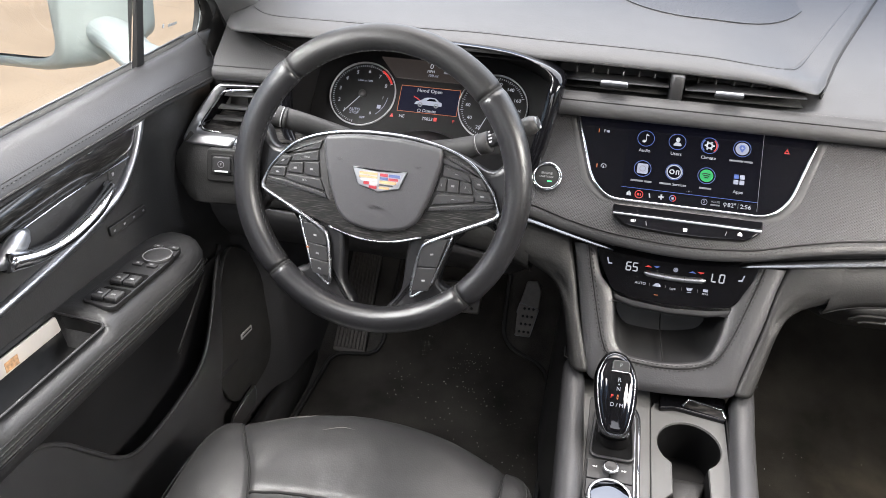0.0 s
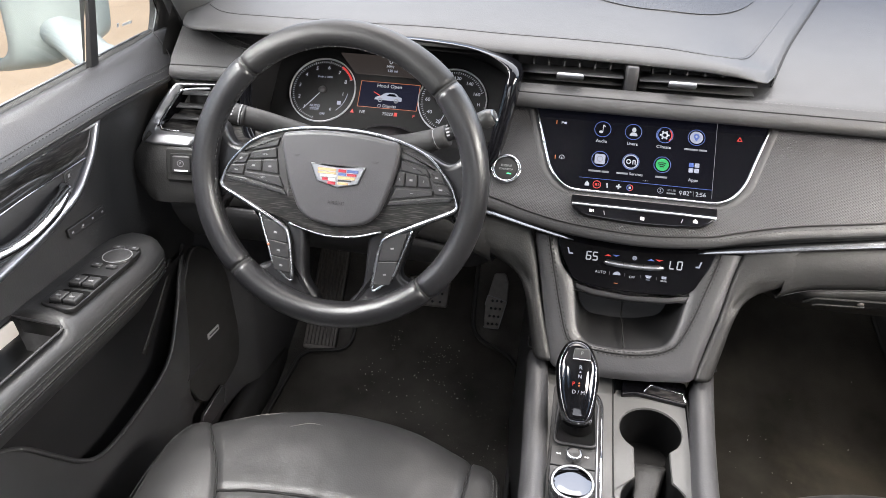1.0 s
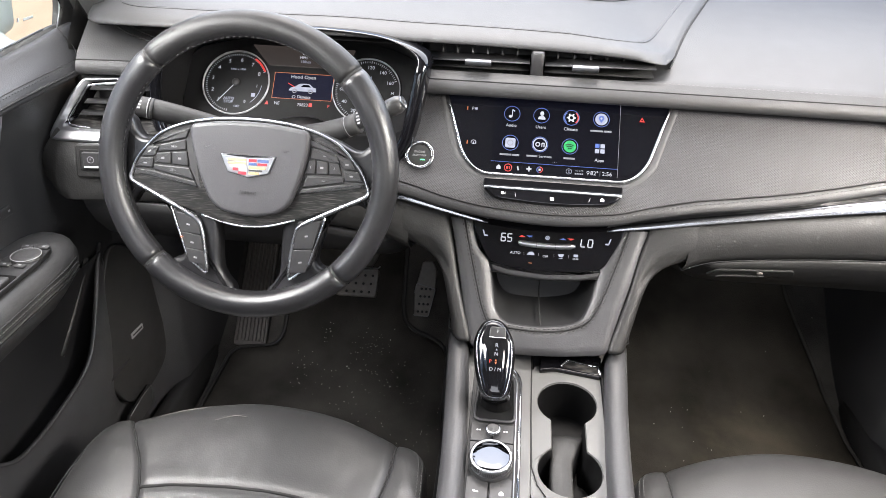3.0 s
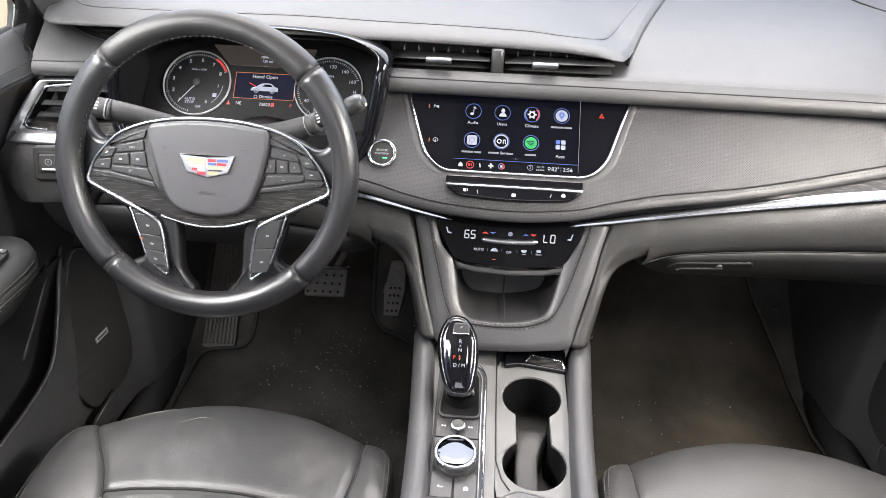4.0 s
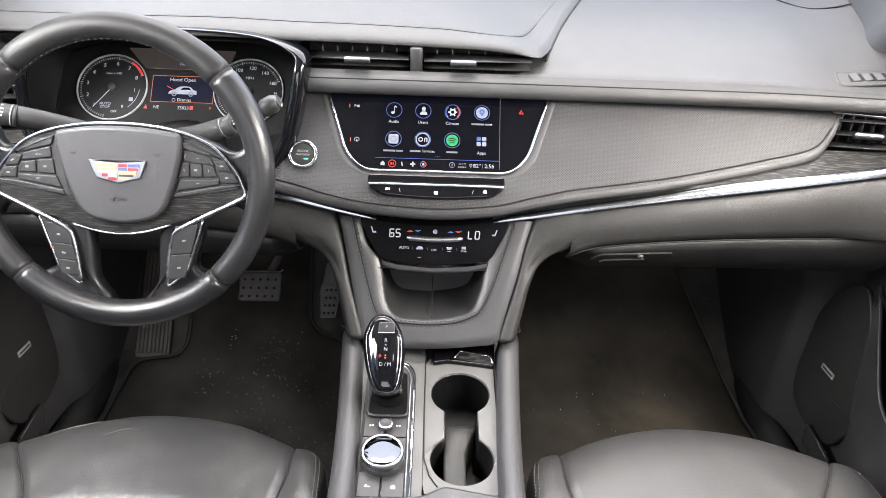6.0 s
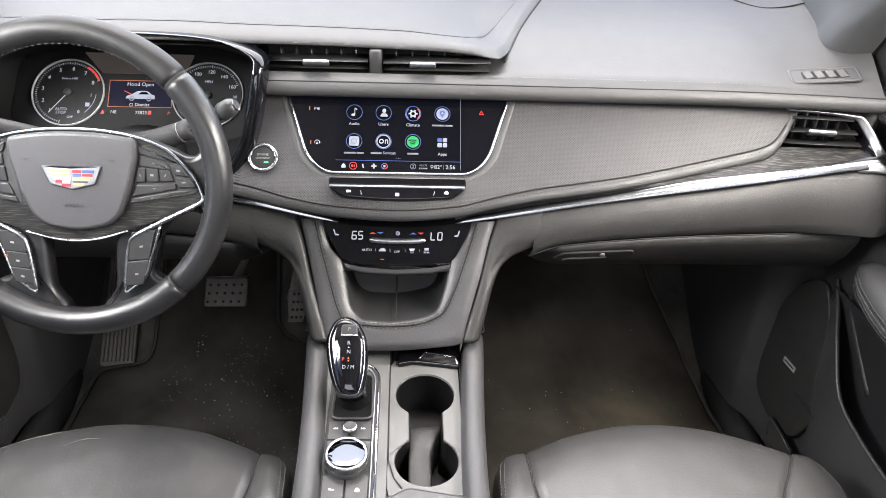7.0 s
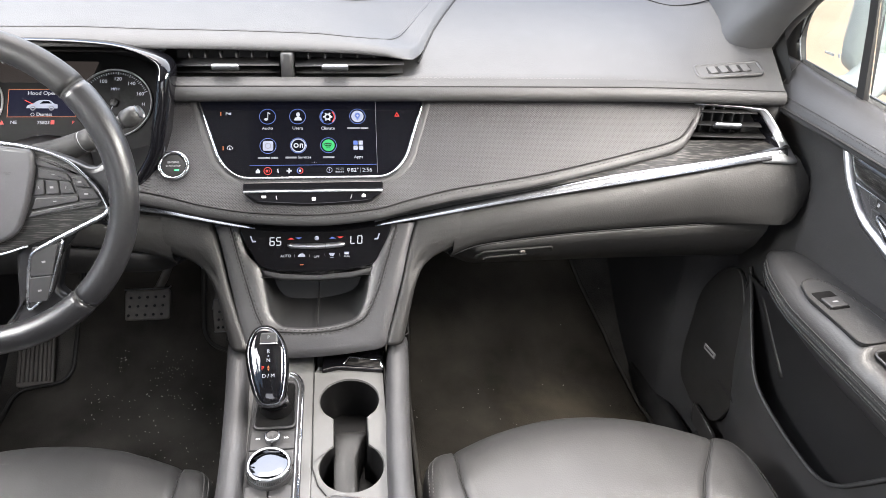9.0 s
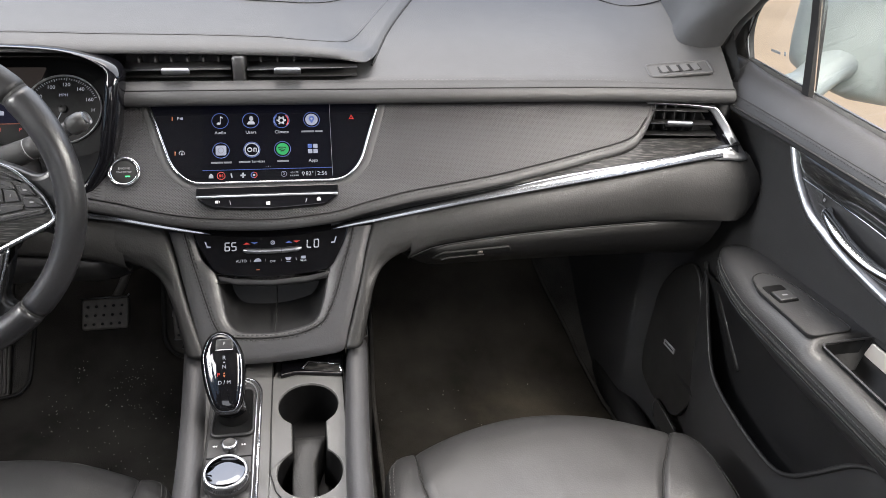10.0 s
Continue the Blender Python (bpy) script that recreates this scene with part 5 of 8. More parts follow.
web = [(0.088, 0.047), (0.112, 0.0385), (0.130, 0.0290), (0.140, 0.0290), (0.1480, 0.036), (0.1535, 0.052), (0.166, 0.060), (0.170, 0.0), (0.166, -0.060), (0.1560, -0.058), (0.1490, -0.0440), (0.138, -0.0375), (0.118, -0.0420), (0.095, -0.045), (0.080, 0.0)]
spoke = [(0.118, -0.0400), (0.1060, -0.0475), (0.0985, -0.0600), (0.0940, -0.080), (0.0885, -0.100), (0.0850, -0.112), (0.0900, -0.1210), (0.1050, -0.1250), (0.105, -0.1360), (0.060, -0.1620), (0.020, -0.1680), (0.022, -0.1555), (0.0310, -0.1465), (0.0385, -0.1340), (0.0400, -0.120), (0.0405, -0.095), (0.0420, -0.070), (0.064, -0.050)]
for s in (-1, 1):
    part("web", plate(rounded([(s * x, y) for x, y in web], 0.006, 4), at(WHL, 0, 0, -0.034), 0.0215, 0.007, 4), RIM, wheel, "leather web between hub and rim")
    part("spoke", plate(rounded([(s * x, y) for x, y in spoke], 0.005, 4), at(WHL, 0, 0, -0.034), 0.0215, 0.006, 4), RIM, wheel, "leather lower spoke")
outline = [Vector((p.x, p.y)) for p in spline([(v.x, v.y, 0) for v in upper_line], 6)] + [Vector((p.x, p.y)) for p in spline([(x, y, 0) for x, y in lower_line[::-1]], 4)][1:-1]
part("inlay", plate(outline[::-1], at(WHL, 0, 0, -0.012), 0.0065, 0.001), WOOD, wheel, "dark streaked wood-look inlay")
UPW = WHL.to_3x3() @ Vector((0, 0, 1))


def wheel_strip(pts, wide, label, n=6):
    """A raised bright strip along points of the wheel's plane; wide gives its half width along the way."""
    line = spline([(x, y, 0) for x, y in pts], n)
    return part("trim_strip", sweep([WHL @ Vector((p.x, p.y, -0.0045)) for p in line], [(-0.0021, -0.004), (-0.0023, 0.0002), (-0.0010, 0.0016), (0.0010, 0.0016), (0.0023, 0.0002), (0.0021, -0.004)], up=UPW, scale=wide), WHEELTRIM, wheel, label)


# one strip runs round the top and down the inner edge of both lower spokes
drop_line = [(0.0525, -0.1345), (0.0568, -0.098), (0.0605, -0.0790), (0.0665, -0.0685), (0.0885, -0.0560), (0.1180, -0.0412), (0.1455, -0.0275), (0.1512, -0.0215), (0.1500, -0.0150)]
arc_line = [(0.1420, 0.004), (0.1275, 0.0215), (0.112, 0.0360), (0.088, 0.0475), (0.060, 0.0550), (0.030, 0.0590)]
half_line = drop_line + arc_line
wheel_strip([(-x, y) for x, y in half_line] + [(0.0, 0.0600)] + half_line[::-1], lambda t: 0.80 + 0.55 * min(1, max(0, (abs(t - 0.5) - 0.22) / 0.06)) - 0.45 * min(1, max(0, (abs(t - 0.5) - 0.38) / 0.06)), "satin chrome outline strip")
wheel_strip([(-0.0600, -0.0625), (-0.0270, -0.0712), (0.0, -0.0735), (0.0280, -0.0705), (0.0600, -0.0610)], lambda t: 0.55, "thin satin strip under the inlay")
# airbag cover
pad = [(-0.072, 0.050), (-0.035, 0.0560), (0.0, 0.0575), (0.038, 0.0560), (0.078, 0.050), (0.078, 0.030), (0.068, -0.010), (0.055, -0.042), (0.040, -0.054), (0.004, -0.0615), (-0.034, -0.054), (-0.048, -0.042), (-0.061, -0.010), (-0.071, 0.030)]
cover = part("airbag_cover", plate(rounded(pad, [0.008, 0.05, 0.05, 0.05, 0.008, 0.02, 0.03, 0.02, 0.02, 0.04, 0.02, 0.02, 0.03, 0.02], 4), at(WHL, 0, 0, -0.012), 0.0150, 0.005, 6), HUB, wheel, "matt dark grey airbag cover")
PF = at(WHL, 0.003, 0, 0.0034)
lettering("AIRBAG", at(PF, -0.001, -0.0300, -0.0002), 0.0062, KEY, cover)
for x, w in ((-0.053, 0.0075), (0.046, 0.0090)):
    bar(PF, x, 0.0250, w, 0.0008, KEY, cover, "horn_mark", z=-0.0002)
    bar(PF, x, 0.0235, w * 0.55, 0.0008, KEY, cover, "horn_mark", z=-0.0002)
emb = part("emblem", plate(rounded([(-0.0345, 0.0175), (-0.029, 0.0172), (0.0, 0.0150), (0.029, 0.0172), (0.0345, 0.0175), (0.026, -0.0040), (0.0, -0.0105), (-0.026, -0.0040)], 0.0012, 3), at(PF, 0, 0, -0.001), 0.0030, 0.001), SATIN, wheel, "silver crest emblem with coloured bars")
cols = {"y": material("enamel_gold", (0.36, 0.26, 0.14), 0.5, spec=0.15), "r": material("enamel_red", (0.26, 0.03, 0.04), 0.5, spec=0.15), "b": material("enamel_blue", (0.06, 0.09, 0.20), 0.5, spec=0.15), "k": material("enamel_black", (0.02, 0.02, 0.02), 0.5), "w": material("enamel_white", (0.42, 0.41, 0.40), 0.5, spec=0.15)}
EF = at(PF, 0, 0, 0.0021)
for x0, x1, y0, y1, c in ((-0.025, -0.002, 0.0095, 0.0125, "y"), (-0.025, -0.002, 0.0055, 0.0080, "y"), (-0.022, -0.002, 0.0020, 0.0045, "w"), (-0.019, -0.012, -0.0025, 0.0010, "r"), (-0.011, -0.002, -0.0025, 0.0010, "w"), (-0.012, -0.002, -0.0070, -0.0035, "r"),
                          (0.001, 0.011, 0.0090, 0.0125, "r"), (0.012, 0.026, 0.0090, 0.0125, "b"), (0.001, 0.011, 0.0050, 0.0080, "b"), (0.012, 0.024, 0.0050, 0.0080, "r"), (0.001, 0.022, 0.0005, 0.0040, "y"), (0.001, 0.018, -0.0022, -0.0004, "k"), (0.001, 0.014, -0.0062, -0.0032, "y")):
    bar(EF, (x0 + x1) / 2, (y0 + y1) / 2, x1 - x0, y1 - y0, cols[c], emb, "enamel_bar")
# switch pods: five keys a side
FW = at(WHL, 0, 0, -0.010)
edge_keys = [[(-0.128, 0.0195), (-0.1135, 0.0195), (-0.1195, 0.0075), (-0.1365, 0.0055)], [(-0.1385, 0.0040), (-0.1205, 0.0060), (-0.1225, -0.0075), (-0.1455, -0.0075)], [(-0.111, 0.0225), (-0.0795, 0.0305), (-0.0785, 0.0175), (-0.1155, 0.0128)], [(-0.1205, -0.0030), (-0.0745, -0.0048), (-0.0680, -0.0195), (-0.1205, -0.0095)],
             [(-0.1465, -0.0095), (-0.1225, -0.0110), (-0.0675, -0.0212), (-0.0640, -0.0280), (-0.142, -0.0150)], [(-0.1235, 0.0215), (-0.0979, 0.0359), (-0.0746, 0.0438), (-0.0780, 0.0325), (-0.1095, 0.0245)]]
pod = [(-0.1490, -0.0105), (-0.1375, 0.0075), (-0.1255, 0.0230), (-0.0985, 0.0375), (-0.0730, 0.0455), (-0.0605, -0.0300), (-0.1430, -0.0175)]
inner_keys = {-1: [[(-0.1165, 0.0112), (-0.0985, 0.0135), (-0.0985, -0.0010), (-0.1195, -0.0010)], [(-0.0965, 0.0138), (-0.0778, 0.0158), (-0.0755, -0.0028), (-0.0965, -0.0013)]],
              1: [[(0.0772, 0.0156), (0.0851, 0.0156), (0.0847, -0.0014), (0.0712, -0.0023)], [(0.0865, 0.0156), (0.0999, 0.0150), (0.1008, -0.0010), (0.0862, -0.0014)], [(0.1014, 0.0148), (0.1138, 0.0132), (0.1182, -0.0001), (0.1023, -0.0010)]]}
for s in (-1, 1):
    part("switch_base", plate(rounded([(-s * x, y) for x, y in pod], 0.003, 3), FW, 0.0048, 0.0006), DARK, wheel)
    for poly in [[(-s * x, y) for x, y in q] for q in edge_keys] + inner_keys[s]:
        part("switch_key", plate(rounded(poly, 0.0016, 3), FW, 0.0070, 0.0012), KEY, wheel)
KP = at(WHL, 0, 0, -0.0028)
KEYPRINT = material("key_print", (0.22, 0.22, 0.225), 0.6, vary=0.05)
lettering("RES+", at(KP, -0.0935, 0.0205), 0.0036, KEYPRINT, wheel)
lettering("SET-", at(KP, -0.0955, -0.0085), 0.0036, KEYPRINT, wheel)
for x, y, w, h, t in ((-0.1255, 0.0130, 0.006, 0.003, 35), (-0.1315, -0.0020, 0.006, 0.003, 0), (-0.1085, 0.0055, 0.0055, 0.004, 0), (-0.0870, 0.0062, 0.0055, 0.004, 0),
                      (0.0930, 0.0072, 0.0055, 0.004, 0), (0.0960, 0.0215, 0.0050, 0.0014, 0), (0.0950, -0.0090, 0.0050, 0.0014, 0), (0.0790, 0.0070, 0.0014, 0.0055, 15), (0.1085, 0.0070, 0.0014, 0.0055, -15), (0.1240, 0.0130, 0.006, 0.0030, 0), (0.1300, -0.0010, 0.006, 0.0030, 0)):
    bar(KP, x, y, w * 0.7, h * 0.6, KEYPRINT, wheel, "switch_print", t)
# lower spokes with switch plates framed in chrome
for s in (-1, 1):
    q = [(s * x, y) for x, y in ((0.0985, -0.0555), (0.066, -0.0640), (0.0575, -0.090), (0.0525, -0.1360), (0.060, -0.1345), (0.0800, -0.1220), (0.0875, -0.098))]
    rq = rounded(q, [0.004, 0.006, 0.02, 0.003, 0.006, 0.008, 0.02], 4)
    part("spoke_plate", plate(rq, at(WHL, 0, 0, -0.014), 0.0085, 0.0015), KEY, wheel)
    wheel_strip([(s * x, y) for x, y in ((0.0990, -0.0545), (0.0935, -0.0730), (0.0869, -0.092), (0.0785, -0.1165), (0.0690, -0.1265), (0.0555, -0.1370), (0.0525, -0.1345))], lambda t: 0.62, "satin chrome switch frame", 4)
    for j, (ya, yb) in enumerate(((-0.064, -0.0885), (-0.0895, -0.1085), (-0.1095, -0.1270)) if s < 0 else ((-0.062, -0.0975), (-0.0990, -0.1290))):
        inner = lambda y: 0.0655 + (y + 0.064) * 0.17
        outer = lambda y: 0.0945 + (y + 0.058) * 0.26
        q = [(s * (inner(ya) - 0.001), ya), (s * outer(ya), ya + 0.003), (s * outer(yb), yb + 0.002), (s * (inner(yb) - 0.001), yb)]
        part("switch_key", plate(rounded(q, 0.002, 3), at(WHL, 0, 0, -0.0056), 0.0022, 0.0008), KEY, wheel)
        xm, ym = s * (inner((ya + yb) / 2) + outer((ya + yb) / 2)) / 2, (ya + yb) / 2
        bar(at(WHL, 0, 0, -0.0033), xm, ym, 0.0042, 0.0022, KEYPRINT, wheel, "switch_print", s * 12)
bar(at(WHL, 0, 0, -0.0033), -0.085, -0.0925, 0.004, 0.0018, G_ORANGE, wheel, "indicator", 10)
# column cover and stalks
col = thing("steering_column", (-0.383, -0.05, 0.60), "black plastic steering column cover behind the wheel", "steering column")
rows = []
for d, w, h in ((-0.030, 0.035, 0.03), (-0.045, 0.055, 0.045), (-0.09, 0.066, 0.052), (-0.16, 0.075, 0.060), (-0.26, 0.085, 0.07)):
    rows.append([WHL @ Vector((w * math.cos(a) * (1.0), h * math.sin(a) - 0.012, d)) for a in [2 * math.pi * i / 28 for i in range(28)]])
part("cover", skin(rows, closed_col=True, caps=True), PLASTIC, col)


def stalk(path, tip_mat, label):
    st = thing("control_stalk", path[0], label, "control stalk", "column stalks")
    p = spline(path, 8)
    part("arm", sweep(p[6:], circle(0.0110, 16, 0.0140), scale=lambda t: 1.0 + 0.25 * t), DARK, st)
    a, b = p[0], p[6]
    part("knob", sweep([a, a.lerp(b, 0.06), a.lerp(b, 0.5), a.lerp(b, 0.94), b], circle(0.0138, 20), scale=lambda t: (0.86, 1, 1.0, 1.0, 0.92)[round(t * 4)]), tip_mat, st)
    part("collar", sweep([a.lerp(b, 1.0), a.lerp(b, 1.12)], circle(0.0142, 20)), DARK, st)
    part("mark_line", sweep([a.lerp(b, 0.90), a.lerp(b, 0.945)], circle(0.01395, 20)), GREYPRINT, st)
    n = (Vector((0, -0.75, 0.66)))
    d = (b - a).normalized()
    m = frame_of(a.lerp(b, 0.45) + n * 0.0139, d if d.x > 0 else -d, n.cross(d if d.x > 0 else -d))
    for i, w in enumerate((0.0024, 0.0046, 0.0050, 0.0040)):
        bar(m, 0.0085, 0.0072 - 0.0046 * i, w, 0.0022, GREYPRINT, st, "print_mark")
    ring(m, -0.0050, 0.0, 0.0022, 0.0007, GREYPRINT, st, "print_mark", n=16)
    return st


stalk([(-0.572, -0.088, 0.757), (-0.53, -0.080, 0.747), (-0.48, -0.066, 0.728), (-0.425, -0.045, 0.702)], DARK, "black turn signal stalk with white symbols")
ws = stalk([(-0.262, -0.078, 0.748), (-0.283, -0.075, 0.738), (-0.315, -0.062, 0.723), (-0.345, -0.045, 0.710)], DARK, "black wiper stalk with a grey end knob")
a, b = Vector((-0.203, -0.082, 0.781)), Vector((-0.262, -0.078, 0.748))
part("shaft", sweep([a.lerp(b, 0.25), a.lerp(b, 0.6), b], circle(0.0085, 16)), PLASTIC, ws)
part("end_knob", sweep([a, a.lerp(b, 0.03), a.lerp(b, 0.12), a.lerp(b, 0.3), a.lerp(b, 0.36)], circle(0.0118, 20), scale=lambda t: (0.5, 0.8, 1, 1, 0.85)[round(t * 4)]), material("grey_plastic", (0.03, 0.03, 0.03), 0.4, vary=0.05), ws, "grey ribbed end knob")
d = (a - b).normalized()
side = d.cross(Vector((0, 0, 1))).normalized()
part("end_cap", turned([(0.0082, -0.001), (0.0082, 0.0012), (0.0070, 0.0020), (0.0, 0.0022)], frame_of(a, side, d.cross(side) * -1), 24), SATIN, ws, "satin end cap")
# parking brake switch beside the column
pb = thing("parking_brake_switch", (-0.665, -0.03, 0.66), "black parking brake switch in the lower dash", "switch")
PB = frame_of((-0.661, -0.0505, 0.6550), (1, 0.12, 0), (0.0, 0.12, 1))
part("frame", plate(rounded([(-0.024, -0.026), (0.036, -0.026), (0.036, 0.023), (-0.020, 0.023)], 0.006), at(PB, 0, 0, -0.010), 0.0095, 0.002), LOWER, pb)
part("recess", plate(rounded([(-0.016, -0.015), (0.020, -0.015), (0.020, 0.016), (-0.014, 0.016)], 0.004), PB, 0.0015, 0.001), GROOVE, pb)
part("button", plate(rounded([(-0.012, -0.011), (0.016, -0.011), (0.016, 0.013), (-0.010, 0.013)], 0.003), at(PB, 0, 0, 0.0010), 0.0040, 0.0015), PLASTIC, pb)
ring(PB, 0.002, 0.002, 0.0045, 0.0008, GREYPRINT, pb, "print_mark", z=0.0052)
lettering("P", at(PB, 0.002, 0.002, 0.0053), 0.005, GREYPRINT, pb)
bar(PB, 0.002, -0.0085, 0.020, 0.0026, WHITE, pb, "print_mark", z=0.0052)

# ---- centre stack and console ----
stack = thing("center_stack", (0, -0.08, 0.43), "stitched soft-trimmed centre stack with an open storage tray", "center stack")
outer = [(-0.1395, 0.066), (-0.131, 0.03), (-0.1220, -0.01), (-0.1135, -0.05), (-0.1040, -0.090), (-0.0945, -0.1165), (-0.06, -0.1230), (0.0, -0.1238), (0.06, -0.1190), (0.0945, -0.1125), (0.1020, -0.090), (0.1130, -0.05), (0.1245, -0.01), (0.1335, 0.03), (0.1440, 0.066)]
inner = [(-0.1070, 0.064), (-0.0972, 0.027), (-0.0785, 0.0062), (-0.0720, -0.024), (-0.0645, -0.060), (-0.0500, -0.0775), (-0.0260, -0.0812), (0.0, -0.0815), (0.0320, -0.0768), (0.0560, -0.0670), (0.0680, -0.0400), (0.0745, -0.010), (0.0815, 0.0180), (0.0976, 0.0370), (0.1065, 0.064)]
stitched = [(-0.1195, 0.064), (-0.1074, 0.0174), (-0.0938, -0.0315), (-0.0819, -0.0678), (-0.0690, -0.0830), (-0.0315, -0.0880), (0.0013, -0.0885), (0.0337, -0.0850), (0.0617, -0.0740), (0.0749, -0.059), (0.0883, -0.0296), (0.099, 0.0038), (0.1098, 0.0374), (0.1175, 0.064)]
po = spline([(x, y, 0) for x, y in outer], 5)
pi = spline([(x, y, 0) for x, y in inner], 5)
rows = []
for t, h in ((0, -0.02), (0, 0.003), (0.025, 0.0045), (0.3, 0.0050), (0.6, 0.0045), (0.93, 0.003), (1.0, -0.001), (1.0, -0.012)):
    rows.append([CLM @ Vector((a.x + (b.x - a.x) * t, a.y + (b.y - a.y) * t, h - 0.002)) for a, b in zip(po, pi)])
part("apron", skin(rows), SOFT, stack, "stitched soft apron round the tray")
nrm = CLM.to_3x3() @ Vector((0, 0, 1))
mid_line = spline([(x, y, 0) for x, y in stitched], 8)
for off in (-0.0032, 0.0032):
    path = []
    for p, q in zip(mid_line, mid_line[1:]):
        d = (q - p).normalized()
        path.append(CLM @ Vector((p.x - d.y * off, p.y + d.x * off, 0.0027)))
    stitches("stitching", path, stack, up=nrm, mat=BLACKTHREAD, r=0.0006)
part("seam", sweep([CLM @ Vector((p.x, p.y, 0.0022)) for p in mid_line], circle(0.0012, 6)), GROOVE, stack)
# tray cavity
cav = [(p.x, p.y) for p in pi if p.y < 0.0065]
rows = []
for d in (0.0, 0.02, 0.06, 0.10):
    rows.append([CLM @ Vector((x, y, -0.004)) + Vector((0, d, -0.012 * d / 0.1 if y < -0.03 else 0.0)) for x, y in cav])
tray = part("tray", skin(rows), DARK, stack, "deep black storage tray")
back = rows[-1]
bm = bmesh.new()
bm.faces.new([bm.verts.new(p) for p in back])
part("tray_back", bm, DARK, stack)
rows = [[Vector((x, -0.062, 0.531)), Vector((x, 0.05, 0.531))] for x in (-0.085, 0, 0.088)]
part("tray_roof", skin(rows), DARK, stack)
part("joint", sweep([Vector((0, -0.100, 0.472)), Vector((0, 0.0, 0.462)), Vector((0, 0.012, 0.470)), Vector((0, 0.014, 0.53))], circle(0.0009, 6)), GROOVE, tray)

console = thing("center_console", (0, -0.3, 0.02), "grey and black centre console with cup holders and padded sides", "center console")
CUP = frame_of((0, -0.18, 0.404), (1, 0, 0), (0, 1, 0.1))
GREYDECK = material("grey_satin_paint", (0.078, 0.078, 0.077), 0.50, grain=0.15, grain_size=0.0008, vary=0.06, rough_vary=0.05)
pad_x = smooth_fn([-0.80, -0.36, -0.09, -0.05], [0.116, 0.118, 0.131, 0.134])
pad_z = smooth_fn([-0.80, -0.36, -0.20, -0.085], [0.405, 0.409, 0.421, 0.444])
pillar_in = smooth_fn([-0.109, -0.10, -0.06, -0.02, 0.022, 0.066], [0.0965, 0.0985, 0.1105, 0.1218, 0.1315, 0.1440])
pillar_out = smooth_fn([-0.109, -0.068, -0.0265, -0.008, 0.008, 0.026, 0.055, 0.09], [0.1245, 0.1345, 0.1452, 0.1545, 0.1720, 0.2000, 0.2300, 0.2320])


def pad_y(x, z):
    """How far forward the lower dash pad lies at x and height z."""
    x = max(x, 0.19)
    f = min(1, max(0, (chrome_low(x) - z) / (chrome_low(x) - low_line(x))))
    return sweep_y(x) + float(np.interp(f, (0, 0.1, 0.3, 0.55, 0.8, 1.0), (-0.002, -0.008, -0.015, -0.019, -0.019, -0.0165)))



for s in (-1, 1):
    rows = []
    for i in range(30):
        y = -0.80 + 0.712 * i / 29
        xo, z = pad_x(y), pad_z(y)
        xi = xo - 0.032
        deck = 0.404 + (y + 0.18) * 0.1
        rows.append([Vector((s * a, y, b)) for a, b in ((xi - 0.003, deck - 0.01), (xi, deck + 0.004), (xi + 0.003, z - 0.005), (xi + 0.008, z - 0.001), (xi + 0.016, z), (xo - 0.007, z - 0.002), (xo - 0.002, z - 0.008), (xo, z - 0.018), (xo - 0.001, z - 0.06), (xo - 0.008, 0.20), (xo - 0.004, 0.0))])
    part("side_pad", skin(rows, caps=True), SOFT, console, "long padded console side")
    # upright end joint and the pillar that rises to the dash
    rows = []
    for i in range(35):
        row = []
        for a, d in ((-0.01, 0.014), (0.0, -0.002), (0.05, -0.0052), (0.25, -0.0065), (0.40, -0.0065), (0.55, -0.006), (0.70, -0.0035), (0.82, 0.0), (0.94, 0.007), (1.0, 0.017), (0.99, 0.036), (0.90, 0.085)):
            top = (chrome_low(0.146 + a * 0.085) + 0.002 - 0.5375) / 0.8427
            v = -0.1085 + (top + 0.1085) * i / 34
            p = CLM @ Vector((0, v, 0.001))
            x = pillar_in(v) + 0.0012 + a * (pillar_out(v) - pillar_in(v) - 0.0012)
            k = min(1, max(0, (v + 0.025) / 0.06)) * min(1, max(0, (a - 0.05) / 0.5))
            k = k * k * (3 - 2 * k)
            row.append(Vector((s * x, (p.y + d) * (1 - k) + (pad_y(x, p.z) - 0.0006 + 0.004 * min(1, max(0, (a - 0.70) / 0.25)) + (0.03 if d > 0.03 else 0)) * k, p.z)))
        rows.append(row)
    part("pillar", skin(rows, caps=True), LOWER, console, "padded pillar between console and dash")
    part("joint", sweep([Vector((s * a, y, z)) for a, y, z in ((0.099, -0.092, 0.4448), (0.105, -0.0965, 0.4448), (0.122, -0.0955, 0.4445), (0.131, -0.088, 0.444), (0.132, -0.06, 0.442))], circle(0.0012, 6)), GROOVE, console)
# deck with the twin cup wells
wells = []
C1, C2, RC = (0.0425, -0.006), (0.0430, -0.122), 0.0412
W0, W1 = 0.0195, 0.0660
a1 = math.degrees(math.acos((C1[0] - W0) / RC))
a2 = math.degrees(math.acos((W1 - C1[0]) / RC))
loop = ellipse(*C1, RC, RC, 30, -a2, 180 + a1) + ellipse(*C2, RC, RC, 30, 180 - a1, 360 + a2)
k = len(loop)
oc = Vector((0.0430, -0.062))
outer_rect = []
for p in loop:
    d = (p - oc)
    lim = []
    for lo, hi, o, q in ((-0.006, 0.0905, oc.x, d.x), (-0.176, 0.062, oc.y, d.y)):
        if abs(q) > 1e-9:
            lim.append(((hi if q > 0 else lo) - o) / q)
    outer_rect.append(oc + d * min(v for v in lim if v > 0))
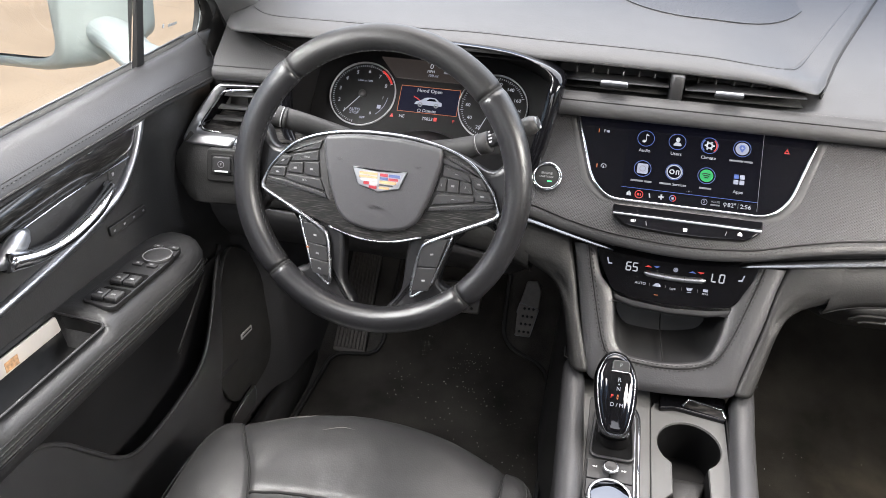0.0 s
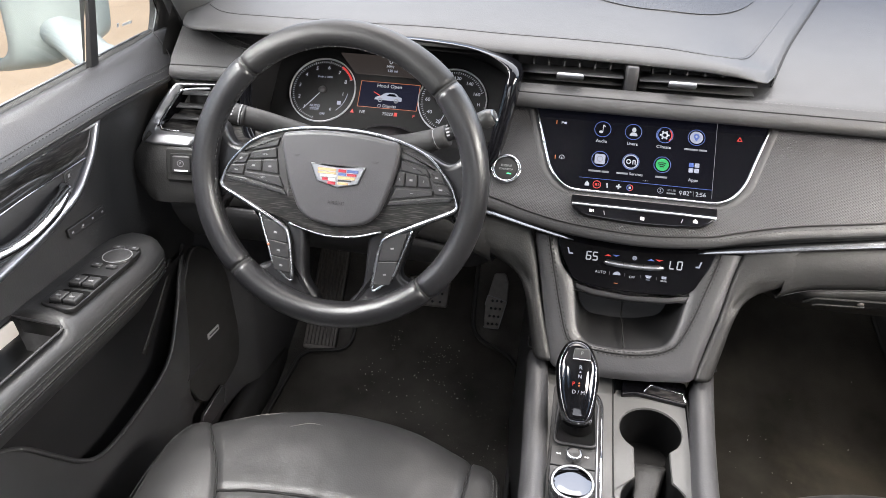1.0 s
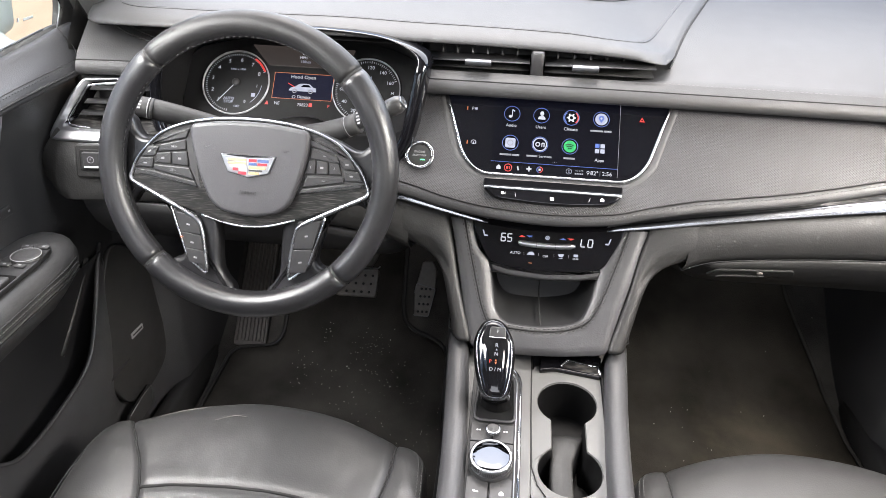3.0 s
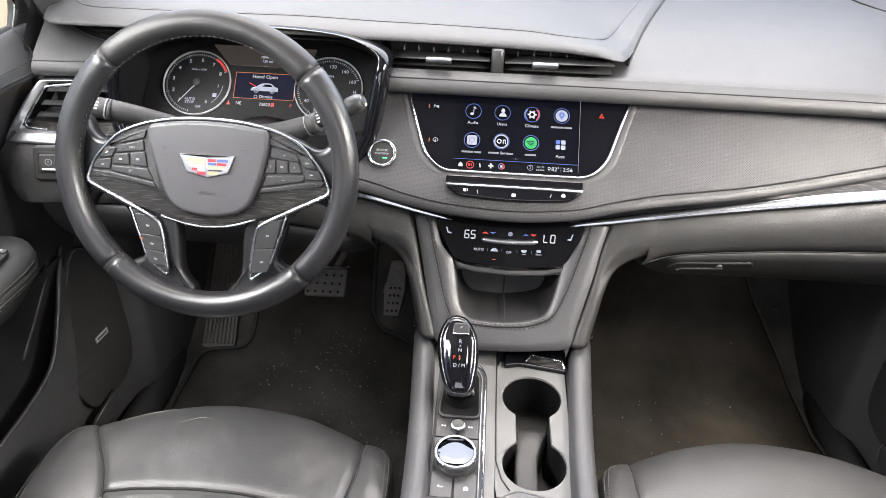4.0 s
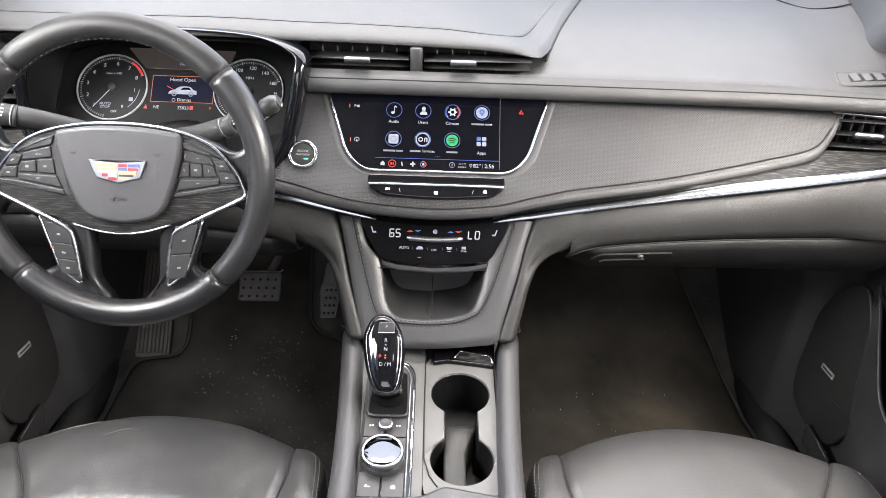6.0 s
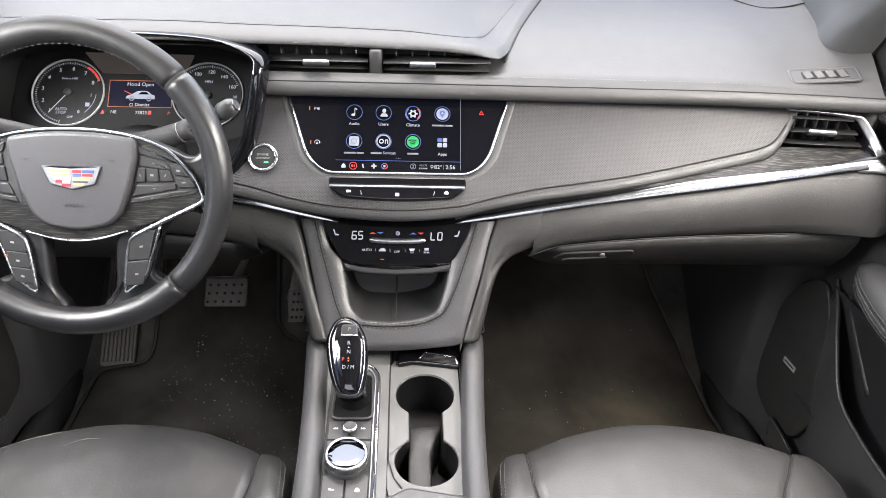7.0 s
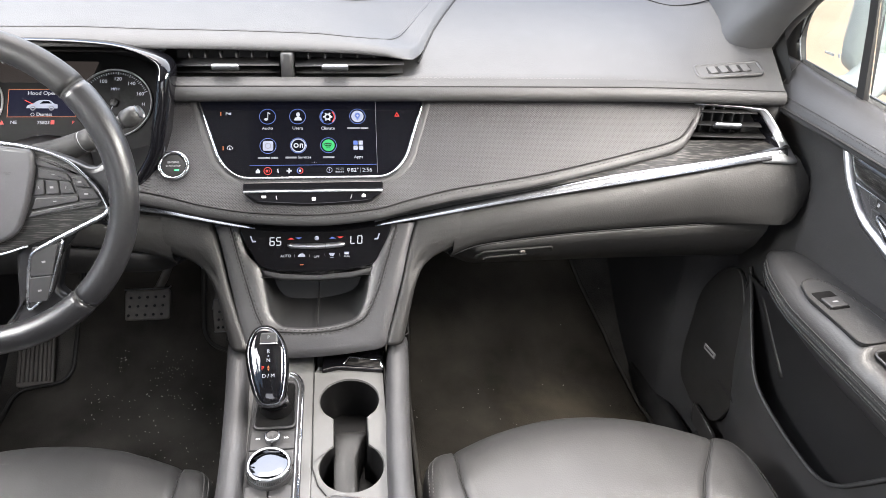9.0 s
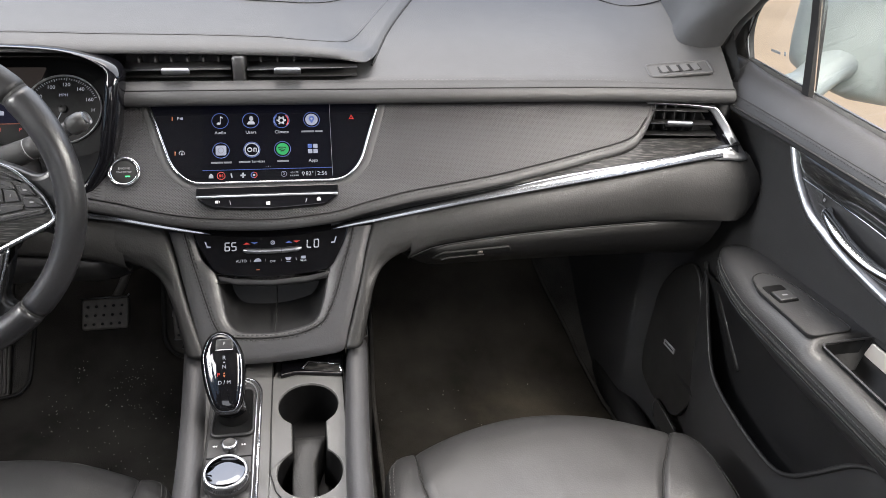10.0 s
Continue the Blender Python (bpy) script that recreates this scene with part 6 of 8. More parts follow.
rows = [[CUP @ Vector((p.x, p.y, h)) for p in src] for src, h in ((outer_rect, -0.01), (outer_rect, 0.001), (outer_rect, 0.0016), (loop, 0.0016))]
rows.append([CUP @ Vector((p.x, p.y, -0.001)) for p in inset(loop, 0.0012)])
deck = part("cup_deck", skin(rows, closed_col=True), GREYDECK, console, "satin grey cup holder surround", flat=True)
# The wells' inner shade is carried by their near-black colour.
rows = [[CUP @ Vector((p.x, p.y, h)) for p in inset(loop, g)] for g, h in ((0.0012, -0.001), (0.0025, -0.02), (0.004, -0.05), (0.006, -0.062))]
wl = part("cup_well", skin(rows, closed_col=True, caps=False), WELL_SHADE, console, "black twin cup wells with shade in the colour")
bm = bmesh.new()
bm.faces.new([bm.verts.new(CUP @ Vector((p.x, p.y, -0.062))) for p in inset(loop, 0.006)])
part("well_floor", bm, WELL_SHADE, console)
rows = []
for i in range(12):
    t = i / 11
    v = -0.046 - 0.112 * t
    h = -0.004 - 0.010 * math.sin(math.pi * min(1, t * 1.6) / 2) - (0.016 * (1 - t) ** 6)
    rows.append([CUP @ Vector((x, v, z)) for x, z in ((W0 + 0.001, -0.06), (W0 + 0.001, h - 0.002), (W0 + 0.004, h), (W1 - 0.003 - 0.0170 * min(1, t / 0.45), h), (W1 - 0.0005 - 0.0170 * min(1, t / 0.45), h - 0.003), (W1 + 0.001 - 0.0150 * min(1, t / 0.45), -0.06))])
part("well_divider", skin(rows, caps=True), LOWER, console, "removable dark divider between the wells")
# middle strip, control surround and rear lid
part("deck_strip", plate(rounded([(-0.1035, 0.088), (-0.0975, -0.40), (-0.0065, -0.40), (-0.0065, 0.088)], 0.002), at(CUP, 0, 0, -0.014), 0.0165, 0.001), GREYDECK, console, "satin grey console deck")
part("front_tray", plate(rounded([(-0.004, 0.064), (0.094, 0.064), (0.094, 0.094), (-0.004, 0.094)], 0.003), at(CUP, 0, 0, -0.018), 0.012, 0.002), DARK, console)
part("rear_deck", plate(rounded([(-0.006, -0.40), (0.092, -0.40), (0.092, -0.178), (-0.006, -0.178)], 0.003), at(CUP, 0, 0, -0.014), 0.0155, 0.001), GREYDECK, console)
lid = part("lid", plate(rounded([(-0.105, -0.60), (0.100, -0.60), (0.100, -0.188), (0.02, -0.172), (-0.004, -0.186), (-0.030, -0.190), (-0.105, -0.190)], 0.006), at(CUP, 0, 0, 0.002), 0.012, 0.004), SOFT, console, "dark console lid edge")
part("seam", sweep([CUP @ Vector((x, y, 0.0018)) for x, y in ((0.0935, 0.06), (0.0935, -0.06), (0.0935, -0.18))], circle(0.0012, 6)), GROOVE, console)
part("seam", sweep([CUP @ Vector((x, y, 0.0026)) for x, y in ((-0.0065, 0.086), (-0.0065, -0.05), (-0.0055, -0.122), (0.002, -0.150), (0.012, -0.166))], circle(0.0009, 6)), GROOVE, console)
# latch cover ahead of the cups: veneer blade with a bright edge
blade = part("sliding_cover", plate(rounded([(0.004, 0.048), (0.026, 0.0540), (0.092, 0.0440), (0.094, 0.088), (0.006, 0.092)], 0.004), at(CUP, 0, 0, 0.0), 0.0075, 0.002), GLOSS, console, "gloss black sliding cover with silver edge")
path = [CUP @ Vector((x, y, 0.009)) for x, y in ((0.035, 0.058), (0.044, 0.0735), (0.088, 0.064), (0.0905, 0.047))]
part("bright_edge", sweep(path, [(-0.0016, -0.001), (-0.0016, 0.0008), (0.0016, 0.0008), (0.0016, -0.001)]), CHROME, blade, "bright edge")
part("face", plate([(0.037, 0.0580), (0.0880, 0.0480), (0.0865, 0.0625), (0.0455, 0.0715)], at(CUP, 0, 0, 0.0072), 0.001, 0.0005), WOOD, blade)

# control cluster with knob, beside the selector
CTL = at(CUP, 0, 0, 0.0030)
ctl = thing("rotary_controls", (-0.054, -0.28, 0.40), "console rotary controller with silver knobs and flat black keys", "control panel")
part("base_plate", plate(rounded([(-0.0880, -0.188), (-0.0190, -0.188), (-0.0190, 0.030), (-0.030, 0.052), (-0.0880, 0.052)], [0.004, 0.004, 0.02, 0.012, 0.004], 6), at(CUP, 0, 0, 0.0), 0.0034, 0.001), DARK, ctl)
path = [CTL @ Vector((p.x, p.y, 0.0006)) for p in rounded([(-0.0215, -0.190), (-0.0215, 0.028), (-0.032, 0.050), (-0.058, 0.052)], [0, 0.012, 0.012, 0], 6)]
part("bright_frame", sweep(path, [(-0.0018, -0.001), (-0.0012, 0.0014), (0.0012, 0.0014), (0.0018, -0.001)]), CHROME, ctl, "polished frame strip")
path = [CTL @ Vector((p.x, p.y, 0.0006)) for p in rounded([(-0.0265, -0.190), (-0.0265, 0.026), (-0.036, 0.045), (-0.058, 0.046)], [0, 0.012, 0.012, 0], 6)]
part("bright_frame", sweep(path, [(-0.0010, -0.001), (-0.0007, 0.0012), (0.0007, 0.0012), (0.0010, -0.001)]), SATIN, ctl, "polished frame strip")
kx0, kx1, km = -0.0845, -0.0285, -0.0565
for poly in ([(kx0, -0.062), (km - 0.001, -0.062), (km - 0.001, -0.092), (kx0, -0.092)], [(km + 0.001, -0.062), (kx1, -0.062), (kx1, -0.092), (km + 0.001, -0.092)],
             [(kx0, -0.0935), (km - 0.001, -0.0935), (km - 0.001, -0.128), (kx0, -0.118)], [(km + 0.001, -0.0935), (kx1, -0.0935), (kx1, -0.118), (km + 0.001, -0.128)],
             [(kx0, -0.150), (km - 0.001, -0.140), (km - 0.001, -0.186), (kx0, -0.186)], [(km + 0.001, -0.140), (kx1, -0.150), (kx1, -0.186), (km + 0.001, -0.186)]):
    part("key", plate(rounded(poly, 0.0012, 3), at(CTL, 0, 0, 0.0002), 0.0032, 0.0008), KEY, ctl)
KT = at(CTL, 0, 0, 0.0035)
for x in (-0.0745, -0.0385):
    for dx in (-0.0022, 0.0010):
        mark(KT, [(x + dx - 0.0014, -0.0752), (x + dx + 0.0014, -0.0735), (x + dx - 0.0014, -0.0718)] if x > -0.05 else [(x + dx + 0.0014, -0.0752), (x + dx - 0.0014, -0.0735), (x + dx + 0.0014, -0.0718)], WHITE, ctl)
ring(KT, -0.0395, -0.1050, 0.0032, 0.0013, WHITE, ctl, "print_mark", a0=100, a1=260, n=10)
mark(KT, ellipse(-0.0730, -0.1075, 0.0016, 0.0013, 10), WHITE, ctl)
bar(KT, -0.0716, -0.1045, 0.0007, 0.0062, WHITE, ctl)
bar(KT, -0.0720, -0.1710, 0.0062, 0.0012, WHITE, ctl)
bar(KT, -0.0745, -0.1695, 0.0030, 0.0010, WHITE, ctl, turn=40)
mark(KT, [(-0.0440, -0.1740), (-0.0385, -0.1740), (-0.0385, -0.1705), (-0.04125, -0.1680), (-0.0440, -0.1705)], WHITE, ctl)
bar(KT, -0.0560, -0.0935, 0.0060, 0.0016, WHITE, ctl)
SK = at(CTL, -0.0560, -0.0775, 0.002)
part("small_knob", turned([(0.0094, 0), (0.0096, 0.0075), (0.0104, 0.0085), (0.0103, 0.0105), (0.0094, 0.0117), (0.0078, 0.0118)], SK, 28), WHEELTRIM, ctl, "small knurled silver knob")
part("small_knob_cap", turned([(0.0080, 0.0112), (0.0074, 0.0112), (0.0, 0.0098)], SK, 28), PLASTIC, ctl)
BK = at(CTL, -0.0565, -0.1290, 0.002)
part("knob_skirt", turned([(0.0275, 0), (0.0275, 0.006), (0.0265, 0.0075)], BK, 56), PLASTIC, ctl)
prof = [(0.0268, 0.005), (0.0262, 0.0135), (0.0270, 0.0145), (0.0270, 0.0170), (0.0260, 0.0184), (0.0243, 0.0188), (0.0228, 0.0180)]
part("main_knob", turned(prof, BK, 64), WHEELTRIM, ctl, "large knurled silver controller ring")
part("knob_top", turned([(0.0229, 0.0178), (0.0222, 0.0181), (0.012, 0.0184), (0.0, 0.0185)], BK, 48), ROTARY, ctl, "mirror black knob top")
bm = bmesh.new()
for i in range(72):
    box(0.0006, 0.0012, 0.0075, BK @ pose(0, 0, 0.0082, 0, 0, 5 * i) @ pose(0.0262, 0, 0), 0.0002, 1, bm=bm)
part("knurling", bm, KNURL, ctl)

# gear selector
sel = thing("gear_selector", (-0.057, -0.20, 0.41), "gloss black gear selector with chrome edge and lit letters", "gear selector")
SEL = frame_of((-0.0615, -0.205, 0.485), (1, 0, 0), (0, 1, 1))
BT = at(CTL, -0.0545, -0.012, 0.0)
# Flat plate; the black colour stands in for the shade of a deep recess.
part("boot_frame", plate(rounded([(-0.0275, -0.044), (0.0260, -0.044), (0.0240, 0.040), (-0.0245, 0.040)], 0.010), BT, 0.004, 0.003), SHADE_BLACK, sel)
part("boot_rim", sweep([BT @ Vector((p.x, p.y, 0.003)) for p in rounded([(-0.0275, -0.044), (0.0260, -0.044), (0.0240, 0.040), (-0.0245, 0.040)], 0.010)], circle(0.0022, 8), True, up=BT.to_3x3() @ Vector((0, 0, 1))), KEY, sel)
base = BT @ Vector((0, -0.012, 0.004))
topc = SEL @ Vector((0.002, -0.030, -0.016))
rows = []
for t, r in ((0, 0.021), (0.15, 0.0195), (0.4, 0.0175), (0.7, 0.016), (1.0, 0.0155)):
    c = base.lerp(topc, t)
    rows.append([c + Vector((r * math.cos(a), r * 0.9 * math.sin(a), 0)) for a in [2 * math.pi * i / 28 for i in range(28)]])
part("neck", skin(rows, closed_col=True), SHADE_BLACK, sel)
part("collar", skin([[base.lerp(topc, t) + Vector((r * math.cos(a), r * 0.9 * math.sin(a), 0)) for a in [2 * math.pi * i / 28 for i in range(28)]] for t, r in ((0.36, 0.0185), (0.38, 0.0205), (0.75, 0.0195), (1.0, 0.0185))], closed_col=True), GLOSS, sel, "gloss black collar under the grip")
side = [(0.012, 0.0475), (0.0200, 0.0365), (0.0255, 0.0220), (0.0266, 0.0100), (0.0252, -0.0120), (0.0218, -0.0310), (0.0172, -0.0460), (0.0090, -0.0540)]
shape = [(0.0, 0.0515)] + side + [(-x, y) for x, y in side[::-1]]
sh = [Vector((p.x - 0.0002 - 0.08 * p.y, p.y)) for p in spline([(x, y, 0) for x, y in shape], 4, True)]
grip = part("grip", plate(sh, at(SEL, 0, 0, -0.030), 0.0310, 0.012, 5, dome=0.003), GLOSS, sel, "polished black grip")
part("chrome_band", sweep([SEL @ Vector((p.x, p.y, -0.011)) for p in sh], [(-0.0004, -0.0028), (-0.0009, 0.0), (-0.0007, 0.0028), (0.0008, 0.0056), (0.0028, 0.0084), (0.0040, 0.0089), (0.0040, -0.0022)], True, up=SEL.to_3x3() @ Vector((0, 0, 1))), SIDEBAND, sel, "dark chrome side band")
GF = at(SEL, 0.002, 0, 0.0042)
part("park_button", plate(rounded([(-0.0115, 0.0260), (0.0115, 0.0260), (0.0100, 0.0400), (-0.0100, 0.0400)], 0.003), at(SEL, 0.002, 0, -0.001), 0.0045, 0.0015), KEY, sel, "ribbed park button")
part("button_edge", plate(rounded([(-0.0115, 0.0245), (0.0115, 0.0245), (0.0112, 0.0262), (-0.0112, 0.0262)], 0.0006), at(SEL, 0.002, 0, -0.001), 0.0050, 0.0008), CHROME, sel)
lettering("P", at(SEL, 0.002, 0.0335, 0.0038), 0.006, GREYPRINT, sel)
lettering("R", at(GF, 0, 0.0150), 0.0072, G_WHITE, grip)
mark(GF, [(-0.0014, 0.0085), (0.0014, 0.0085), (0.0, 0.0105)], G_WHITE, grip, "arrow_mark")
lettering("N", at(GF, 0, 0.0035), 0.0068, G_WHITE, grip)
lettering("P", at(GF, -0.0070, -0.0065), 0.0070, G_RED, grip)
mark(GF, [(-0.0014, -0.0058), (0.0014, -0.0058), (0.0, -0.0030)], G_ORANGE, grip, "arrow_mark")
mark(GF, [(-0.0014, -0.0072), (0.0014, -0.0072), (0.0, -0.0100)], G_ORANGE, grip, "arrow_mark")
lettering("D / M", at(GF, 0, -0.0165), 0.0068, G_WHITE, grip)

# ---- doors ----
def strip_rows(profile, ys, s):
    """Rows along y from a profile of (x, z) pairs, or a function of y that gives them."""
    return [[Vector((s * x, y, z)) for x, z in (profile(y) if callable(profile) else profile)] for y in ys]


def on_door(y, z, x, s):
    """A frame on the inner face of a door: right along the door, up, outwards to the cabin."""
    return frame_of((s * x, y, z), (0, -s * 1.0, 0), (s * 0.05, 0, 1))


def face_out(bm, s):
    """Turns the faces of a thin pane outwards; its outer face looks to the side s."""
    bmesh.ops.remove_doubles(bm, verts=bm.verts, dist=1e-6)
    bmesh.ops.recalc_face_normals(bm, faces=bm.faces)
    bm.normal_update()
    big = sorted(bm.faces, key=lambda f: f.calc_area())[-2:]
    outer = max(big, key=lambda f: s * f.calc_center_median().x)
    if outer.normal.x * s < 0:
        bmesh.ops.reverse_faces(bm, faces=bm.faces)


def door_panel(s, door):
    ys = [0.10 - 0.03 * i for i in range(40)]
    sill = [(0.756, 0.812), (0.753, 0.822), (0.746, 0.8265), (0.736, 0.8255), (0.726, 0.816), (0.716, 0.800), (0.708, 0.783), (0.7035, 0.770), (0.702, 0.7635), (0.7035, 0.759), (0.710, 0.754), (0.724, 0.748)]

    def drop(y, z):
        """How far the sill falls towards the rear: its window edge faster than its crease."""
        low = -0.004 - 0.045 * max(0, -0.12 - y) if s < 0 else -0.0115 - 0.015 * max(0, -0.10 - y)
        top = -0.016 - 0.058 * max(0, 0.054 - y) if s < 0 else -0.018 - 0.050 * max(0, 0.077 - y)
        w = min(1, max(0, (z - 0.767) / 0.055))
        return low * (1 - w) + top * w

    def sill_at(y):
        front = max(0, (y - 0.02) / 0.08)
        return [(x + 0.010 * front * (1 if x < 0.73 else 0), z + drop(y, z) + (0.005 * front if z > 0.8 else -0.004 * front)) for x, z in sill]
    part("sill_pad", skin(strip_rows(sill_at, ys, s), caps=True), SILL, door, "padded door sill with stitched crease")
    line = [Vector((s * 0.7065, y, 0.7780)) for y in ys[2:]]
    line = [Vector((s * 0.7395, 0.058, 0.8265)), Vector((s * 0.728, 0.057, 0.813)), Vector((s * 0.7165, 0.054, 0.793)), Vector((s * 0.7105, 0.048, 0.782))] + line
    line = [p + Vector((0, 0, drop(p.y, p.z))) for p in line]
    stitches("stitching", [p + Vector((-s * 0.0008, 0, 0.0006)) for p in line], door, up=(-s * 0.9, 0, 0.4), mat=BLACKTHREAD, r=0.0006)
    crease = [Vector((s * 0.7026, y, 0.7655 + drop(y, 0.7655))) for y in ys[2:]]
    part("seam", sweep(crease, circle(0.0018, 6)), GROOVE, door)
    part("seam", sweep([p + Vector((-s * 0.0005, 0, 0.0050)) for p in line], circle(0.0006, 6)), GROOVE, door)
    part("window_seal", skin(strip_rows(lambda y: [(x, z + drop(y, z)) for x, z in ((0.750, 0.820), (0.752, 0.831), (0.757, 0.833), (0.760, 0.820))], ys, s), caps=True), DARK, door)
    part("seal_edge", sweep([Vector((s * 0.7535, y, 0.8335 + drop(y, 0.8335))) for y in ys[2:]], circle(0.0012, 6)), KNURL, door, "thin bright line along the window seal")
    upper = lambda y: [(0.722, 0.747), (0.730, 0.735), (0.738, 0.71), (0.741, 0.67), (0.739, 0.63), (0.733, 0.59), (0.728, 0.55), (0.737, 0.50), (0.745, 0.44)]
    part("panel", skin(strip_rows(upper, ys, s)), DOORSKIN, door, "dark moulded door panel")
    lower = lambda y: [(0.745, 0.45), (0.750, 0.36), (0.752, 0.25), (0.750, 0.12), (0.742, 0.05), (0.735, 0.03)]
    part("lower_panel", skin(strip_rows(lower, ys, s)), PLASTIC, door, "black lower door panel")
    # veneer inlay framed in bright metal
    m = on_door(-0.30, 0.69, 0.728, s)
    fy = lambda y: (y + 0.30) * -s
    ahead = 0.0 if s < 0 else 0.017
    sgn = lambda pts: [((fy(y + ahead * max(0, 1 + (y + 0.13) / 0.30))), z - 0.69) for y, z in pts]
    front = [(-0.128, 0.748), (-0.140, 0.728), (-0.157, 0.704), (-0.177, 0.685), (-0.201, 0.667), (-0.234, 0.655), (-0.32, 0.637), (-0.62, 0.602)]
    inn = sgn(front + [(-0.62, 0.705), (-0.40, 0.732), (-0.25, 0.744)])
    part("inlay_base", plate(rounded(inn, 0.004, 4), at(m, 0, 0, -0.016), 0.0165, 0.001), PLASTIC, door)
    # the veneer is crowned, so that its upper half looks up to the glass
    low_edge = smooth_fn([-0.62, -0.30, -0.185, -0.166, -0.150, -0.141], [0.676, 0.700, 0.7050, 0.7085, 0.7270, 0.7385])
    top_line = smooth_fn([-0.62, -0.40, -0.25, -0.160, -0.141], [0.702, 0.729, 0.7415, 0.7425, 0.7410])
    rows = []
    for y in [-0.141, -0.144, -0.148, -0.153, -0.159, -0.166, -0.175] + [-0.19 - 0.02 * i for i in range(22)]:
        za, zb = low_edge(y), top_line(y)
        line = sgn([(y, za + (zb - za) * v) for v in (0.0, 0.04, 0.15, 0.3, 0.45, 0.6, 0.75, 0.87, 0.96, 1.0)])
        crown = min(1, (zb - za) / 0.034)
        rows.append([m @ Vector((p[0], p[1], h + 0.0065 * crown * math.sin(math.pi * v) if v not in (0.0, 1.0) else -0.002)) for p, v, h in zip(line, (0.0, 0.04, 0.15, 0.3, 0.45, 0.6, 0.75, 0.87, 0.96, 1.0), [0.003] * 10)])
    part("inlay", skin(rows, caps=True), LACQUER, door, "dark lacquered veneer inlay")
    cup = sgn([(-0.172, 0.7025), (-0.184, 0.692), (-0.210, 0.675), (-0.240, 0.663), (-0.32, 0.643), (-0.61, 0.610), (-0.61, 0.672), (-0.30, 0.6965)])
    part("handle_cup", plate(rounded(cup, 0.004, 3), m, 0.0022, 0.0008), PLASTIC, door, "black cup behind the release handle")
    edge = [m @ Vector((a, b, 0.001)) for a, b in sgn([(p.x, p.y) for p in spline([(y, z, 0) for y, z in front], 6)])]
    part("inlay_frame", sweep(edge, [(-0.0075, -0.004), (-0.0065, 0.003), (-0.0030, 0.0075), (0.0015, 0.0085), (0.0055, 0.006), (0.0075, -0.004)], up=(-s, 0, 0.0)), SATIN, door, "polished inlay frame")
    top_edge = [m @ Vector((a, b, 0.003)) for a, b in sgn([(-0.130, 0.7425), (-0.18, 0.7400), (-0.235, 0.7370), (-0.262, 0.7310)])]
    part("inlay_frame", sweep(top_edge, [(-0.0045, -0.004), (-0.004, 0.003), (0.0, 0.0055), (0.004, 0.003), (0.0045, -0.004)], up=(-s, 0, 0.0), scale=lambda t: (1.2, 1.2, 0.9, 0.3)[round(t * 3)]), SATIN, door, "polished inlay frame")
    part("veneer_strip", sweep([m @ Vector((a, b, 0.004)) for a, b in sgn([(-0.170, 0.7035), (-0.30, 0.6985), (-0.62, 0.674)])], circle(0.0012, 6)), CHROME, door)
    for y, z in ((-0.209, 0.6940), (-0.2205, 0.6795)):
        part("lock_button", plate(rounded(sgn([(y + 0.010, z + 0.0060), (y + 0.004, z - 0.0060), (y - 0.010, z - 0.0060), (y - 0.006, z + 0.0060)]), 0.002), m, 0.0042, 0.001), PLASTIC, door)
        bar(at(m, 0, 0, 0.0043), fy(y), z - 0.69, 0.004, 0.0045, GREYPRINT, door)
    path = spline([(s * 0.724, -0.225, 0.6880), (s * 0.711, -0.238, 0.6880), (s * 0.703, -0.262, 0.684), (s * 0.699, -0.30, 0.675), (s * 0.699, -0.345, 0.669), (s * 0.704, -0.385, 0.670), (s * 0.714, -0.415, 0.675)], 6)
    part("pull_handle", sweep(path, circle(0.0075, 16, 0.0125), up=(-s, 0, 0.3), scale=lambda t: 0.40 + 0.60 * min(1, 2.4 * t) + 0.45 * max(0, t - 0.72) / 0.28), CHROME, door, "chrome release handle")
    part("handle_pivot", sweep([Vector((s * 0.7175, y, z)) for y, z in ((-0.372, 0.693), (-0.380, 0.690), (-0.392, 0.685), (-0.406, 0.679), (-0.418, 0.674), (-0.424, 0.672))], circle(0.0135, 20, 0.009), up=(-s, 0, 0.2), scale=lambda t: (0.25, 0.75, 1.0, 0.95, 0.6, 0.2)[round(t * 5)]), SATIN, door)
    # armrest
    rows = []
    ar = [(0.735, 0.572), (0.715, 0.578), (0.690, 0.578), (0.668, 0.574), (0.654, 0.566), (0.646, 0.552), (0.646, 0.535), (0.660, 0.508), (0.680, 0.480), (0.705, 0.458), (0.735, 0.445)]
    hollow = [(0.735, 0.573), (0.7265, 0.577), (0.716, 0.526), (0.672, 0.524), (0.6570, 0.5690)] + ar[5:]
    ya = [-0.085, -0.087, -0.093, -0.104, -0.12, -0.145, -0.18, -0.22, -0.26, -0.30, -0.340, -0.3505, -0.358, -0.38, -0.42, -0.46, -0.50, -0.530, -0.5375, -0.545] + [-0.58 - 0.05 * i for i in range(11)]
    if s > 0:
        ya = [-0.020, -0.0215, -0.026, -0.036, -0.055, -0.070] + ya
        wide = smooth_fn([-0.70, -0.31, -0.23, -0.135, -0.09, -0.045, -0.026, -0.020], [1.13, 1.13, 1.10, 0.89, 0.70, 0.42, 0.22, 0.08])
        high = smooth_fn([-0.70, -0.31, -0.215, -0.143, -0.087, -0.045, -0.020], [1.0, 1.0, 0.86, 0.76, 0.62, 0.36, 0.08])

    def swell(y):
        if s > 0:
            return wide(y), high(y)
        t = min(1, max(0, (-0.085 - y) / 0.10))
        k = (1 - (1 - t) ** 2) ** 0.5
        return 0.10 + 0.90 * k, 0.25 + 0.75 * k
    for y in ya:
        cut = -0.536 < y < -0.351
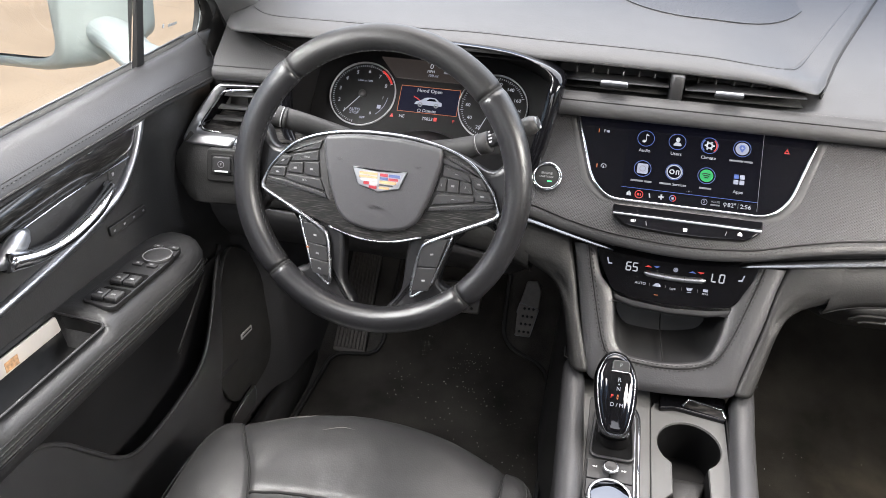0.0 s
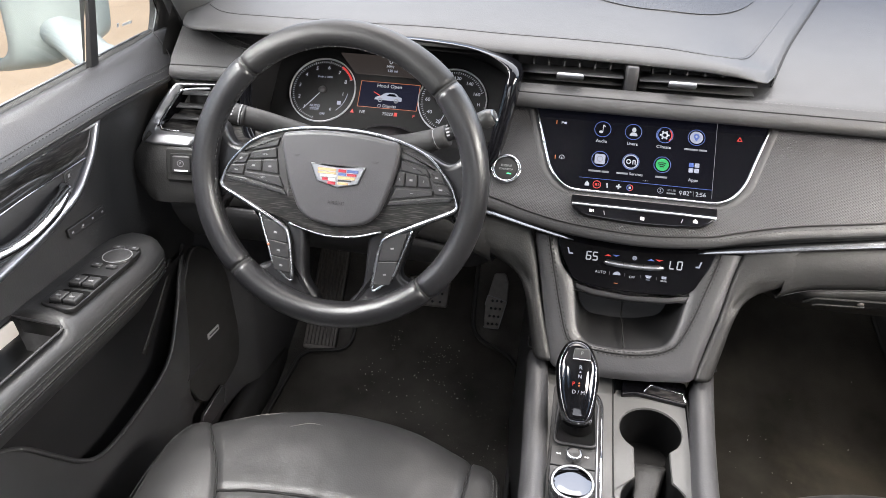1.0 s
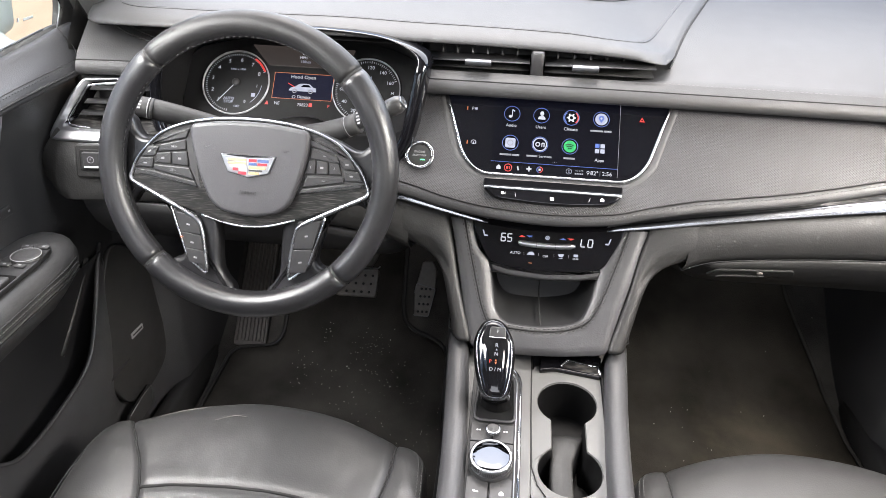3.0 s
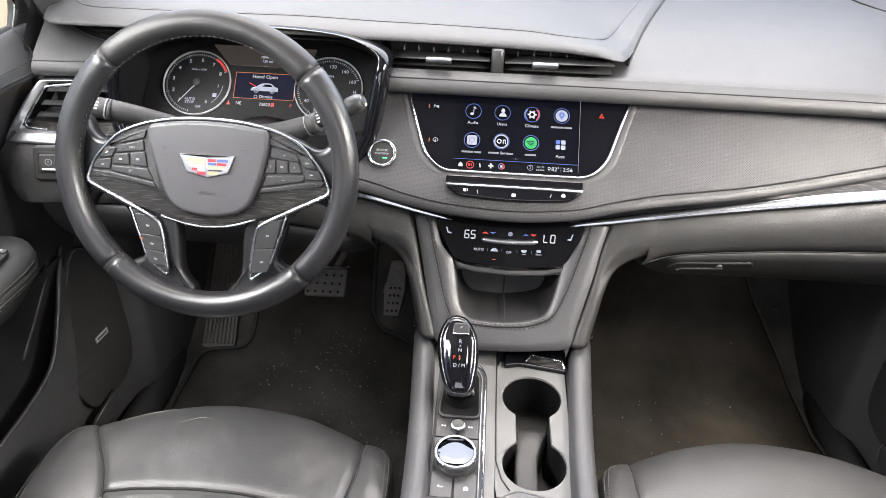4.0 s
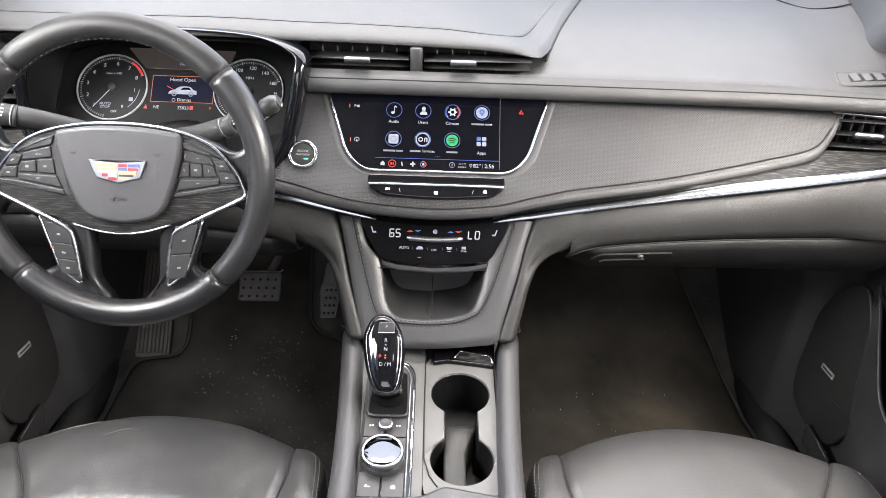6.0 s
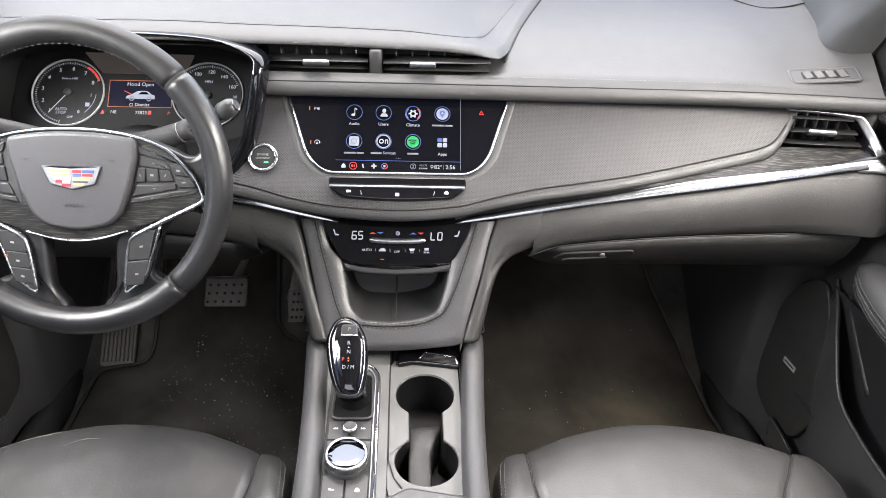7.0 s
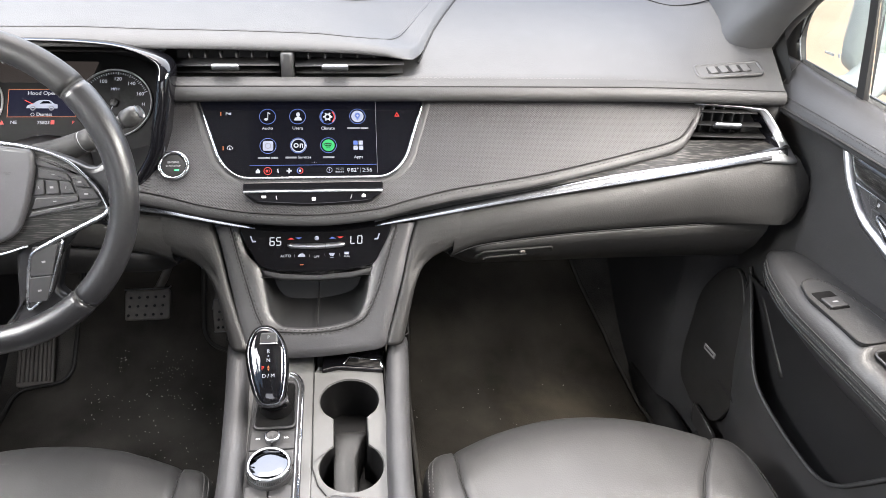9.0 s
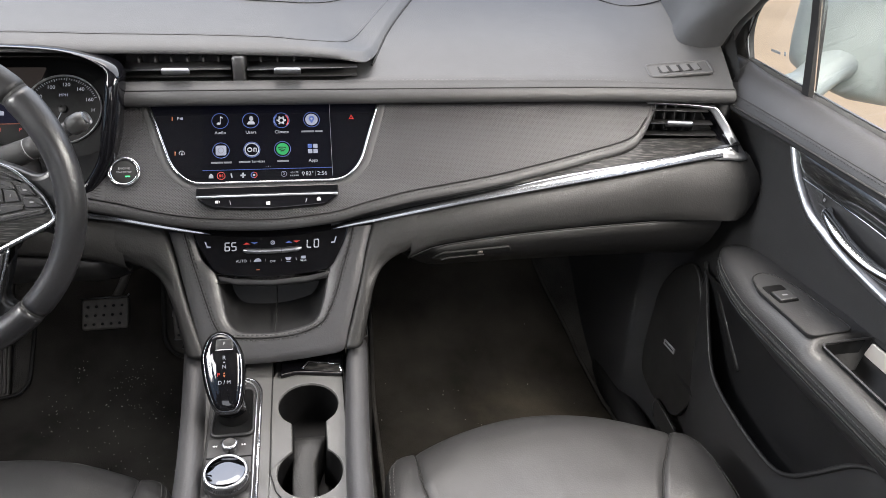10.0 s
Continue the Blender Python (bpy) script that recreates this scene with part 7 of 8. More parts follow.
        kx, kz = swell(y)
        rows.append([Vector((s * (0.735 + (x - 0.735) * (1.0 if cut and j < 5 else kx)), y, 0.525 + (z - 0.525) * kz)) for j, (x, z) in enumerate(hollow if cut else ar)])
    part("armrest", skin(rows, caps=True), DOORSKIN, door, "padded armrest with twin stitching")
    # Dark sheet laid over the hollow to paint the pull cup's shade.
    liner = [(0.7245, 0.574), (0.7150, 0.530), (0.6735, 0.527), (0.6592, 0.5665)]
    part("cup_liner", skin(strip_rows(liner, (-0.354, -0.40, -0.47, -0.534), s), caps=True), WELL_SHADE, door, "near-black liner with the pull cup's shade in its colour")
    for j in (0.0, 0.009):
        path = []
        for y in ya[5:]:
            kx, kz = swell(y)
            path.append(Vector((s * (0.735 + (0.6452 - 0.735) * kx - 0.0003), y, 0.525 + (0.5445 - j - 0.525) * kz)))
        stitches("stitching", path, door, up=(-s, 0, 0.1), mat=PALETHREAD, r=0.0007, length=0.0060, gap=0.0009)
        if j == 0.0:
            for lift, r in ((0.0050, 0.0014), (-0.0045, 0.0024), (-0.0140, 0.0014)):
                part("seam", sweep([p + Vector((s * 0.0010, 0, lift)) for p in path], circle(r, 6)), GROOVE, door)
    # switch panel and pull cup on the armrest
    top = frame_of((s * 0.679, -0.24, 0.5785), (1, 0, 0), (0, 1, 0.0))
    pl = [(-0.030, -0.090), (0.019, -0.096), (0.021, 0.03), (0.018, 0.062), (0.003, 0.074), (-0.014, 0.060), (-0.029, 0.016)]
    if s > 0:
        top = frame_of((0.673, -0.24, 0.5720), (1, 0, 0.10), (0, 1, -0.050))
        pl = [(-0.024, -0.105), (0.034, -0.105), (0.032, 0.0), (0.024, 0.046), (0.010, 0.062), (-0.010, 0.054), (-0.022, 0.015)]
    part("switch_panel", plate(rounded(pl, 0.012, 5), at(top, 0, 0, -0.004), 0.0065 if s < 0 else 0.0050, 0.0012), KEY if s < 0 else DOORSKIN, door, "black window switch panel")
    SW = at(top, 0, 0, 0.0025)
    if s < 0:
        for y in (-0.034, -0.072):
            # Flat plate with the well's shade painted in as black.
            part("switch_well", plate(rounded([(-0.018, y - 0.015), (0.0185, y - 0.015), (0.0185, y + 0.018), (-0.018, y + 0.018)], 0.004), SW, 0.0006, 0.0002), SHADE_BLACK, door)
            for x in (-0.0085, 0.0095):
                part("window_switch", plate(rounded([(x - 0.0082, y - 0.014), (x + 0.0082, y - 0.014), (x + 0.0082, y + 0.005), (x - 0.0082, y + 0.005)], 0.002), SW, 0.007, 0.002), PLASTIC, door)
                bar(SW, x, y - 0.006, 0.006, 0.003, GREYPRINT, door, z=0.0071)
        part("mirror_dial", turned([(0.019, 0), (0.019, 0.003), (0.0175, 0.0045), (0.012, 0.0045), (0, 0.004)], at(SW, 0.002, 0.030), 28), PLASTIC, door)
        ring(SW, 0.002, 0.030, 0.0185, 0.0010, GREYPRINT, door, z=0.0042)
        for x, y in ((-0.012, 0.006), (0.008, 0.006), (-0.012, 0.055), (0.010, 0.057)):
            part("mirror_key", plate(rounded([(x - 0.007, y - 0.004), (x + 0.007, y - 0.004), (x + 0.007, y + 0.004), (x - 0.007, y + 0.004)], 0.002), SW, 0.003, 0.001), PLASTIC, door)
            bar(SW, x, y, 0.004, 0.003, GREYPRINT, door, z=0.0031)
    else:
        y = -0.004
        SW = at(top, 0, 0, 0.0010)
        part("panel_groove", sweep([SW @ Vector((p.x, p.y, 0.0)) for p in rounded(pl, 0.012, 5)], circle(0.0011, 6), True), GROOVE, door)
        # Black plate paints the shade of a well that has no depth.
        part("switch_well", plate(rounded([(-0.014, y - 0.020), (0.014, y - 0.020), (0.014, y + 0.026), (-0.014, y + 0.026)], 0.004), SW, 0.0006, 0.0002), SHADE_BLACK, door)
        part("window_switch", plate(rounded([(-0.0120, y - 0.018), (0.0120, y - 0.018), (0.0120, y + 0.006), (-0.0120, y + 0.006)], 0.002), SW, 0.004, 0.0015), PLASTIC, door)
        bar(SW, 0, y - 0.007, 0.007, 0.003, GREYPRINT, door, z=0.0041)
    part("cup_floor", plate(rounded([(s * x, y) for x, y in ((-0.016, -0.122), (0.014, -0.122), (0.014, -0.288), (-0.016, -0.288))], 0.006, 4), at(top, 0, 0, -0.0535), 0.002, 0.0005), GROOVE, door)
    rim_line = rounded([(0.7235, -0.356), (0.662, -0.354), (0.6565, -0.362), (0.6565, -0.528), (0.664, -0.5365), (0.7235, -0.535)], [0.001, 0.006, 0.006, 0.006, 0.006, 0.001], 4)
    part("cup_rim", sweep([Vector((s * p.x, p.y, 0.5715 if p.x < 0.667 else 0.5760)) for p in rim_line], circle(0.0016, 6)), PLASTIC, door)
    PPL = frame_of((s * 0.7185, -0.445, 0.552), (0, -s, 0), (s * 0.20, 0, 1))
    part("pale_plate", plate(rounded([(-0.085, 0.002), (0.085, 0.002), (0.085, 0.0215), (-0.082, 0.0215)], 0.003), PPL, 0.003, 0.001), PLATE_MAT, door, "pale plate on the wall of the pull cup")
    mark(at(PPL, 0, 0, 0.0030), [(-0.004, 0.004), (0.016, 0.004), (0.018, 0.015), (-0.002, 0.015)], material("amber_print", (0.42, 0.24, 0.12), 0.6, vary=0.5, vary_size=0.004), door)
    # map pocket: thick outer lip and a hollow with its shade in the colour
    lip = spline([(s * 0.738, 0.052, 0.460), (s * 0.724, 0.005, 0.424), (s * 0.712, -0.037, 0.386), (s * 0.703, -0.096, 0.327), (s * 0.700, -0.182, 0.308), (s * 0.700, -0.280, 0.305), (s * 0.703, -0.325, 0.325), (s * 0.709, -0.362, 0.366), (s * 0.716, -0.396, 0.408), (s * 0.721, -0.425, 0.430), (s * 0.7225, -0.46, 0.440), (s * 0.723, -0.52, 0.443), (s * 0.7235, -0.62, 0.444), (s * 0.724, -0.75, 0.445), (s * 0.724, -0.90, 0.445)], 6)
    part("pocket_lip", sweep(lip, [(-0.003, -0.004), (-0.003, 0.001), (0.0, 0.0025), (0.003, 0.001), (0.003, -0.004)], up=(-s, 0, 0.4)), PLASTIC, door)
    rows = [[p + Vector((s * k, 0.2 * k, -k * 3)) for p in lip] for k in (0.0, 0.003)]
    rows.append([Vector((s * min(0.742, abs(p.x) + 0.010), p.y + (0.018 if p.y > -0.25 else 0), p.z - 0.35 * (p.z - 0.04))) for p in lip])
    rows.append([Vector((s * min(0.746, abs(p.x) + 0.028), p.y + (0.02 if p.y > -0.25 else 0), 0.04)) for p in lip])
    part("pocket_front", skin(rows), POCKET, door, "black map pocket front")
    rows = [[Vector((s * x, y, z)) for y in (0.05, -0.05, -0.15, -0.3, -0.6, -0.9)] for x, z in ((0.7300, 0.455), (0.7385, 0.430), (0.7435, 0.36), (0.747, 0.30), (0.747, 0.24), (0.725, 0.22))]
    part("pocket_hollow", skin(rows), HOLLOW_SHADE, door)
    crease = spline([(s * 0.741, 0.012, 0.452), (s * 0.742, -0.020, 0.415), (s * 0.744, -0.055, 0.378), (s * 0.746, -0.10, 0.335)], 5)
    part("panel_crease", sweep(crease, circle(0.006, 8, 0.004), up=(-s, 0, 0)), LOWER, door)
    # speaker panel and its small badge
    sp = frame_of((s * 0.727, 0.115, 0.25), (0.08, -s * 1.0, 0), (s * 0.06, 0, 1))
    poly = [(0.040, 0.195), (-0.014, 0.165), (-0.055, 0.094), (-0.060, -0.050), (-0.046, -0.105), (0.025, -0.128), (0.095, -0.115), (0.135, -0.03), (0.105, 0.099)]
    if s < 0:
        poly = [(-x, y) for x, y in poly]
    spk = part("speaker_grille", plate(rounded(poly, 0.03, 5), at(sp, 0, 0, -0.006), 0.010, 0.003), LOWER, door, "fine black speaker cover")
    BF = at(sp, s * 0.026, 0.005, 0.0042)
    badge = part("speaker_badge", plate(rounded([(-0.019, -0.005), (0.019, -0.005), (0.019, 0.006), (-0.019, 0.006)], 0.001), BF, 0.002, 0.0006), BADGE, spk, "small silver badge")
    bar(BF, 0, 0.001, 0.030, 0.003, DARK, badge, "print_bar", z=0.0021)


for i, s in enumerate((-1, 1)):
    door = thing(f"door_{i + 1}", (s * 0.74, -0.4, 0.03), "closed car door with padded armrest, dark veneer and chrome handle", "car door", kind="structure")
    door_panel(s, door)
    if s < 0:
        mm = on_door(-0.181, 0.6145, 0.7365, s)
        part("memory_strip", plate(rounded([(-0.041, -0.006), (0.041, -0.007), (0.041, 0.006), (-0.041, 0.007)], 0.003), mm, 0.004, 0.001), DARK, door)
        for j in range(4):
            bar(mm, -0.033 + 0.022 * j, 0, 0.0040, 0.0026, GREYPRINT, door, z=0.0042)
    # window with its divider, quarter light and glass
    win = thing(f"window_{i + 1}", (s * 0.75, -0.4, 0.82), "side window glass with a black divider bar", "window", kind="structure")
    bm = skin([[Vector((s * (x + d), y, z)) for x, z, d in ((0.7585, 0.75, 0), (0.66, 1.26, 0), (0.66, 1.26, 0.004), (0.7585, 0.75, 0.004))] for y in (-0.10, -1.05)], closed_col=True, caps=True)
    face_out(bm, s)
    g = part("pane", bm, GLASS, win, flat=True)
    g.visible_shadow = False
    bm = skin([[Vector((s * (x + d), y, z)) for x, y, z, d in ((0.7565, y0, 0.77, 0), (0.66, y1, 1.26, 0), (0.66, y1, 1.26, 0.004), (0.7565, y0, 0.77, 0.004))] for y0, y1 in ((0.13, -0.18), (-0.08, -0.10))], closed_col=True, caps=True)
    face_out(bm, s)
    g = part("pane", bm, GLASS, win, flat=True)
    g.visible_shadow = False
    part("divider_bar", sweep([Vector((s * 0.754, -0.088, 0.775)), Vector((s * 0.735, -0.090, 0.90)), Vector((s * 0.66, -0.10, 1.26))], [(-0.008, -0.007), (-0.008, 0.007), (0.008, 0.007), (0.008, -0.007)], up=(-s, 0, 0)), GROOVE, win, flat=True)
    bar(frame_of((s * 0.7525, 0.012, 0.838), (0, -s, 0), (-s * 0.2, 0, 1)), 0, 0, 0.024, 0.004, GREYPRINT, win, "etched_mark")
    bar(frame_of((s * 0.7520, -0.012, 0.840), (0, -s, 0), (-s * 0.2, 0, 1)), 0, 0, 0.005, 0.006, GREYPRINT, win, "etched_mark")
    # front pillar trim
    pil = thing(f"pillar_{i + 1}", (s * 0.72, 0.15, 0.82), "smooth grey front pillar trim beside the windscreen", "pillar trim", kind="structure")
    rear_line = spline([(0.712, 0.100, 0.826), (0.709, 0.062, 0.870), (0.705, 0.012, 0.909), (0.690, -0.08, 0.985), (0.635, -0.30, 1.25)], 5)
    foot = [(0.004, 0.012, -0.004), (0.0, 0.0, 0.0), (-0.012, 0.004, -0.003), (-0.034, 0.016, -0.010), (-0.056, 0.046, -0.014), (-0.054, 0.085, -0.010), (-0.040, 0.130, -0.004), (-0.012, 0.29, 0.012)]
    head = [(0.004, 0.012, 0.0), (0.0, 0.0, 0.0), (-0.012, -0.004, -0.004), (-0.022, 0.01, -0.008), (-0.032, 0.035, -0.01), (-0.036, 0.065, -0.008), (-0.038, 0.10, 0.0), (-0.035, 0.18, 0.02)]
    foot, head = ([foot[0]] + [tuple(v) for v in spline(foot[1:], 3)]), ([head[0]] + [tuple(v) for v in spline(head[1:], 3)])
    rows = []
    for k, r in enumerate(rear_line):
        t = min(1, k / (len(rear_line) - 6))
        rows.append([Vector((s * r.x, r.y, r.z)) + Vector((s * (a[0] + (b[0] - a[0]) * t), a[1] + (b[1] - a[1]) * t, a[2] + (b[2] - a[2]) * t)) for a, b in zip(foot, head)])
    part("trim", skin(rows), PILLAR, pil)
    seal = spline([(s * 0.726, 0.118, 0.822), (s * 0.724, 0.090, 0.866), (s * 0.719, 0.040, 0.906), (s * 0.704, -0.055, 0.985), (s * 0.645, -0.28, 1.26)], 6)
    part("door_seal", sweep(seal, circle(0.012, 10), up=(-s, 0, 0)), DARK, pil)
    glass_edge = spline([(s * 0.752, 0.074, 0.812), (s * 0.750, 0.084, 0.840), (s * 0.745, 0.080, 0.866), (s * 0.739, 0.062, 0.894), (s * 0.727, 0.010, 0.940), (s * 0.70, -0.09, 1.04), (s * 0.66, -0.22, 1.26)], 5)
    outer_edge = spline([(s * 0.748, 0.130, 0.812), (s * 0.746, 0.124, 0.840), (s * 0.742, 0.112, 0.868), (s * 0.736, 0.085, 0.900), (s * 0.722, 0.03, 0.952), (s * 0.695, -0.07, 1.05), (s * 0.655, -0.20, 1.26)], 5)
    rows = [[a + Vector((s * 0.008, 0, 0)) for a in glass_edge], glass_edge, [a.lerp(b, 0.25) + Vector((-s * 0.005, -0.003, 0)) for a, b in zip(glass_edge, outer_edge)], [a.lerp(b, 0.7) + Vector((-s * 0.006, 0, 0)) for a, b in zip(glass_edge, outer_edge)], outer_edge]
    part("window_frame", skin(rows), LOWER, pil, "dark grey quarter light frame")
    part("frame_edge", sweep([a + Vector((-s * 0.003, -0.001, 0)) for a in glass_edge], circle(0.0016, 6)), SATIN, pil, "thin bright frame edge")
    # outside mirror
    mir = thing("wing_mirror", (s * 0.95, 0.05, 0.75), "silver painted outside mirror on the front door", "wing mirror", "outside mirrors")
    rows = []
    for d, xi, xo, zl, zh in ((0.0, 0.952, 1.185, 0.766, 0.945), (-0.004, 0.944, 1.192, 0.757, 0.952), (0.006, 0.935, 1.20, 0.748, 0.960), (0.05, 0.905, 1.20, 0.745, 0.966), (0.10, 0.880, 1.18, 0.755, 0.958), (0.15, 0.875, 1.12, 0.775, 0.94), (0.19, 0.90, 1.05, 0.80, 0.91), (0.205, 0.96, 1.0, 0.84, 0.87)):
        rows.append([Vector((s * ((xi + xo) / 2 + (xo - xi) / 2 * abs(math.cos(a)) ** 0.28 * (1 if math.cos(a) > 0 else -1)), d + 0.01, (zl + zh) / 2 + (zh - zl) / 2 * abs(math.sin(a)) ** 0.30 * (1 if math.sin(a) > 0 else -1))) for a in [2 * math.pi * q / 36 for q in range(36)]])
    part("housing", skin(rows, closed_col=True), BODY, mir, "silver painted mirror housing")
    bm = bmesh.new()
    bm.faces.new([bm.verts.new(p + Vector((0, 0.006, 0))) for p in rows[0]])
    part("glass", bm, MIRROR, mir, "mirror glass")
    rows = []
    for x, y, z, ry, rz in ((0.768, 0.035, 0.762, 0.070, 0.020), (0.80, 0.042, 0.764, 0.060, 0.017), (0.85, 0.060, 0.774, 0.048, 0.018), (0.90, 0.080, 0.800, 0.046, 0.028), (0.95, 0.095, 0.815, 0.046, 0.035)):
        rows.append([Vector((s * x, y + ry * math.cos(a), z + rz * math.sin(a))) for a in [2 * math.pi * q / 20 for q in range(20)]])
    part("arm", skin(rows, closed_col=True), BODY, mir)
    # outer skin of the door, seen below the mirror
    rows = [[Vector((s * x, y, z - (0.055 * max(0, 0.1 - y) if z > 0.6 else 0))) for y in (0.9, 0.1, -0.5, -1.1)] for x, z in ((0.765, 0.790), (0.80, 0.770), (0.86, 0.69), (0.88, 0.4), (0.85, 0.0))]
    part("outer_skin", skin(rows), BODY, door, "silver painted outer panel")

# ---- floor, footwells, pedals ----
floor_z = smooth_fn([-0.9, 0.22, 0.32, 0.42, 0.62, 0.80], [0.0, 0.0, 0.02, 0.085, 0.28, 0.42])
xs = [-0.76 + 0.04 * i for i in range(39)]
ys = [-2.2, -1.4, -0.9, -0.4, 0.0, 0.15, 0.22, 0.26, 0.30, 0.34, 0.38, 0.42, 0.48, 0.55, 0.65, 0.80]
bm = skin([[Vector((x, y, floor_z(y) + 0.004 * noise.noise((x * 9, y * 9, 0)))) for y in ys] for x in xs])
tagged(part("floor", bm, CARPET), "black loop-pile carpet over the footwells and toe board", "floor", kind="structure")


def mat_sheet(name, poly, label, pile):
    """A floor mat with a bound edge that follows the carpet."""
    mt = thing(name, (poly[0][0], poly[0][1], 0.0), label, "floor mat", "floor mats")
    edge = rounded(poly, 0.035, 6)
    bm = bmesh.new()
    c = sum(edge, Vector((0, 0))) / len(edge)
    rows = []
    for t in (0.0, 0.03, 0.2, 0.4, 0.6, 0.8, 0.95):
        rows.append([Vector(((p + (c - p) * t).x, (p + (c - p) * t).y, floor_z((p + (c - p) * t).y) + 0.010 + (0.002 if t else -0.006) + 0.004 * noise.noise(((p + (c - p) * t).x * 6, (p + (c - p) * t).y * 6, 3)))) for p in edge])
    skin(rows, closed_col=True, bm=bm)
    bm.faces.new([bm.verts.new(v) for v in rows[-1]])
    part("carpet_face", bm, pile, mt)
    path = [Vector((p.x, p.y, floor_z(p.y) + 0.0135)) for p in edge]
    part("binding", sweep(path, circle(0.005, 8, 0.003), True), RUBBER if pile is MAT else CARPET, mt)
    return mt


mat_sheet("floor_mat", [(-0.66, -0.30), (-0.145, -0.30), (-0.150, 0.30), (-0.165, 0.385), (-0.275, 0.42), (-0.285, 0.60), (-0.54, 0.60), (-0.545, 0.36), (-0.66, 0.345)], "worn black carpet mat scattered with pale grit in the driver footwell", MAT)
mat_sheet("floor_mat", [(0.165, -0.30), (0.68, -0.30), (0.682, 0.20), (0.648, 0.40), (0.585, 0.53), (0.55, 0.64), (0.19, 0.66), (0.17, 0.30)], "dusty brownish black carpet mat in the passenger footwell", DUSTY)
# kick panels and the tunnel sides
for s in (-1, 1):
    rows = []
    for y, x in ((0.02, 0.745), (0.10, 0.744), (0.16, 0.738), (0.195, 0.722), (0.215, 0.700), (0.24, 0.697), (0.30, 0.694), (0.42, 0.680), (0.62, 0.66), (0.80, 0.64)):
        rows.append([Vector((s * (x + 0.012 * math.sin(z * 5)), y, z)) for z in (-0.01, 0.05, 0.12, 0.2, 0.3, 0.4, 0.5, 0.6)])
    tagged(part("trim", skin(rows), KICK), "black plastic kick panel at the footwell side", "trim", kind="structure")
    rows = []
    for y, x in ((-0.040, 0.116), (0.0, 0.124), (0.10, 0.150), (0.25, 0.165), (0.45, 0.16), (0.80, 0.15)):
        rows.append([Vector((s * (x - 0.02 * (z / 0.5)), y, z)) for z in (0.0, 0.06, 0.15, 0.3, 0.42, 0.56)])
    tagged(part("trim", skin(rows), PLASTIC if s < 0 else CARPET), "dark tunnel side trim under the centre stack", "trim", kind="structure")
    rows = [[Vector((s * x, y, z)) for x, z in ((0.735, 0.0), (0.730, 0.045), (0.705, 0.055), (0.690, 0.050), (0.684, 0.0))] for y in (0.34, 0.16, 0.0, -0.3, -0.9)]
    wedge = [(0.075, 0.144), (0.079, 0.128), (0.070, 0.102), (0.030, 0.100), (-0.030, 0.108), (-0.008, 0.137)]
    sl = thing("sill_plate", (s * 0.71, -0.2, 0.0), "black door sill trim with a bright insert", "sill trim", "door sills")
    part("trim", skin(rows, caps=True), PLASTIC, sl)
    WD = frame_of((s * 0.712, 0, 0), (0, 1, 0), (0, 0, 1)) if s < 0 else frame_of((s * 0.712, 0, 0), (0, -1, 0), (0, 0, 1))
    part("insert", plate(rounded([(-s * y, z) for y, z in wedge], 0.004), at(WD, 0, 0, -0.004), 0.006, 0.001), PLASTIC, sl, "raised front end of the sill trim")
    part("insert_edge", sweep([WD @ Vector((-s * y, z, 0.0025)) for y, z in ((-0.008, 0.137), (0.035, 0.1425), (0.074, 0.1435), (0.0785, 0.128), (0.070, 0.104))], circle(0.0012, 6), up=WD.to_3x3() @ Vector((0, 0, 1))), KNURL, sl, "thin bright edge")
# firewall behind the footwells
rows = [[Vector((x, 0.82, z)) for x in (-0.80, 0, 0.80)] for z in (0.0, 0.5, 0.9)]
tagged(part("wall_front", skin(rows), DARK), "dark bulkhead behind the dashboard", "bulkhead", kind="structure")

# foot rest
FR = frame_of((-0.619, 0.364, 0.050), (1, 0, 0.02), (0.003, 0.30, 0.33))
rest = thing("foot_rest", (-0.60, 0.37, 0.05), "ribbed grey rubber foot rest on the toe board", "foot rest")
part("pad", plate(rounded([(-0.038, -0.010), (0.038, -0.010), (0.035, 0.33), (-0.035, 0.33)], 0.008), at(FR, 0, 0, -0.008), 0.014, 0.003), PEDALPAD, rest)
for i in range(8):
    x = -0.031 + 0.0088 * i
    part("rib", plate(rounded([(x - 0.0026, 0.0), (x + 0.0026, 0.0), (x * 0.88 + 0.0026, 0.315), (x * 0.88 - 0.0026, 0.315)], 0.001, 2), at(FR, 0, 0, 0.006), 0.004, 0.0012, 1), PEDALPAD, rest)
# brake
BR = frame_of((-0.369, 0.363, 0.199), (1, 0, 0.02), (0.0, 0.55, 0.83))
brake = thing("brake_pedal", (-0.369, 0.38, 0.19), "wide studded metal brake pedal on a dark arm", "pedal", "pedals")
bp = part("pad", plate(rounded([(-0.046, -0.002), (0.044, -0.002), (0.047, 0.060), (-0.044, 0.061)], 0.007), at(BR, 0, 0, -0.008), 0.010, 0.004), STEEL, brake, "brushed metal pad")
for r in range(3):
    for c in range(5):
        part("stud", turned([(0.0030, 0), (0.0026, 0.002), (0.0, 0.0026)], at(BR, -0.038 + 0.0165 * c + 0.003 * r, 0.009 + 0.0180 * r, 0.002), 8), RUBBER, brake)
part("lip", sweep([BR @ Vector((x, y, z)) for x, y, z in ((-0.044, 0.062, 0.002), (0.0, 0.0625, 0.003), (0.044, 0.062, 0.003), (0.050, 0.066, 0.008))], circle(0.0016, 8)), SATIN, brake, "thin bright upper lip")
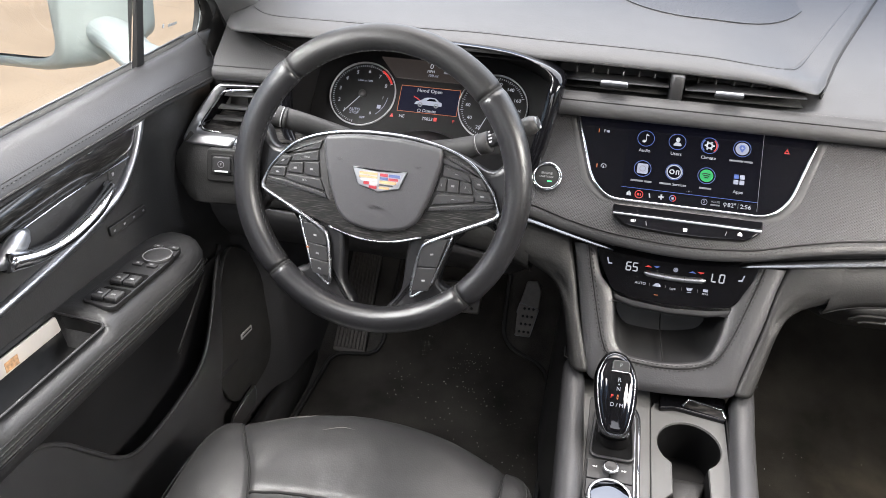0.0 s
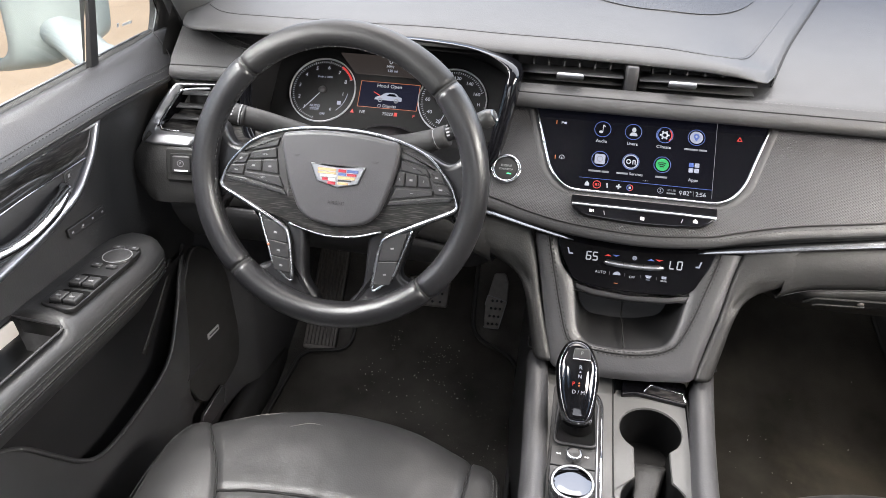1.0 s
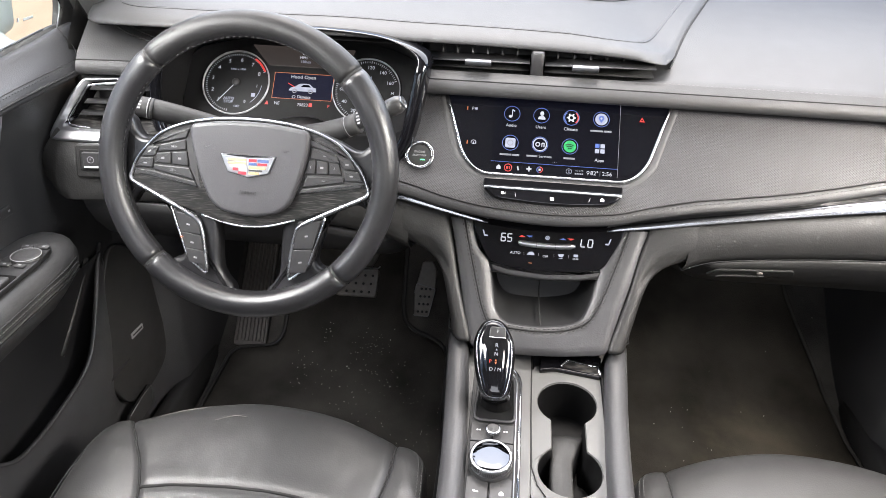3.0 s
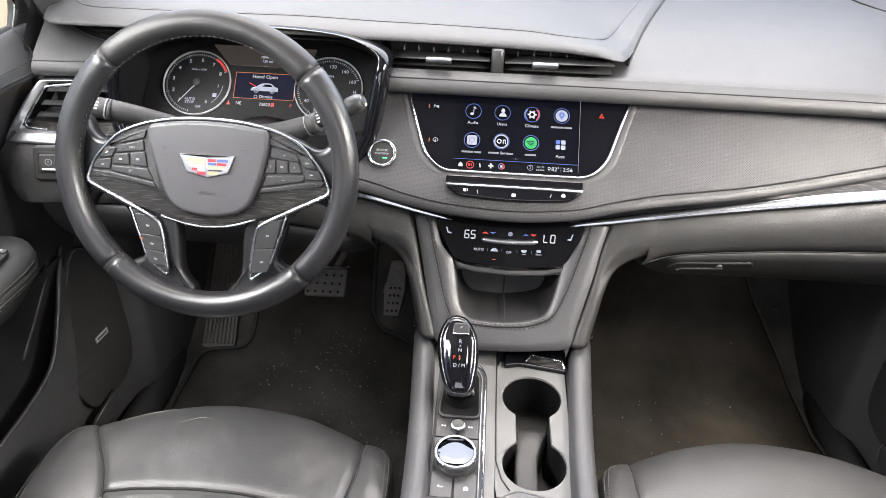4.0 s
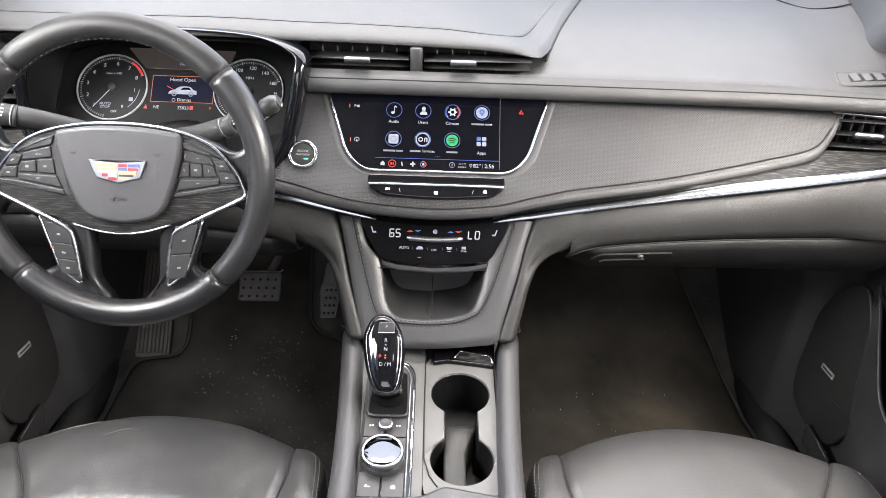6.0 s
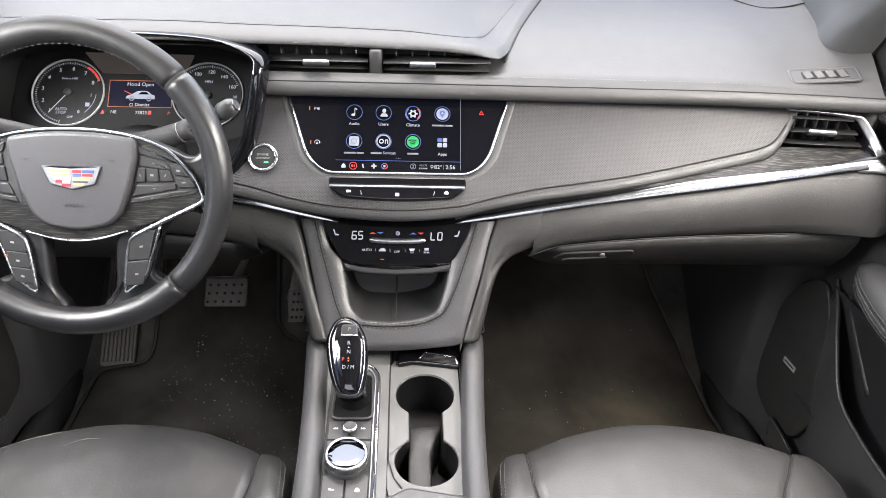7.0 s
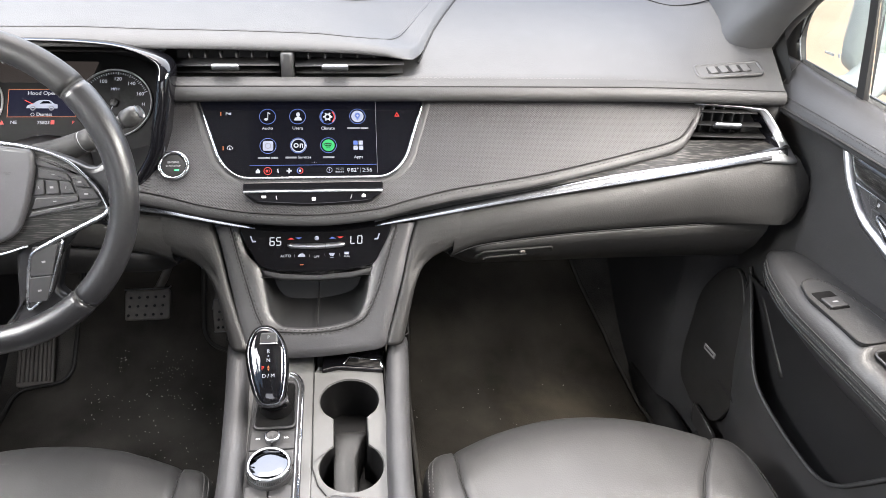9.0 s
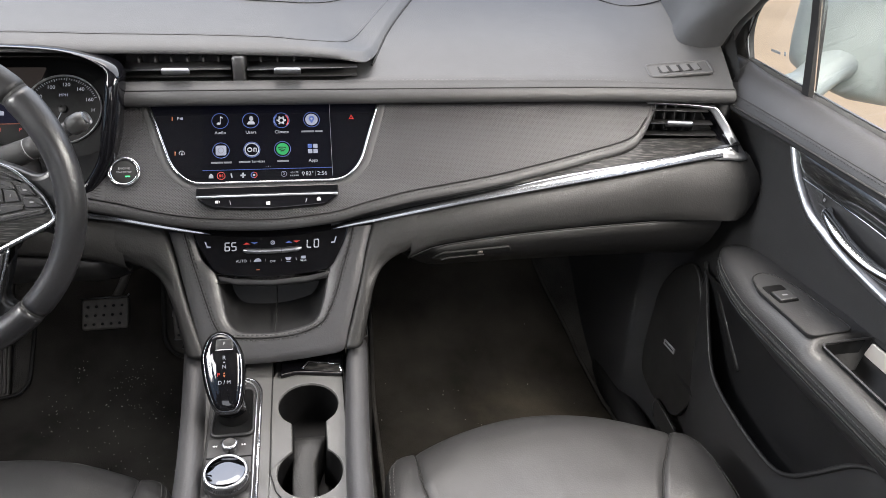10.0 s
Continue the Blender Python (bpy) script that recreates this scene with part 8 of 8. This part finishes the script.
part("arm", sweep([Vector((-0.362, 0.415, 0.225)), Vector((-0.342, 0.430, 0.257)), Vector((-0.318, 0.455, 0.310)), Vector((-0.300, 0.50, 0.42))], circle(0.006, 10, 0.010)), STEEL, brake)
# accelerator
AC = frame_of((-0.246, 0.401, 0.135), (1, 0, 0.03), (0.03, 0.45, 0.89))
acc = thing("accelerator_pedal", (-0.23, 0.41, 0.135), "slim studded metal accelerator pedal", "pedal", "pedals")
outline = [(0.0, 0.0), (0.0323, 0.0), (0.0461, 0.0616), (0.0476, 0.1023), (0.0380, 0.1235), (0.0140, 0.1217), (0.0037, 0.073), (-0.001, 0.053)]
part("pad", plate(rounded(outline, 0.004), at(AC, 0, 0, -0.008), 0.010, 0.002), STEEL, acc, "brushed metal pad")
part("frame", sweep([AC @ Vector((p.x, p.y, 0.002)) for p in rounded(outline[:3] + outline[-2:], 0.003)], circle(0.0011, 6), False, up=AC.to_3x3() @ Vector((0, 0, 1))), KNURL, acc, "thin worn metal edge")
for r in range(4):
    for c in range(3):
        part("stud", turned([(0.0030, 0), (0.0026, 0.002), (0.0, 0.0026)], at(AC, 0.0085 + 0.0098 * c + 0.0021 * r, 0.0095 + 0.0172 * r, 0.002), 8), RUBBER, acc)

# grit on the mats
bm = bmesh.new()
rng = random.Random(5)
spots = [(-0.45, 0.385, 0.018, 26), (-0.34, 0.37, 0.025, 40), (-0.33, 0.30, 0.05, 45), (-0.27, 0.22, 0.06, 55), (-0.47, 0.30, 0.03, 22), (-0.22, 0.12, 0.05, 28), (-0.33, 0.12, 0.08, 20), (0.40, 0.22, 0.14, 34), (0.30, 0.28, 0.1, 10)]
for cx, cy, sp, n in spots:
    for _ in range(n):
        x, y = rng.gauss(cx, sp), rng.gauss(cy, sp * 0.8)
        r = rng.uniform(0.0004, 0.0010)
        m = pose(x, y, floor_z(y) + 0.0155, rng.uniform(0, 90), rng.uniform(0, 90), rng.uniform(0, 360)) @ Matrix.Diagonal((r * rng.uniform(1, 3), r, r, 1))
        bmesh.ops.create_icosphere(bm, subdivisions=1, radius=1.0, matrix=m)
tagged(part("grit", bm, CRUMB, flat=True), "pale grit and crumbs scattered on the floor mats", "grit", kind="stuff")


# ---- seats ----
prof_y = smooth_fn([0.0, 0.15, 0.35, 0.55, 0.70, 0.80, 0.88, 0.94, 1.0], [-0.72, -0.60, -0.42, -0.27, -0.185, -0.143, -0.127, -0.124, -0.150])
prof_z = smooth_fn([0.0, 0.15, 0.35, 0.55, 0.70, 0.80, 0.88, 0.94, 1.0], [0.268, 0.279, 0.298, 0.317, 0.3225, 0.313, 0.284, 0.238, 0.12])


seam_out = smooth_fn([0.0, 0.40, 0.47, 0.55, 0.70, 0.80, 0.88, 1.0], [0.46, 0.48, 0.51, 0.575, 0.715, 0.795, 0.815, 0.815])   # towards the door
seam_in = smooth_fn([0.0, 0.45, 0.55, 0.70, 1.0], [0.66, 0.70, 0.735, 0.770, 0.775])   # towards the console


def seat_point(u, t, side):
    """A point of the cushion: u across from -1 to 1, t from back to front and down; side: where the door is."""
    a, su = abs(u), (seam_out if u * side > 0 else seam_in)(t)
    y, z = prof_y(t), prof_z(t)
    b = max(0, a - 0.76) / 0.24
    y -= (0.088 * min(a, 0.76) ** 2 + 0.012 * b + 0.060 * b ** 4) * min(1, max(0, (t - 0.25) / 0.4))
    w = max(0, a - su) / (1 - su)
    z += 0.004 * math.sin(math.pi * min(1, w)) - 0.012 * w * w - 0.16 * max(0, a - 0.955) / 0.045 * (0.5 + 0.5 * max(0, a - 0.955) / 0.045)
    z -= 0.006 * (1 - a * a) * math.exp(-((t - 0.45) / 0.25) ** 2)
    z -= 0.016 * min(a, 0.8) ** 2 * min(1, max(0, (t - 0.3) / 0.4))
    x = 0.252 * u - 0.012 * (1 if u > 0 else -1) * max(0, a - 0.955) / 0.045 * 0.5
    z -= 0.0042 * math.exp(-((a - su) / 0.0055) ** 2) * (1 if t < 0.97 else 0.5)
    z -= 0.0022 * math.exp(-((t - 0.500) / 0.007) ** 2) * (1 if a < su and side < 0 else 0)
    return Vector((x, y, z + (0.0014 if side < 0 else 0.0007) * noise.noise((u * 4, t * 6, 1.0)) + (0.0007 if side < 0 else 0.0002) * noise.noise((u * 13, t * 17, 2.0))))


def build_seat(cx, label):
    seat = thing("car_seat", (cx, -0.40, 0.0), label, "car seat", "front seats")
    off = Vector((cx, 0, 0))
    side = 1 if cx > 0 else -1
    ts = [i / 90 for i in range(91)]
    part("cushion", skin([[off + seat_point(v * (seam_out if v * side > 0 else seam_in)(t), t, side) for t in ts] for v in [-1 + 2 * i / 52 for i in range(53)]]), SEAT, seat, "smooth black leather cushion")
    for s in (-1, 1):
        edge = seam_out if s * side > 0 else seam_in
        part("bolster", skin([[off + seat_point(s * (edge(t) + (1 - edge(t)) * w), t, side) for t in ts] for w in [i / 22 for i in range(23)]]), SEAT, seat, "stitched black leather side bolster")
        for line in ([(0.80, 0.885), (0.87, 0.868), (0.925, 0.80), (0.950, 0.66), (0.954, 0.45), (0.954, 0.12)], [(0.80, 0.858), (0.862, 0.840), (0.906, 0.775), (0.930, 0.64), (0.934, 0.45), (0.934, 0.12)]):
            stitches("stitching", [off + seat_point(s * p.x, p.y, side) + Vector((0, -0.0004, 0.0007)) for p in spline([(a, t, 0) for a, t in line], 14)], seat, r=0.0005, mat=THREAD)
        part("seam", sweep([off + seat_point(s * edge(t), t, side) + Vector((0, -0.0004, 0.0012)) for t in ts[4:88]], circle(0.0016, 6)), GROOVE, seat)
    if cx < 0:
        part("seam", sweep([off + seat_point((-0.99 + 1.98 * i / 60) * (seam_out if (i - 30) * side > 0 else seam_in)(0.50), 0.4995, side) + Vector((0, 0, 0.0008)) for i in range(61)], circle(0.0022, 6)), GROOVE, seat)
        for pts in ([(-0.66, 0.775), (-0.50, 0.805), (-0.34, 0.835), (-0.18, 0.835), (-0.08, 0.845)], [(-0.36, 0.832), (-0.42, 0.80), (-0.50, 0.782)], [(0.16, 0.855), (0.26, 0.860), (0.36, 0.835), (0.50, 0.815)], [(-0.30, 0.70), (-0.20, 0.715), (-0.12, 0.71)], [(0.44, 0.86), (0.47, 0.84)]):
            part("crease", sweep([off + seat_point(p.x, p.y, side) + Vector((0, -0.0002, 0.0003)) for p in spline([(u, t, 0) for u, t in pts], 5)], circle(0.0007, 6, 0.0004), scale=lambda t: 0.3 + 0.9 * math.sin(math.pi * min(0.97, max(0.03, t)))), CREASE, seat)
    # base below the cushion
    rows = [[off + Vector((x, y, z)) for x, y in ((-0.235, -0.24), (-0.15, -0.19), (0.15, -0.19), (0.235, -0.24), (0.240, -0.70), (-0.240, -0.70))] for z in (0.235, 0.06)]
    part("base", skin(rows, closed_col=True), DARK, seat)
    # backrest and headrest behind the camera's view
    rows = []
    for z, w, d in ((0.30, 0.235, 0.0), (0.34, 0.25, 0.01), (0.50, 0.255, 0.05), (0.70, 0.245, 0.11), (0.84, 0.215, 0.15), (0.895, 0.17, 0.17), (0.905, 0.08, 0.185)):
        rows.append([off + Vector((w * math.cos(a), -0.86 - d + 0.055 * math.sin(a) - 0.03 * math.cos(a) ** 2, z)) for a in [2 * math.pi * i / 24 for i in range(24)]])
    part("backrest", skin(rows, closed_col=True, caps=True), SEAT, seat)
    rows = []
    for z, w in ((0.93, 0.06), (0.94, 0.10), (0.99, 0.125), (1.05, 0.115), (1.075, 0.08)):
        rows.append([off + Vector((w * math.cos(a), -1.08 + 0.045 * math.sin(a), z)) for a in [2 * math.pi * i / 20 for i in range(20)]])
    part("headrest", skin(rows, closed_col=True, caps=True), SEAT, seat)
    return seat


build_seat(-0.3855, "black leather driver seat cushion with creased front edge")
build_seat(0.3855, "smooth black leather passenger seat cushion with grey stitching")

# ---- outside and the shell round the cabin ----
bm = skin([[Vector((x, y, -0.45)) for y in (-400, -40, -8, 0, 8, 40, 400)] for x in (-400, -40, -8, 0, 8, 40, 400)])
tagged(part("ground", bm, CONCRETE), "pale sunlit concrete ground outside the car", "ground", kind="structure")
# Unseen rear shell, added to close the cabin and block bright reflections.
for s in (-1, 1):
    bm = skin([[Vector((s * x, y, z)) for y in (-1.08, -2.3)] for x, z in ((0.76, 0.0), (0.80, 0.3), (0.80, 0.87))])
    skin([[Vector((s * x, y, z)) for y in (-1.08, -1.62)] for x, z in ((0.80, 0.87), (0.76, 1.25), (0.60, 1.272))], bm=bm)
    skin([[Vector((s * x, y, z)) for y in (-2.22, -2.3)] for x, z in ((0.80, 0.87), (0.76, 1.25))], bm=bm)
    skin([[Vector((s * x, y, z)) for y in (-1.62, -2.3)] for x, z in ((0.76, 1.25), (0.60, 1.272))], bm=bm)
    tagged(part("wall_side", bm, LOWER), "unseen added dark rear side panel round a lamp opening", "wall", kind="structure")
rows = [[Vector((x, -2.3, z)) for x in (-0.8, 0, 0.8)] for z in (0.0, 0.5, 1.27)]
tagged(part("wall_rear", skin(rows), LOWER), "unseen added dark panel that closes the rear", "wall", kind="structure")
# roof with a glass opening
bm = bmesh.new()
o = [(-0.64, 0.0 - 0.12), (0.64, -0.12), (0.62, -2.3), (-0.62, -2.3)]
i_ = [(-0.46, -1.30), (0.46, -1.30), (0.46, -2.14), (-0.46, -2.14)]
vo = [bm.verts.new((x, y, 1.27)) for x, y in o]
vi = [bm.verts.new((x, y, 1.275)) for x, y in i_]
vt = [bm.verts.new((x, y, 1.31)) for x, y in i_]
vu = [bm.verts.new((x, y, 1.315)) for x, y in o]
for a, b in ((vo, vi), (vi, vt), (vt, vu), (vu, vo)):
    for k in range(4):
        bm.faces.new((a[k], a[(k + 1) % 4], b[(k + 1) % 4], b[k]))
tagged(part("ceiling", bm, LINER), "grey roof lining round a large sunroof", "ceiling", kind="structure")
# dark jambs between the dash ends and the pillars
for s in (-1, 1):
    rows = [[Vector((s * 0.7195, y, z)) for y, z in zip((0.045, 0.13, 0.80), zs)] for zs in ((0.62, 0.62, 0.62), (0.800, 0.900, 0.97))]
    tagged(part("trim", skin(rows), LOWER), "dark jamb trim at the dash end", "trim", kind="structure")
# plain middle pillars that close the sides behind the front windows
for s in (-1, 1):
    rows = [[Vector((s * x, y, z)) for y in (-0.84, -1.0, -1.22)] for x, z in ((0.76, 0.40), (0.75, 0.82), (0.64, 1.27))]
    tagged(part("pillar", skin(rows), LOWER), "plain dark trim of the middle pillar", "pillar trim", kind="structure")
